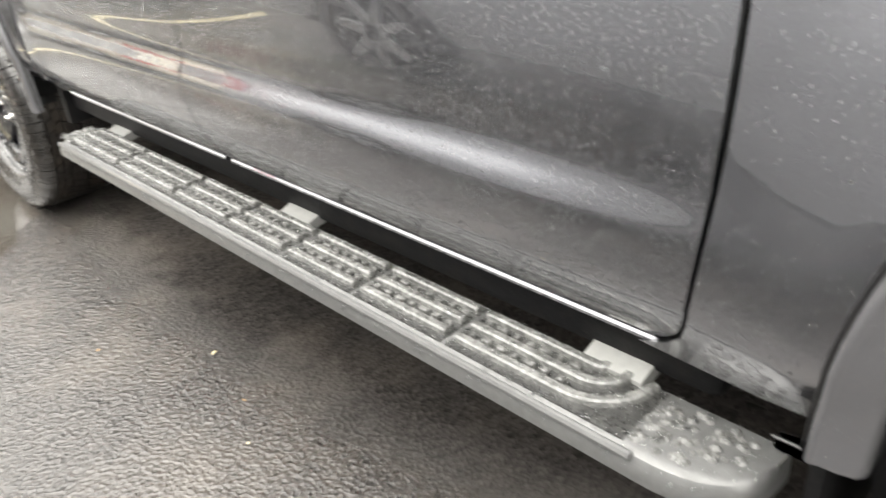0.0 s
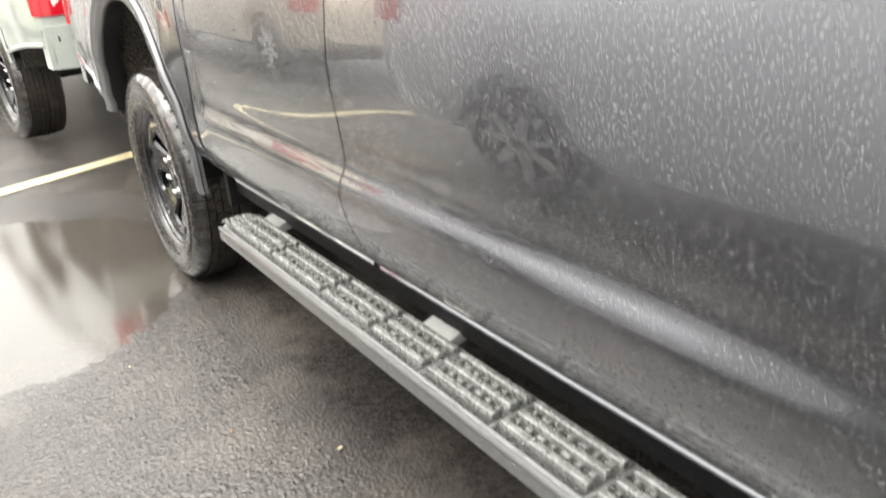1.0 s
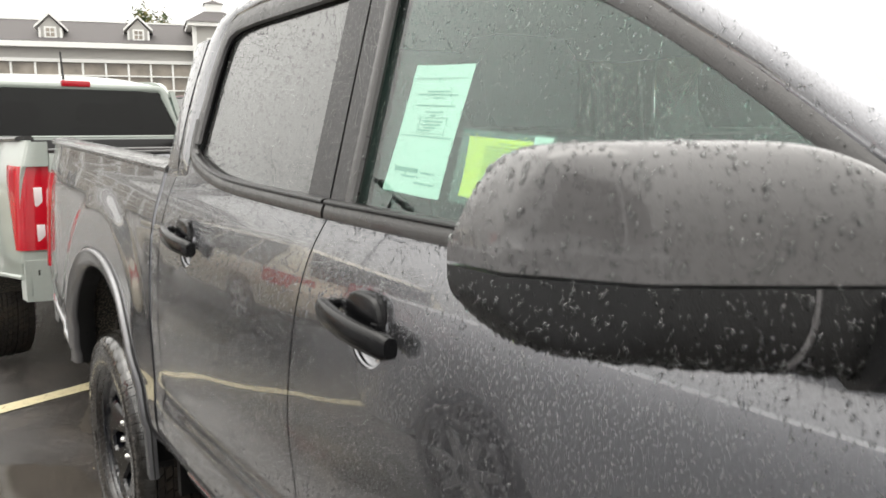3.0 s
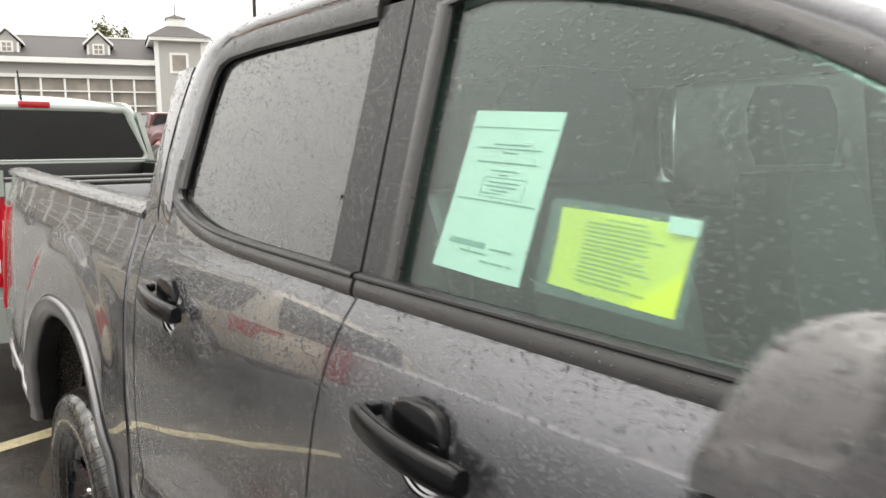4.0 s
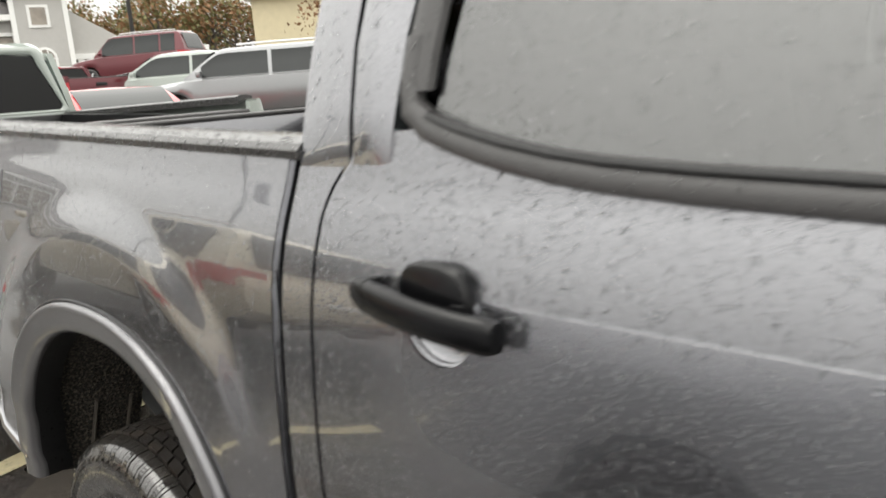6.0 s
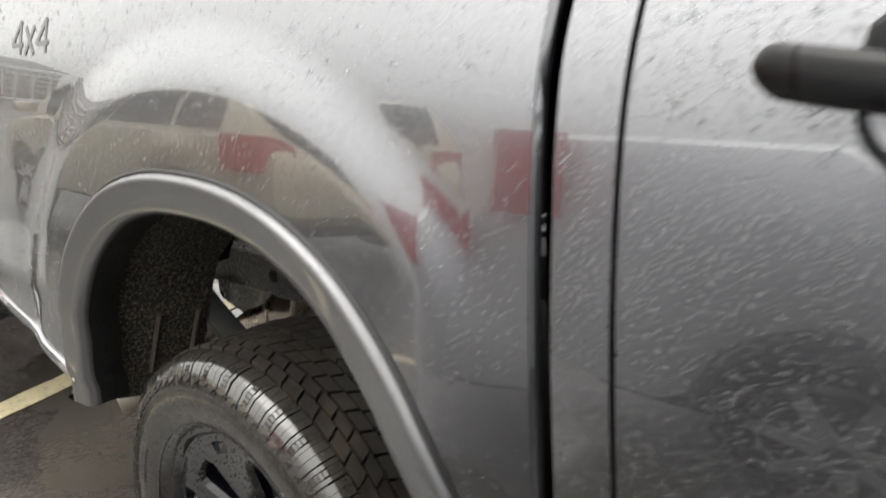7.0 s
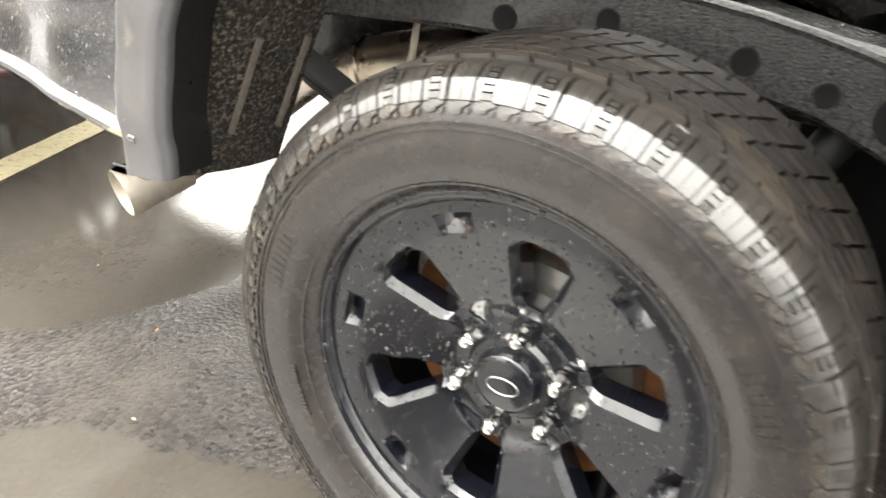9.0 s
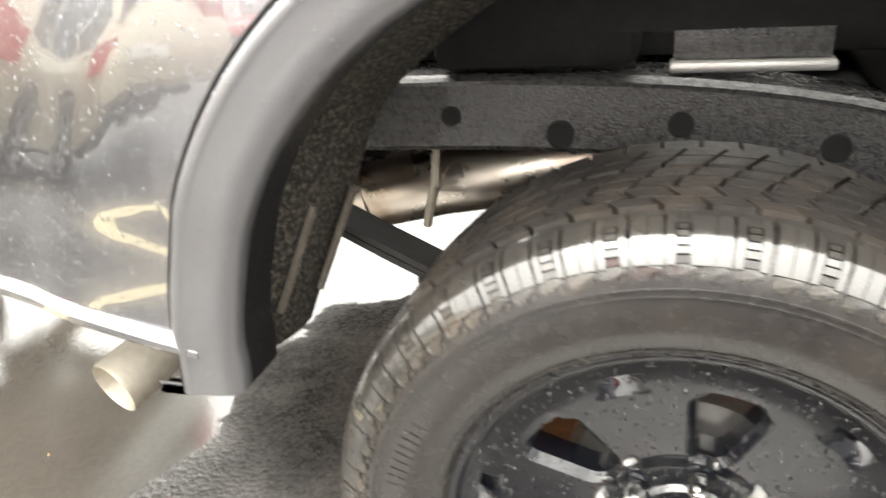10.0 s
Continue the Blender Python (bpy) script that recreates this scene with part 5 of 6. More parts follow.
    # bed floor, front wall, tailgate, bumper
    part("bed_floor", box(-1.17, 0.66, -0.51, 0.51, 0.86, 0.905), BLACK_PLASTIC, truck, "black ribbed bed liner floor")
    ribs = bmesh.new()
    for k in range(11):
        y = -0.45 + 0.09 * k
        add_box(ribs, -1.15, 0.62, y - 0.022, y + 0.022, 0.900, 0.918, 0.006)
    part("bed_liner_rib", ribs, BLACK_PLASTIC, truck)
    part("bed_front_wall", box(0.625, 0.655, -0.80, 0.80, 0.86, 1.375, 0.01), BLACK_PLASTIC, truck)
    gate = part("tailgate", box(-1.225, -1.165, -0.735, 0.735, 0.86, 1.385, 0.014), paint, truck, "closed tailgate")
    part("gate_handle", box(-1.238, -1.222, -0.13, 0.13, 1.20, 1.28, 0.01), BLACK_PLASTIC, gate)
    part("gate_cap", box(-1.232, -1.158, -0.735, 0.735, 1.378, 1.398, 0.008), TRIM_PLASTIC, gate)
    part("gate_badge", box(-1.2285, -1.222, -0.30, 0.30, 0.98, 1.03, 0.002), DECAL, gate)
    rows = [[(-1.23 - 0.06 * (1 - abs(v) ** 6), 0.885 * v, z) for v in linspace(-1, 1, 25)] for z in linspace(0.60, 0.82, 6)]
    bumper = part("rear_bumper", sheet(rows, (0.10, 0, 0)), paint, truck, "painted rear step bumper")
    part("bumper_pad", box(-1.30, -1.17, -0.62, 0.62, 0.815, 0.832, 0.006), BLACK_PLASTIC, bumper)
    for s in half:
        part("bumper_recess", box(-1.252, -1.228, s * 0.60, s * 0.83, 0.735, 0.775, 0.008), BLACK_PLASTIC, bumper)
        part("bumper_end", box(-1.24, -1.05, s * 0.845, s * 0.865, 0.615, 0.80, 0.02), paint, bumper)
    part("tow_hitch", box(-1.22, -1.05, -0.05, 0.05, 0.50, 0.58, 0.008), FRAME_BLACK, truck)
    part("hitch_beam", box(-1.12, -1.05, -0.52, 0.52, 0.57, 0.66, 0.01), UNDERBODY, truck)
    # axle, driveline and exhaust
    part("rear_axle", tube([(0, -0.62, AXLE_Z), (0, -0.15, AXLE_Z), (0, 0, AXLE_Z), (0, 0.15, AXLE_Z), (0, 0.62, AXLE_Z)], [0.045, 0.05, 0.14, 0.05, 0.045], 16), SPRING, truck)
    part("front_axle", tube([(FRONT_AXLE, -0.62, AXLE_Z), (FRONT_AXLE, 0.62, AXLE_Z)], 0.045, 12), SPRING, truck)
    part("fuel_tank", box(0.19, 1.6, -0.30, 0.50, 0.34, 0.66, 0.05), UNDERBODY, truck)
    part("gearbox_tunnel", box(0.62, 2.9, -0.46, 0.04, 0.36, 0.56, 0.05), UNDERBODY, truck)
    part("bed_cross_member", box(0.30, 0.42, -0.46, 0.46, 0.66, 0.86, 0.01), UNDERBODY, truck)
    part("bed_cross_member", box(-0.36, -0.28, -0.46, 0.46, 0.74, 0.86, 0.01), UNDERBODY, truck)
    exhaust = part("exhaust_pipe", tube([(2.2, -0.30, 0.46), (0.7, -0.36, 0.50), (0.30, -0.40, 0.66), (0.0, -0.42, 0.70), (-0.235, -0.42, 0.662), (-0.38, -0.42, 0.638), (-0.50, -0.42, 0.610), (-0.56, -0.425, 0.595), (-0.62, -0.44, 0.575), (-0.72, -0.47, 0.50), (-0.785, -0.54, 0.445), (-0.808, -0.635, 0.42)],
                    [0.03, 0.03, 0.035, 0.046, 0.056, 0.057, 0.057, 0.034, 0.030, 0.034, 0.038, 0.040], 20), STEEL, truck, "heat-stained steel exhaust pipe")
    part("exhaust_hanger", tube([(-0.365, -0.470, 0.74), (-0.375, -0.484, 0.65), (-0.395, -0.472, 0.58)], 0.007, 8), PIPE_TIP, exhaust)
    part("exhaust_band", tube([(-0.494, -0.4205, 0.6115), (-0.504, -0.4205, 0.6090)], 0.060, 20), STEEL, exhaust)
    tip = bmesh.new()
    d = Vector((-0.30, -0.92, -0.22)).normalized()
    base = Vector((-0.800, -0.612, 0.424))
    side = d.cross(Vector((0, 0, 1))).normalized()
    up = side.cross(d)
    rings = [(0.0, 0.043), (0.12, 0.047), (0.126, 0.045), (0.12, 0.042), (0.01, 0.040)]
    add_grid(tip, [[base + d * t + r * (math.cos(a) * side + math.sin(a) * up) for a in linspace(0, 2 * math.pi, 25)[:-1]] for t, r in rings], close_v=True)
    part("tail_pipe", tip, PIPE_TIP, truck, "pale dusty tail pipe outlet")
    part("spare_tyre", lathe_flat(-0.78, -0.02, 0.62, 0.36, 0.19), TYRE, truck, "spare tyre under the bed")
    return truck


def lathe_flat(x, y, z, r, tall):
    """A tyre lying flat."""
    bm = bmesh.new()
    prof = [(r * 0.62, -tall / 2), (r * 0.9, -tall / 2), (r, -tall * 0.3), (r, tall * 0.3), (r * 0.9, tall / 2), (r * 0.62, tall / 2)]
    add_grid(bm, [[(x + q * math.cos(a), y + q * math.sin(a), z + h) for q, h in prof] for a in linspace(0, 2 * math.pi, 41)[:-1]], close_u=True, close_v=True)
    return bm


def decal_glyph(a, b, s, four):
    """An outlined figure four, or a cross, on the bedside."""
    bm = bmesh.new()
    z0, z1 = 1.268, 1.330

    def stroke(p, q, w=0.0045):
        d = Vector((q[0] - p[0], q[1] - p[1])).normalized()
        nx, nz = -d.y * w, d.x * w
        vs = []
        for lift in (-0.002, 0.0015):
            for px, pz in ((p[0] - nx, p[1] - nz), (q[0] - nx, q[1] - nz), (q[0] + nx, q[1] + nz), (p[0] + nx, p[1] + nz)):
                vs.append(bm.verts.new((px, s * (side_y(px, pz) + lift), pz)))
        for f in ((0, 1, 2, 3), (7, 6, 5, 4), (0, 4, 5, 1), (1, 5, 6, 2), (2, 6, 7, 3), (3, 7, 4, 0)):
            bm.faces.new([vs[i] for i in f])

    w = b - a
    if four:
        flip = (lambda u: a + w * u) if s < 0 else (lambda u: b - w * u)
        stroke((flip(0.78), z0), (flip(0.78), z1))
        stroke((flip(0.78), z1), (flip(0.05), z0 + 0.018))
        stroke((flip(0.05), z0 + 0.018), (flip(1.0), z0 + 0.018))
    else:
        stroke((a, z0), (b, z1 - 0.012))
        stroke((a, z1 - 0.012), (b, z0))
    return bm


LINER_RIB = material("dusty_liner_rib", (0.11, 0.095, 0.08), 0.6, 0, 0.5, 90, 0.002, 200)
BRACKET = material("pale_step_bracket_paint", (0.30, 0.30, 0.29), 0.4, 0.2, 0.2, 60, 0.0005, 300, coat=0.4)
HOLE_BLACK = material("hole_shade_black", (0.004, 0.004, 0.004), 0.9)


# ---- ground ----
def ground_z(x, y):
    """The lot is level by the truck, climbs gently behind it and rises on a bank to its left."""
    rise = 0.017 * max(0.0, -x - 0.8)
    bank = 0.2 * min(7.5, max(0.0, y - 4.4))
    return min(rise + 0.017 * max(0.0, -x - 4.0), 4.0) + bank


bm = bmesh.new()
stops = [-1500, -700, -300, -150, -80, -50, -35, -25, -18, -13, -9, -7, -5.5, -4.2, -3.2, -2.4, -1.6, -0.8, 0, 1, 2, 3, 4, 6, 9, 15, 30, 80, 300, 1500]
sides = [-1500, -500, -150, -60, -25, -12, -7, -4, -2, -1, 0, 1, 2.2, 3.3, 4.4, 5.2, 6.3, 8, 11.9, 18, 30, 60, 150, 500, 1500]
add_grid(bm, [[(x, y, ground_z(x, y)) for y in sides] for x in stops])
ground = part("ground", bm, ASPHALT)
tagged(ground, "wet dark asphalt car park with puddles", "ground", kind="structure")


def paint_line(name, a, b, w):
    a, b = Vector(a), Vector(b)
    d = (b - a).normalized()
    nrm = Vector((-d.y, d.x, 0)) * w / 2
    bm = bmesh.new()
    rng = random.Random(2)
    n = 60
    rows = []
    for i in range(n):
        p = a + (b - a) * i / (n - 1)
        e = 1 + rng.uniform(-0.05, 0.05)
        rows.append([p - nrm * e + Vector((0, 0, ground_z(p.x, p.y) + 0.004)), p + nrm * e + Vector((0, 0, ground_z(p.x, p.y) + 0.004))])
    add_grid(bm, rows)
    ob = part(name, bm, YELLOW_LINE)
    return tagged(ob, "worn pale yellow parking line on asphalt", "road marking", kind="structure")


paint_line("parking_line", (-1.33, -2.80, 0), (-2.50, 1.15, 0), 0.13)

truck = build_truck(GREY_PAINT, "dark grey crew-cab pickup truck wet with rain", "pickup trucks")
other = copy_thing(truck, pose(-3.055, -0.199, 0.055, 0, -2.2, 186.25))
tagged(other, "pale white crew-cab pickup truck parked tail to tail")
for ob in other.children_recursive:
    if ob.type == "MESH":
        for slot in ob.material_slots:
            if slot.material in (GREY_PAINT, FLARE):
                slot.link = "OBJECT"
                slot.material = WHITE_PAINT
        if ob.name.split(".")[0] in ("cab_roof", "headliner", "windscreen", "rear_window", "cab_back_frame", "high_brake_lamp", "cab_side_frame", "rear_pillar", "window_channel", "pillar_cover", "door_glass"):
            ob.matrix_basis = Matrix.Translation((0, 0, -0.17 * 1.385)) @ Matrix.Diagonal((1, 1, 1.17, 1))
part("roof_mast", tube([(0.84, 0.05, 1.80), (0.85, 0.052, 1.90), (0.87, 0.055, 2.03)], [0.010, 0.007, 0.006], 8), BLACK_PLASTIC, other, "short black roof aerial")


# ---- papers behind the front door glass ----
def paper(name, corners, mat, ink, label, lines):
    """A sheet behind the glass through four corners (top left, top right, bottom right, bottom left), with printed bars."""
    tl, tr, br, bl = [Vector(c) for c in corners]
    page = thing(name, label, "paper sheet", at=tuple((tl + br) / 2))
    base = (tl + br) / 2

    def at(u, v, lift=0.0):
        p = tl.lerp(tr, u).lerp(bl.lerp(br, u), v) - base
        return p + Vector((0, 0.008 * math.sin(3.1 * u + 2.0 * v) * 0.6 - lift, 0))

    rows = [[at(u, v) for v in linspace(0, 1, 13)] for u in linspace(0, 1, 9)]
    part("page", sheet(rows, (0, 0.0008, 0)), mat, page)
    for u0, u1, v0, v1 in lines:
        rows = [[at(u, v, 0.0008) for v in (v0, v1)] for u in linspace(u0, u1, 7)]
        part("print_bar", sheet(rows, (0, 0.0004, 0)), ink, page, smooth=False)
    return page


def pane_at(x, z):
    return (x, -(glass_y(z) - 0.014), z)


rng = random.Random(11)
lines = [(0.04, 0.96, 0.100, 0.106), (0.05, 0.95, 0.548, 0.556)]
for v, a, b in ((0.20, 0.30, 0.72), (0.225, 0.14, 0.86), (0.25, 0.42, 0.60), (0.31, 0.16, 0.86), (0.36, 0.36, 0.68), (0.385, 0.46, 0.56), (0.43, 0.36, 0.72), (0.455, 0.34, 0.70), (0.48, 0.42, 0.62), (0.50, 0.32, 0.55)):
    lines.append((a, b, v, v + 0.010))
lines += [(0.30, 0.80, 0.405, 0.409), (0.30, 0.80, 0.525, 0.529), (0.30, 0.307, 0.405, 0.529), (0.793, 0.80, 0.405, 0.529)]
lines += [(0.12, 0.56, 0.80, 0.835), (0.62, 0.86, 0.82, 0.832), (0.28, 0.60, 0.86, 0.872), (0.55, 0.90, 0.90, 0.912)]
paper("price_sheet", [pane_at(1.823, 1.560), pane_at(1.975, 1.551), pane_at(1.957, 1.364), pane_at(1.788, 1.371)], PAPER, INK, "pale mint printed price sheet taped inside the window", lines)
lines = [(0.36, 0.66, 0.07, 0.095)]
for k in range(14):
    lines.append((0.22, 0.22 + rng.uniform(0.35, 0.62), 0.13 + 0.055 * k, 0.13 + 0.055 * k + 0.03))
paper("buyers_guide", [pane_at(1.995, 1.452), pane_at(2.163, 1.441), pane_at(2.157, 1.362), pane_at(1.990, 1.372)], YELLOW_PAPER, YELLOW_INK, "bright yellow printed guide in a clear sleeve inside the window", lines)


def sleeve(corners, parent_name):
    """A clear sleeve round a page, with a pale label in one corner."""
    page = bpy.data.objects[parent_name]
    tl, tr, br, bl = [Vector(pane_at(*c)) - page.matrix_basis.translation + Vector((0, -0.004, 0)) for c in corners]
    rows = [[tl.lerp(tr, u).lerp(bl.lerp(br, u), v) for v in linspace(0, 1, 5)] for u in linspace(0, 1, 5)]
    cover = part("sleeve", sheet(rows, (0, 0.0005, 0)), SLEEVE, page, "clear plastic sleeve")
    cover.visible_shadow = False
    rows = [[tl.lerp(tr, u).lerp(bl.lerp(br, u), v) + Vector((0, -0.001, 0)) for v in (0.02, 0.17)] for u in (0.80, 0.98)]
    part("corner_label", sheet(rows, (0, 0.0005, 0)), PAPER, page)


sleeve([(1.984, 1.462), (2.172, 1.450), (2.166, 1.354), (1.980, 1.364)], "buyers_guide")


# ---- other cars ----
def build_car(paint, label, length, width, height, belt, suv, at, turn, group="parked cars", bed=False):
    """A parked car: body through cross-sections, glasshouse, panes, wheels, lamps and mirrors. x runs to its front."""
    car = thing("parked_car", label, "car", at=at, turn=turn, group=group)
    L, W, H = length, width / 2, height
    if suv:
        body = [(-0.50, 0.45, 0.86), (-0.49, 0.38, 0.98), (-0.46, 0.34, 1.0), (-0.2, 0.30, 1.0), (0.2, 0.30, 1.0), (0.34, 0.33, 0.95), (0.45, 0.36, 0.86), (0.49, 0.42, 0.78), (0.50, 0.46, 0.72)]
        house = [(-0.485, 0.02), (-0.44, 0.86), (-0.38, 0.97), (-0.15, 1.0), (0.06, 0.98), (0.14, 0.90), (0.27, 0.06)]
    else:
        body = [(-0.50, 0.45, 0.80), (-0.49, 0.38, 0.96), (-0.46, 0.33, 1.02), (-0.2, 0.26, 1.0), (0.2, 0.26, 1.0), (0.34, 0.30, 0.92), (0.45, 0.33, 0.80), (0.49, 0.38, 0.72), (0.50, 0.42, 0.66)]
        house = [(-0.40, 0.03), (-0.30, 0.60), (-0.20, 0.93), (-0.05, 1.0), (0.06, 0.97), (0.12, 0.86), (0.27, 0.04)]
    if bed:
        house = [(0.015, 0.03), (0.025, 0.80), (0.05, 0.97), (0.12, 1.0), (0.15, 0.95), (0.19, 0.78), (0.29, 0.05)]
    arches = (-0.30 * L, 0.31 * L)
    secs = []
    for px in linspace(-0.5, 0.5, 61):
        x = px * L
        low, top = between([(b[0], b[1]) for b in body], px), belt * between([(b[0], b[2]) for b in body], px)
        plan = W * (1 - 0.16 * max(0, (abs(px) - 0.38) / 0.12) ** 2.2)
        for ax in arches:
            u = abs(x - ax) / 0.37
            if u < 1:
                low = max(low, 0.33 + 0.37 * math.sqrt(1 - u * u))
        half = [(0.0, low), (plan * 0.80, low), (plan * 0.96, low + 0.04), (plan, low + 0.35 * (top - low)), (plan * 0.995, low + 0.65 * (top - low)), (plan * 0.965, top - 0.03), (plan * 0.91, top), (0.0, top + 0.02)]
        secs.append([(x, -y, z) for y, z in half] + [(x, y, z) for y, z in half[-2:0:-1]])
    part("body", loft(secs), paint, car)
    part("underbody", box(-0.44 * L, 0.44 * L, -W * 0.75, W * 0.75, 0.24, 0.5, 0.03), UNDERBODY, car)
    secs = []
    for px in linspace(house[0][0], house[-1][0], 33):
        k = between(house, px)
        z = belt - 0.02 + (H - belt + 0.02) * k
        w = W * (0.92 - 0.22 * k)
        top = W * 0.92 * (1 - k) + W * 0.72 * k
        half = [(0.0, belt - 0.05), (W * 0.915, belt - 0.05), (W * 0.90, belt), (top + (W * 0.90 - top) * 0.35, belt + (z - belt) * 0.72), (top, z - 0.03 * k), (top * 0.85, z + 0.006), (0.0, z + 0.02 * k)]
        secs.append([(px * L, -y, max(zz, belt - 0.05)) for y, zz in half] + [(px * L, y, max(zz, belt - 0.05)) for y, zz in half[-2:0:-1]])
    part("roof", loft(secs), paint, car)

    def wall_y(px, v):
        k = between(house, px)
        z1 = belt - 0.02 + (H - belt + 0.02) * k
        z = belt + 0.02 + (H - 0.10 - belt - 0.02) * v
        top = W * 0.92 * (1 - k) + W * 0.72 * k
        f = min(1.0, max(0.0, (z - belt) / max(0.05, 0.72 * (z1 - belt))))
        return W * 0.90 + (top + (W * 0.90 - top) * 0.35 - W * 0.90) * f + 0.008, z

    spans = ((0.04, 0.115), (0.125, 0.22)) if bed else ((-0.40, -0.285), (-0.27, -0.075), (-0.06, 0.20)) if suv else ((-0.28, -0.09), (-0.075, 0.20))
    for s in (-1, 1):
        for a, b in spans:
            rows = []
            for px in linspace(a, b, 9):
                top_v = min(1.0, max(0.06, (between(house, px) * (H - belt) - 0.10) / (H - 0.12 - belt)))
                rows.append([(px * L, s * wall_y(px, v * top_v)[0], wall_y(px, v * top_v)[1]) for v in linspace(0, 1, 5)])
            part("side_window", sheet(rows, (0, -s * 0.01, 0)), CAR_GLASS, car, "dark side window")
        for ax in arches:
            wheel = part("wheel", lathe([(0.20, s * (W - 0.20)), (0.30, s * (W - 0.22)), (0.33, s * (W - 0.18)), (0.335, s * (W - 0.10)), (0.32, s * (W - 0.03)), (0.29, s * (W - 0.015)), (0.235, s * (W - 0.02)), (0.20, s * (W - 0.05))], 32, (ax, 0.335)), TYRE, car, "black tyre on a silver wheel")
            spokes = bmesh.new()
            for k in range(7):
                a = k * 2 * math.pi / 7 + 0.3
                d, n = Vector((math.cos(a), 0, math.sin(a))), Vector((-math.sin(a), 0, math.cos(a)))
                o = Vector((ax, 0, 0.335))
                ring = []
                for r, w in ((0.03, 0.026), (0.23, 0.016)):
                    for yy in (W - 0.035, W - 0.06):
                        for q in (-1, 1):
                            p = o + d * r + n * w * q
                            ring.append(spokes.verts.new((p.x, s * yy, p.z)))
                for q in ((0, 1, 5, 4), (2, 3, 7, 6), (0, 2, 6, 4), (1, 3, 7, 5), (0, 1, 3, 2), (4, 5, 7, 6)):
                    spokes.faces.new([ring[i] for i in q])
            part("rim", spokes, RIM_SILVER, wheel)
            part("hub", lathe([(0.0, s * (W - 0.03)), (0.04, s * (W - 0.034)), (0.045, s * (W - 0.07)), (0.24, s * (W - 0.09)), (0.242, s * (W - 0.12))], 24, (ax, 0.335), False), DASH, wheel)
        part("mirror", box(0.19 * L, 0.19 * L + 0.10, s * (W - 0.02), s * (W + 0.16), belt + 0.02, belt + 0.14, 0.03), paint, car)
        tail = [[(-0.497 * L + 0.30 * (1 - u) ** 2 + 0.005, s * (W * (0.62 + 0.37 * math.sin(math.pi / 2 * (1 - u)) ** 0.5) + 0.004), z) for u in linspace(0, 1, 6)] for z in linspace(belt * 0.74, belt * 1.0, 5)]
        part("tail_lamp", sheet(tail, (0.04, -s * 0.02, 0)), RED_LENS, car, "red tail lamp")
        head = [[(0.485 * L - 0.28 * (1 - u) ** 2, s * (W * (0.60 + 0.34 * (1 - u) ** 0.6)), z) for u in linspace(0, 1, 6)] for z in linspace(belt * 0.66, belt * 0.80, 4)]
        part("headlamp", sheet(head, (-0.04, -s * 0.02, 0)), AMBER, car)
        if suv and not bed:
            rail = [(px * L, s * W * 0.66, belt - 0.02 + (H - belt + 0.02) * between(house, px) + 0.05) for px in linspace(-0.40, 0.06, 12)]
            part("roof_rail", tube(rail, 0.016, 8), RIM_SILVER, car)
    ra, rb = (house[0][0] + 0.004, house[1][0] - 0.002) if suv else (house[0][0] + 0.02, house[2][0] - 0.012)
    for a, b, name in ((ra, rb, "rear_window"), (house[-1][0] - 0.02, house[-2][0] + 0.01, "windscreen")):
        rows = []
        for px in linspace(a, b, 7):
            z = belt - 0.02 + (H - belt + 0.02) * between(house, px) + 0.030
            out = -0.012 if a < 0 else 0.012
            rows.append([(px * L + out, W * 0.66 * v, z) for v in linspace(-1, 1, 7)])
        part(name, sheet(rows, (0, 0, -0.01)), CAR_GLASS, car, "dark window")
    part("plate", box(-0.506 * L, -0.50 * L, -0.15, 0.15, belt * 0.62, belt * 0.62 + 0.10, 0.003), WHITE_TRIM, car, "blank number plate")
    return car


CAR_GLASS = material("smoked_car_glass", (0.016, 0.019, 0.019), 0.05, 0, 0.3, 2, coat=0.1)
RIM_SILVER = material("silver_rim_paint", (0.75, 0.75, 0.75), 0.35, 0.6, 0.1, 60)


def spot(az, d, lift=0.0, eye=(1.30, -1.49)):
    """A place on the ground at a bearing (degrees from -x towards +y) and distance."""
    x, y = eye[0] - d * math.cos(radians(az)), eye[1] + d * math.sin(radians(az))
    return (x, y, ground_z(x, y) + lift)


# the row beside the truck, seen mirrored in its doors
build_car(BEIGE_PAINT, "champagne estate car with red tail lamps wet with rain", 4.7, 1.86, 1.70, 1.04, True, (-4.95, -3.75, ground_z(-4.95, -3.75)), 181)
build_car(BAY_PAINT, "silver long-bed pickup with silver wheels in the next bay", 5.5, 1.90, 1.84, 1.27, True, (2.27, -3.01, 0), 0, bed=True)
build_car(RED_PAINT, "red saloon car wet with rain", 4.5, 1.8, 1.45, 0.92, False, (-10.2, -18.5, ground_z(-10.2, -18.5)), 60)
build_car(WHITE_PAINT, "white saloon car wet with rain", 4.6, 1.8, 1.46, 0.93, False, (6.4, -11.6, 0), 90)
build_car(SILVER_PAINT, "silver estate car wet with rain", 4.8, 1.9, 1.75, 1.05, True, (-1.5, -12.2, ground_z(-1.5, -12)), 90)
build_car(DARK_RED_PAINT, "dark red estate car wet with rain", 4.6, 1.84, 1.62, 1.0, True, (2.4, -12.4, 0), 90)
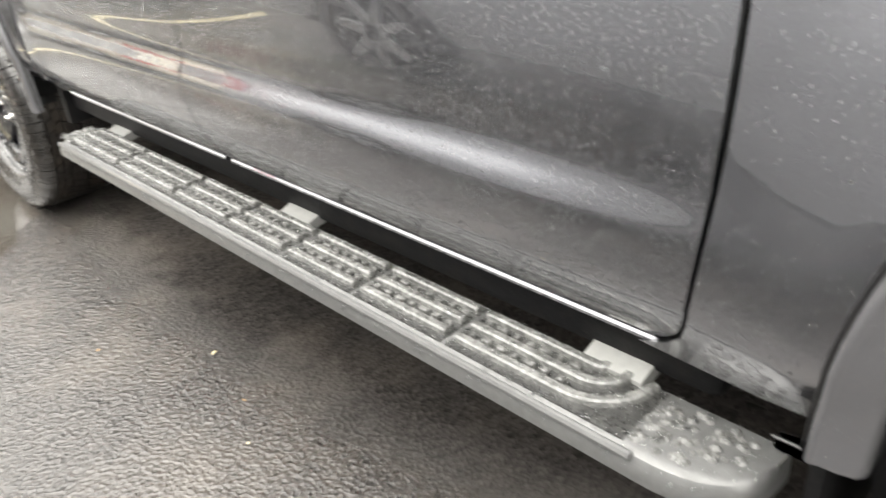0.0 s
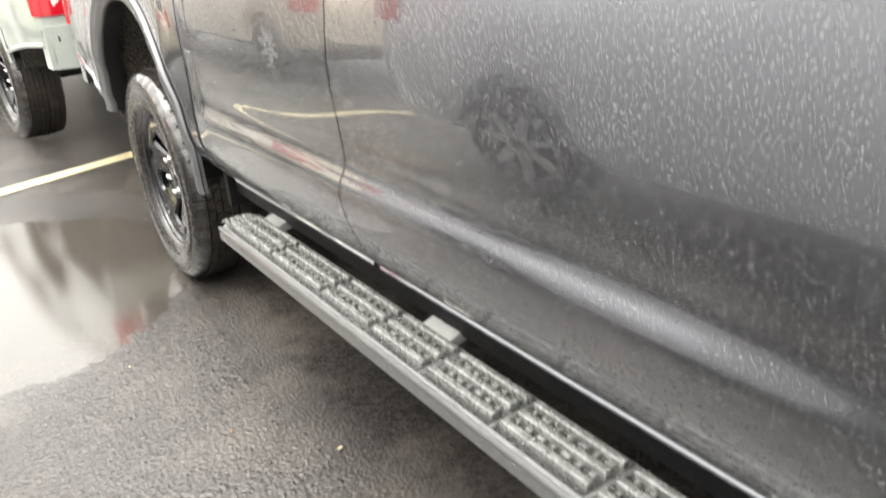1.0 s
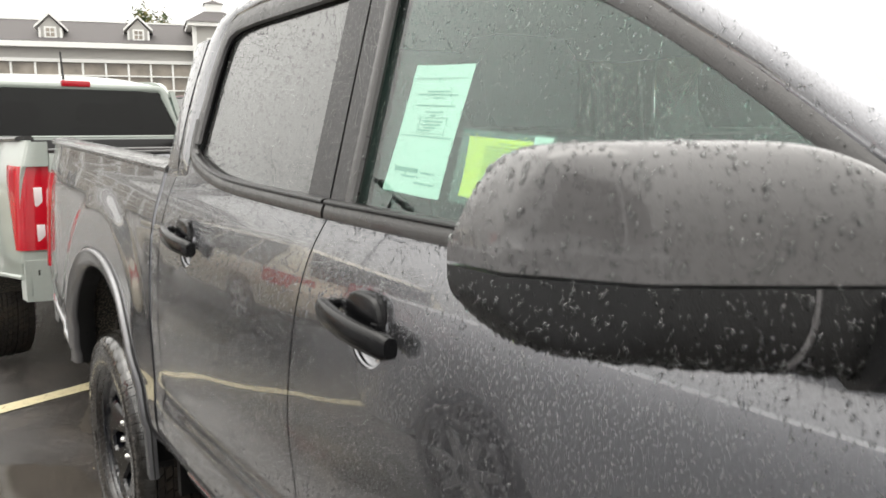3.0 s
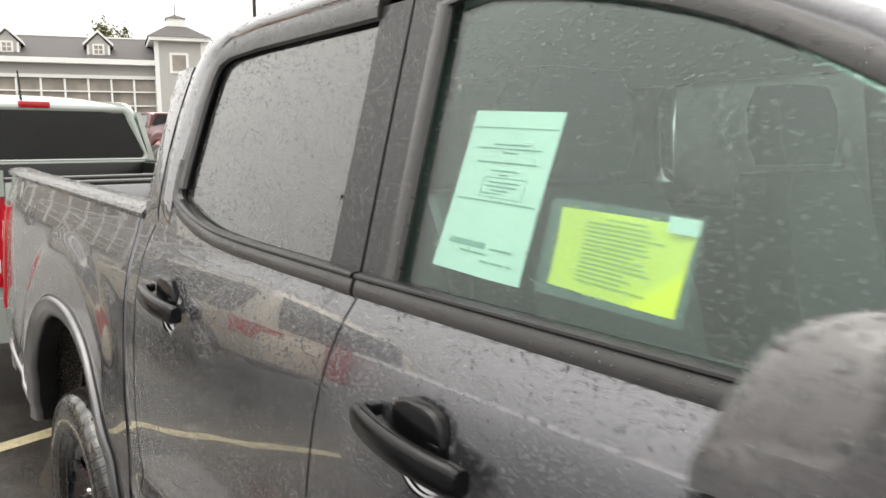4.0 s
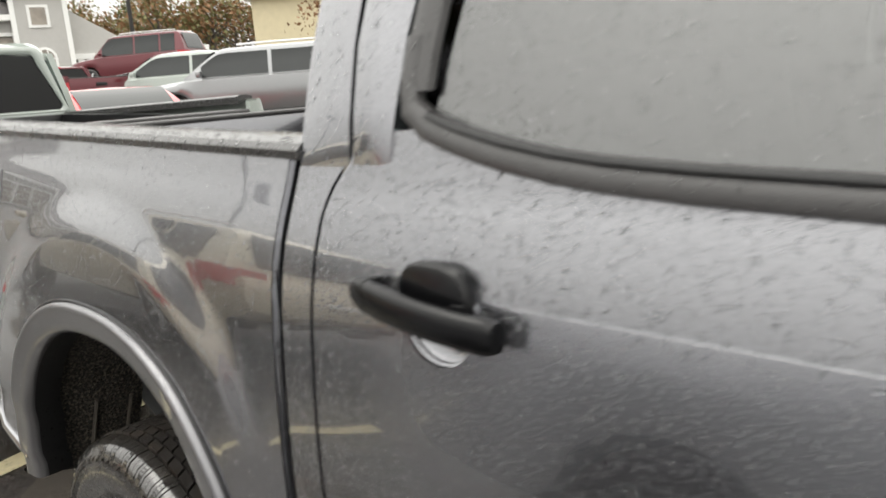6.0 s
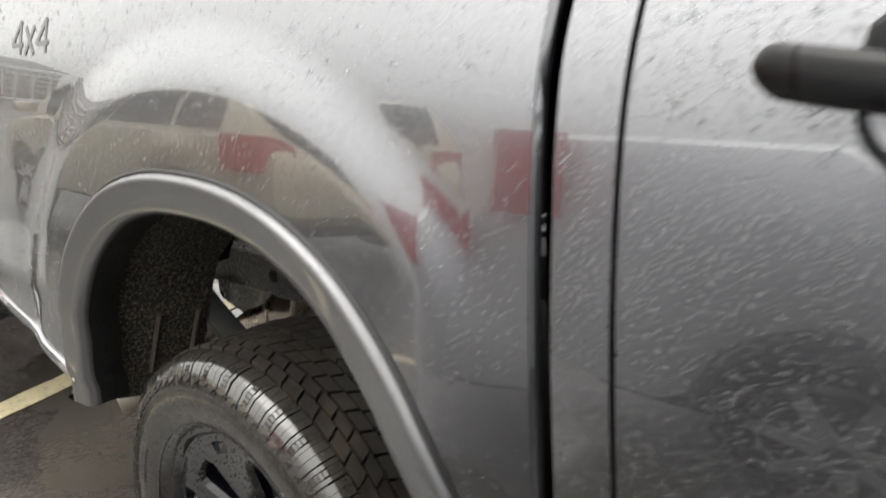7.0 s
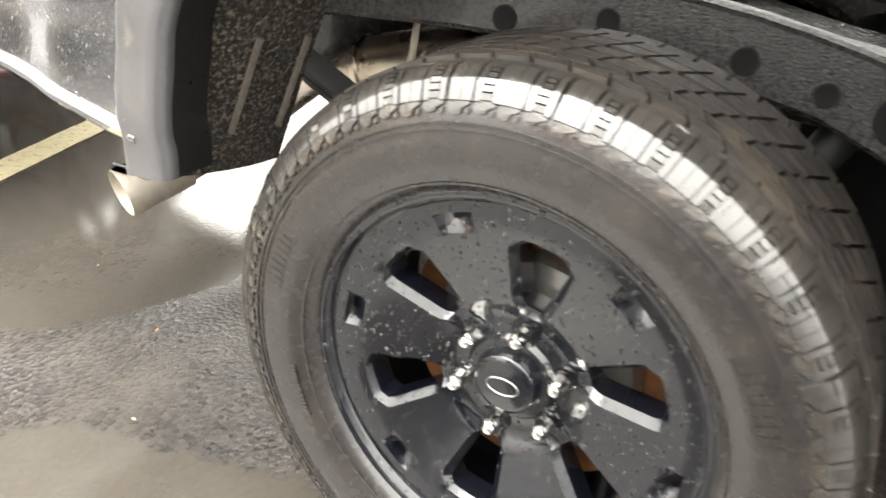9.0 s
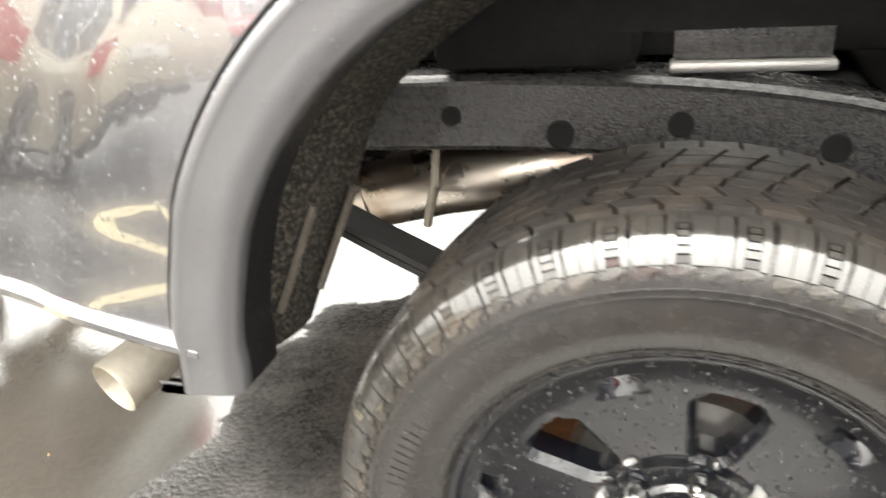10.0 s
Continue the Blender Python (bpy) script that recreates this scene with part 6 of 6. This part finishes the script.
# beyond the bed
build_car(SILVER_PAINT, "silver-grey estate car with chrome window trim", 4.8, 1.88, 1.52, 0.98, True, spot(33.7, 16.0), 226)
build_car(WHITE_PAINT, "white saloon car parked up the bank", 4.6, 1.8, 1.46, 0.93, False, spot(28.6, 20.0), 222)
build_car(DARK_RED_PAINT, "dark red estate car up the bank", 4.8, 1.9, 1.78, 1.05, True, spot(25.5, 32.0), 215)
build_car(RED_PAINT, "bright red small car beyond the truck", 4.2, 1.76, 1.46, 0.93, False, spot(21.2, 12.8, 0.04, (2.11, -1.39)), 172)
far = copy_thing(truck, pose(-17.7, 5.96, ground_z(-17.7, 5.96), 0, 0, 186))
tagged(far, "dark red pickup truck parked beyond the row", group="pickup trucks")
for ob in far.children_recursive:
    if ob.type == "MESH":
        for slot in ob.material_slots:
            if slot.material in (GREY_PAINT, FLARE):
                slot.link = "OBJECT"
                slot.material = DARK_RED_PAINT


# ---- the dealership building ----
def build_showroom():
    d, eye = 65.0, Vector((2.11, -1.39, 0))
    a = radians(14.5)
    base = eye + Vector((-d * math.cos(a), d * math.sin(a), 0))
    z0 = ground_z(base.x, base.y) - 0.8
    house = thing("showroom_building", "grey sided showroom with white trim, dark roof and square tower", "building", at=(base.x, base.y, 0.18), turn=90 - 14.5)

    def slab(name, x0, x1, y0, y1, za, zb, mat, parent=house, label="", bevel=0.0):
        return part(name, box(x0, x1, y0, y1, za, zb, bevel), mat, parent, label, smooth=False)

    slab("wall", -45, 3.9, 0.0, 16, 7.05, 8.3, SIDING, label="grey siding band")
    slab("wall", -45, 3.9, 1.5, 16, z0, 7.05, INSIDE_WALL, label="showroom interior wall")
    slab("fascia", -45.3, 3.95, -0.64, 0.1, 8.03, 8.42, WHITE_TRIM, label="white eaves fascia")
    slab("fascia", -45.1, 3.95, -0.12, 0.02, 7.0, 7.25, WHITE_TRIM, label="white fascia over the glass")
    win = slab("shop_window", -45, 3.9, 0.25, 0.30, z0, 7.0, SHOP_GLASS, label="tall shop window")
    for k in range(31):
        x = 3.85 - 1.6 * k
        slab("mullion", x - 0.07, x + 0.07, -0.05, 0.35, z0, 7.0, WHITE_TRIM, win)
    for z in (4.0, 5.0, 6.05):
        slab("transom", -45, 3.9, -0.04, 0.34, z - 0.05, z + 0.05, WHITE_TRIM, win)
    # siding boards
    for k in range(6):
        slab("siding_board", -45, 3.9, -0.03, 0.0, 7.27 + 0.14 * k, 7.39 + 0.14 * k, SIDING)
    rows = [[(x, -0.55, 8.47), (x, 5.5, 10.72), (x, 11.6, 8.47)] for x in (-45.5, -30, -15, 0, 5.0)]
    part("roof", sheet(rows, (0, 0, -0.05)), SHINGLE, house, "dark shingle roof", smooth=False)
    slab("ridge_cap", -45.5, 5.0, 5.35, 5.65, 10.70, 10.82, WHITE_TRIM)
    for cx in (-18.2, -12.2, -6.2, -0.1, ):
        dormer = slab("dormer", cx - 0.80, cx + 0.80, 0.4, 4.0, 8.5, 9.55, SIDING, label="small gabled dormer")
        bm = bmesh.new()
        prof = [(cx - 1.05, 9.45), (cx, 10.45), (cx + 1.05, 9.45), (cx + 1.05, 9.62), (cx, 10.65), (cx - 1.05, 9.62)]
        add_grid(bm, [[(x, 0.15, z) for x, z in prof], [(x, 5.0, z) for x, z in prof]], close_v=True)
        bm.faces.new([v for v in bm.verts if abs(v.co.y - 0.15) < 1e-4])
        part("dormer_roof", bm, WHITE_TRIM, dormer, smooth=False)
        gable = bmesh.new()
        gable.faces.new([gable.verts.new(p) for p in ((cx - 0.80, 0.39, 9.5), (cx + 0.80, 0.39, 9.5), (cx, 0.39, 10.35))])
        gable.faces.new([gable.verts.new(p) for p in ((cx + 0.80, 0.9, 9.5), (cx - 0.80, 0.9, 9.5), (cx, 0.9, 10.35))])
        part("dormer_gable", gable, SIDING, dormer, smooth=False)
        for dx in (-0.72, 0.72):
            slab("dormer_trim", cx + dx - 0.08, cx + dx + 0.08, 0.33, 0.40, 8.5, 9.5, WHITE_TRIM, dormer)
        slab("dormer_frame", cx - 0.42, cx + 0.42, 0.30, 0.42, 8.75, 9.6, WHITE_TRIM, dormer)
        slab("dormer_pane", cx - 0.28, cx + 0.28, 0.28, 0.36, 8.88, 9.47, SHOP_GLASS, dormer)
        slab("glazing_bar", cx - 0.03, cx + 0.03, 0.26, 0.30, 8.88, 9.47, WHITE_TRIM, dormer)
        slab("glazing_bar", cx - 0.28, cx + 0.28, 0.26, 0.30, 9.15, 9.21, WHITE_TRIM, dormer)
    # tower
    tower = slab("tower", 3.95, 7.35, -0.9, 4.0, z0, 9.95, SIDING, label="square grey tower with white corner boards")
    for x in (3.95, 7.35):
        slab("corner_board", x - 0.16, x + 0.16, -0.98, -0.70, z0, 9.9, WHITE_TRIM, tower)
    slab("tower_fascia", 3.45, 7.85, -1.4, 4.5, 9.85, 10.2, WHITE_TRIM, tower)
    rows = [[(3.35, -1.5, 10.15), (7.95, -1.5, 10.15), (7.95, 4.6, 10.15), (3.35, 4.6, 10.15)], [(4.85, 0.6, 11.2), (6.35, 0.6, 11.2), (6.35, 2.4, 11.2), (4.85, 2.4, 11.2)]]
    part("tower_roof", loft(rows), SHINGLE, tower, smooth=False)
    cup = slab("cupola", 4.95, 6.25, 0.75, 2.25, 11.1, 11.85, WHITE_TRIM, tower, "white cupola")
    rows = [[(4.85, 0.65, 11.85), (6.35, 0.65, 11.85), (6.35, 2.35, 11.85), (4.85, 2.35, 11.85)], [(5.55, 1.45, 12.2), (5.65, 1.45, 12.2), (5.65, 1.55, 12.2), (5.55, 1.55, 12.2)]]
    part("cupola_roof", loft(rows), SHINGLE, cup, smooth=False)
    part("weather_vane", tube([(5.6, 1.5, 12.1), (5.6, 1.5, 13.0)], 0.03, 6), POLE, cup)
    slab("tower_window_frame", 4.85, 6.25, -0.98, -0.85, 7.45, 9.0, WHITE_TRIM, tower)
    slab("tower_window_pane", 5.05, 6.05, -1.0, -0.90, 7.63, 8.82, SHOP_GLASS, tower)
    bm = bmesh.new()
    outline = [(4.75, 4.2)] + [(5.55 + 0.80 * math.cos(t), 5.3 + 0.80 * math.sin(t)) for t in linspace(math.pi, 0, 13)] + [(6.35, 4.2)]
    add_grid(bm, [[(x, -0.98, z) for x, z in outline], [(x, -0.84, z) for x, z in outline]], close_v=True)
    bm.faces.new([v for v in bm.verts if abs(v.co.y + 0.98) < 1e-5])
    part("arched_frame", bm, WHITE_TRIM, tower, smooth=False)
    bm = bmesh.new()
    outline = [(4.93, 4.35)] + [(5.55 + 0.62 * math.cos(t), 5.3 + 0.62 * math.sin(t)) for t in linspace(math.pi, 0, 13)] + [(6.17, 4.35)]
    add_grid(bm, [[(x, -1.01, z) for x, z in outline], [(x, -0.95, z) for x, z in outline]], close_v=True)
    bm.faces.new([v for v in bm.verts if abs(v.co.y + 1.01) < 1e-5])
    part("arched_pane", bm, SHOP_GLASS, tower, smooth=False)
    for x in (5.35, 5.75):
        slab("glazing_bar", x - 0.04, x + 0.04, -1.05, -1.0, 4.35, 5.9, WHITE_TRIM, tower)
    slab("glazing_bar", 4.93, 6.17, -1.05, -1.0, 5.26, 5.34, WHITE_TRIM, tower)
    # lower wing with a sloping gable and a drive-through
    bm = bmesh.new()
    prof = [(7.35, 5.55), (7.35, 8.9), (12.2, 5.9), (12.2, 5.55)]
    add_grid(bm, [[(x, 0.2, z) for x, z in prof], [(x, 9.0, z) for x, z in prof]], close_v=True)
    bm.faces.new([v for v in bm.verts if v.co.y < 0.3])
    wing = part("wing_gable", bm, SIDING, house, "grey gable of the side wing", smooth=False)
    slab("wing_fascia", 7.35, 16.5, 0.0, 0.3, 5.2, 5.6, WHITE_TRIM, wing)
    slab("canopy_roof", 11.8, 17.5, 0.1, 9.0, 5.5, 5.9, WHITE_TRIM, wing)
    # Dark brown slab stands in for the shade inside the drive-through.
    slab("drive_through_back", 7.4, 16.5, 4.0, 4.3, z0, 5.5, INSIDE_DARK, wing)
    for x in (8.0, 9.6, 12.6, 16.0):
        slab("canopy_column", x - 0.22, x + 0.22, 0.05, 0.45, z0, 5.3, WHITE_TRIM, wing, "white canopy column")
    return house


INSIDE_DARK = material("drive_through_shade_brown", (0.12, 0.10, 0.08), 0.8, 0, 0.3, 2)
build_showroom()

annex = thing("low_building", "low beige building with a flat white roof", "building", at=spot(40.0, 52.0, -0.68), turn=132)
part("wall", box(-9, 9, -4, 4, -0.5, 4.6), BEIGE_WALL, annex, smooth=False)
part("roof", box(-9.4, 9.4, -4.4, 4.4, 4.6, 5.0), WHITE_TRIM, annex, smooth=False)
for x in (-6, -3, 0, 3, 6):
    part("window", box(x - 0.7, x + 0.7, -4.06, -3.98, 1.6, 3.2), SHOP_GLASS, annex, smooth=False)


# ---- trees ----
def build_tree(at, tall, spread, mats, seed):
    """A tapered trunk, limbs and a loose crown of many small leaf clumps."""
    r = random.Random(seed)
    tree = thing("tree", "autumn tree with thinning leaves", "tree", at=at, group="trees beyond the car park")
    part("trunk", tube([(0, 0, -0.3), (0.1 * r.uniform(-1, 1), 0, tall * 0.3), (0.25 * r.uniform(-1, 1), 0.2, tall * 0.62), (0, 0.1, tall * 0.9)], [tall * 0.03, tall * 0.024, tall * 0.014, tall * 0.004], 8), BARK, tree)
    limbs = []
    for k in range(9):
        a, h = r.uniform(0, 2 * math.pi), tall * r.uniform(0.3, 0.7)
        reach = spread * r.uniform(0.5, 0.95)
        tip = Vector((math.cos(a) * reach, math.sin(a) * reach, h + tall * r.uniform(0.1, 0.28)))
        limbs.append(tip)
        part("limb", tube([(0, 0, h), tip * 0.5 + Vector((0, 0, h * 0.5)), tip], [tall * 0.012, tall * 0.008, tall * 0.003], 5), BARK, tree)
    limbs += [Vector((r.uniform(-0.3, 0.3) * spread, r.uniform(-0.3, 0.3) * spread, tall * r.uniform(0.7, 1.0))) for _ in range(5)]
    for tone in range(2):
        verts, faces = [], []
        for tip in limbs:
            for _ in range(75):
                c = tip + Vector((r.gauss(0, 0.22 * spread), r.gauss(0, 0.22 * spread), r.gauss(0, 0.10 * tall)))
                u = Vector((r.gauss(0, 1), r.gauss(0, 1), r.gauss(0, 1))).normalized()
                v = u.cross(Vector((r.gauss(0, 1), r.gauss(0, 1), r.gauss(0, 1)))).normalized()
                q = tall * r.uniform(0.012, 0.030)
                i = len(verts)
                verts += [c - u * q, c + v * q * 0.6, c + u * q, c - v * q * 0.6]
                faces.append((i, i + 1, i + 2, i + 3))
        me = bpy.data.meshes.new("crown")
        me.from_pydata([tuple(p) for p in verts], [], faces)
        me.materials.append(mats[tone])
        ob = new("crown", me)
        ob.parent = tree
        tagged(ob, "loose leaves", kind="stuff")
    return tree


r = random.Random(8)
for k in range(26):
    az = 19.5 + 1.35 * k + r.uniform(-0.5, 0.5)
    d = r.uniform(86, 110)
    p = spot(az, d, -0.68)
    build_tree(p, r.uniform(9, 12.5) * (0.86 if az < 25 else 0.85), r.uniform(3.0, 4.4), r.choice([(LEAF_A, LEAF_C), (LEAF_B, LEAF_A), (LEAF_A, LEAF_B)]), 40 + k)
for az, d, tall in ((14.9, 92, 10.3), (16.2, 95, 10.2)):
    p = spot(az, d, -0.68)
    build_tree(p, tall, 1.7, (LEAF_A, LEAF_C), int(az * 10))
p = spot(40.0, 30.0)
build_tree(p, 4.2, 2.2, (LEAF_B, LEAF_B), 77)


# ---- lamp posts ----
def build_post(at, tall, heads, turn=0):
    post = thing("car_park_lamp", "tall dark lamp post with flat twin heads", "lamp post", at=at, turn=turn, group="car park lamps")
    part("shaft", tube([(0, 0, -0.2), (0, 0, tall * 0.5), (0, 0, tall)], [0.11, 0.09, 0.07], 12), POLE, post)
    part("base", lathe_flat(0, 0, 0.35, 0.35, 0.7), POLE, post)
    if heads:
        part("arm", tube([(-0.9, 0, tall), (0.9, 0, tall)], 0.045, 8), POLE, post)
        for s in (-1, 1):
            part("lamp_head", box(s * 0.65, s * 1.55, -0.28, 0.28, tall - 0.06, tall + 0.10, 0.05), POLE, post)
    return post


build_post((-24.0, -15.6, ground_z(-24, -15.6)), 6.6, True, 60)
build_post(spot(24.7, 42.0, 0, (2.11, -1.39)), 12.0, False)


# ---- wind-blown scraps on the asphalt ----
def leaf_scrap(at, size, turn, mat):
    bm = bmesh.new()
    outline = [(0, -1), (0.35, -0.5), (0.5, 0.1), (0.25, 0.6), (0, 1), (-0.3, 0.55), (-0.45, 0), (-0.3, -0.6)]
    add_grid(bm, [[(x * size, y * size, 0.004 + 0.25 * size * abs(x)) for x, y in outline], [(x * size * 0.4, y * size * 0.5, 0.006 + 0.1 * size * abs(x)) for x, y in outline]], close_v=True)
    bm.faces.new([v for v in bm.verts][8:])
    ob = part("fallen_leaf", bm, mat)
    ob.matrix_basis = pose(at[0], at[1], ground_z(*at) + 0.002, 0, 0, turn)
    return tagged(ob, "small pale fallen leaf on wet asphalt", "leaf", "fallen leaves")


LEAF_DRY = material("pale_dry_leaf", (0.55, 0.48, 0.30), 0.6, 0, 0.3, 60)
LEAF_TAN = material("tan_wet_leaf", (0.30, 0.17, 0.06), 0.5, 0, 0.3, 60)
for x, y, size, turn, mat in ((1.99, -1.17, 0.014, 70, LEAF_DRY), (1.40, -0.93, 0.010, 20, LEAF_DRY), (2.16, -1.05, 0.006, 130, LEAF_TAN), (1.75, -1.05, 0.005, 10, LEAF_DRY), (2.02, -1.03, 0.005, 80, LEAF_DRY),
                              (1.15, -1.12, 0.006, 40, LEAF_TAN), (1.62, -0.98, 0.005, 100, LEAF_TAN), (0.62, -1.25, 0.006, 55, LEAF_DRY), (-0.95, -0.62, 0.007, 15, LEAF_TAN), (-0.75, -0.85, 0.006, 95, LEAF_DRY), (-1.30, -0.50, 0.006, 30, LEAF_TAN)):
    leaf_scrap((x, y), size, turn, mat)


# ---- rain drops standing on the truck's right side ----
def rain(name, label, targets, count, small, large, seed, tall=0.85, test=None, up=False):
    """Many separate small domes of water on the outward faces of the given meshes."""
    r = np.random.default_rng(seed)
    tri, nor, area = [], [], []
    for ob in targets:
        me = ob.data
        me.calc_loop_triangles()
        for t in me.loop_triangles:
            c = [me.vertices[i].co for i in t.vertices]
            n = t.normal
            if (n.z < 0.5 if up else n.y > -0.15) or (test and not test((c[0] + c[1] + c[2]) / 3, n)):
                continue
            tri.append([tuple(p) for p in c])
            nor.append(tuple(n))
            area.append(t.area)
    tri, nor, area = np.array(tri), np.array(nor), np.array(area)
    pick = r.choice(len(tri), size=count, p=area / area.sum())
    u, v = r.random(count), r.random(count)
    flip = u + v > 1
    u[flip], v[flip] = 1 - u[flip], 1 - v[flip]
    a, b, c = tri[pick][:, 0], tri[pick][:, 1], tri[pick][:, 2]
    at = a + u[:, None] * (b - a) + v[:, None] * (c - a)
    n = nor[pick]
    t1 = np.cross(n, np.array([0.3, 0.2, 0.93]))
    t1 /= np.linalg.norm(t1, axis=1)[:, None]
    t2 = np.cross(n, t1)
    size = small + (large - small) * r.random(count) ** 2.6
    verts, faces = [], []
    for i in range(count):
        s = size[i]
        k = len(verts)
        stretch = 1.2 + 1.3 * r.random() ** 2
        for rr, h in ((1.0, -0.05), (0.80, 0.62)):
            for j in range(6):
                ang = math.pi * j / 3
                verts.append(tuple(at[i] + s * rr * (math.cos(ang) * t1[i] + stretch * math.sin(ang) * t2[i]) + n[i] * s * tall * h))
        verts.append(tuple(at[i] + n[i] * s * tall))
        for j in range(6):
            faces.append((k + j, k + (j + 1) % 6, k + 6 + (j + 1) % 6, k + 6 + j))
            faces.append((k + 6 + j, k + 6 + (j + 1) % 6, k + 12))
    me = bpy.data.meshes.new(name)
    me.from_pydata(verts, [], faces)
    me.materials.append(WATER)
    me.polygons.foreach_set("use_smooth", [True] * len(me.polygons))
    me.update()
    ob = new(name, me)
    return tagged(ob, label, "rain drops", kind="stuff")


mine = {}
for ob in truck.children_recursive:
    if ob.type == "MESH":
        mine.setdefault(ob.name.split(".")[0], []).append(ob)


def right(names):
    return [ob for n in names for ob in mine[n] if min(v.co.y for v in ob.data.vertices) < -0.5 and max(v.co.y for v in ob.data.vertices) < 0]


rain("rain_drops", "clear rain drops beaded on grey door paint", right(["front_door", "rear_door", "cab_corner"]), 58000, 0.0005, 0.0014, 1)
rain("rain_drops", "clear rain drops beaded on the bedside", right(["bed_side", "wheel_arch_flare", "front_fender"]), 23000, 0.0005, 0.0014, 2)
rain("rain_drops", "large rain drops along the door shoulders", right(["front_door", "rear_door"]), 2600, 0.0009, 0.0025, 3, 0.5, test=lambda c, n: c.z > 1.18)
rain("rain_drops", "clear rain drops on the black mirror housing", right(["mirror_cap", "mirror_base"]), 1000, 0.0008, 0.0024, 4)
rain("rain_drops", "rain drops hanging under the mirror housing", right(["mirror_base"]), 220, 0.0015, 0.0032, 7, 1.0, test=lambda c, n: c.z < 1.305)
rain("rain_drops", "clear rain drops on the window glass", right(["door_glass"]), 9000, 0.0006, 0.0017, 5, 0.8)
rain("rain_drops", "clear rain drops on the pillar covers", right(["pillar_cover"]), 2600, 0.0007, 0.0018, 8, 0.3)
rain("rain_drops", "clear rain drops on trim and pillars", right(["belt_moulding", "window_channel", "cab_side_frame", "rear_pillar", "bed_rail_cap"]), 3600, 0.0006, 0.0022, 6)
rain("rain_drops", "clear rain drops on the black wheel rims", right(["rim_face"]), 7500, 0.0006, 0.0021, 9)
rain("rain_drops", "rain water beaded on the running board", right(["tread_rib", "tread_pad", "running_board", "end_pad"]), 4200, 0.0008, 0.0038, 10, 0.6, up=True)
rain("rain_drops", "rain drops on the black bed rail caps", right(["bed_rail_cap"]), 300, 0.0008, 0.0026, 11, 0.7, up=True)
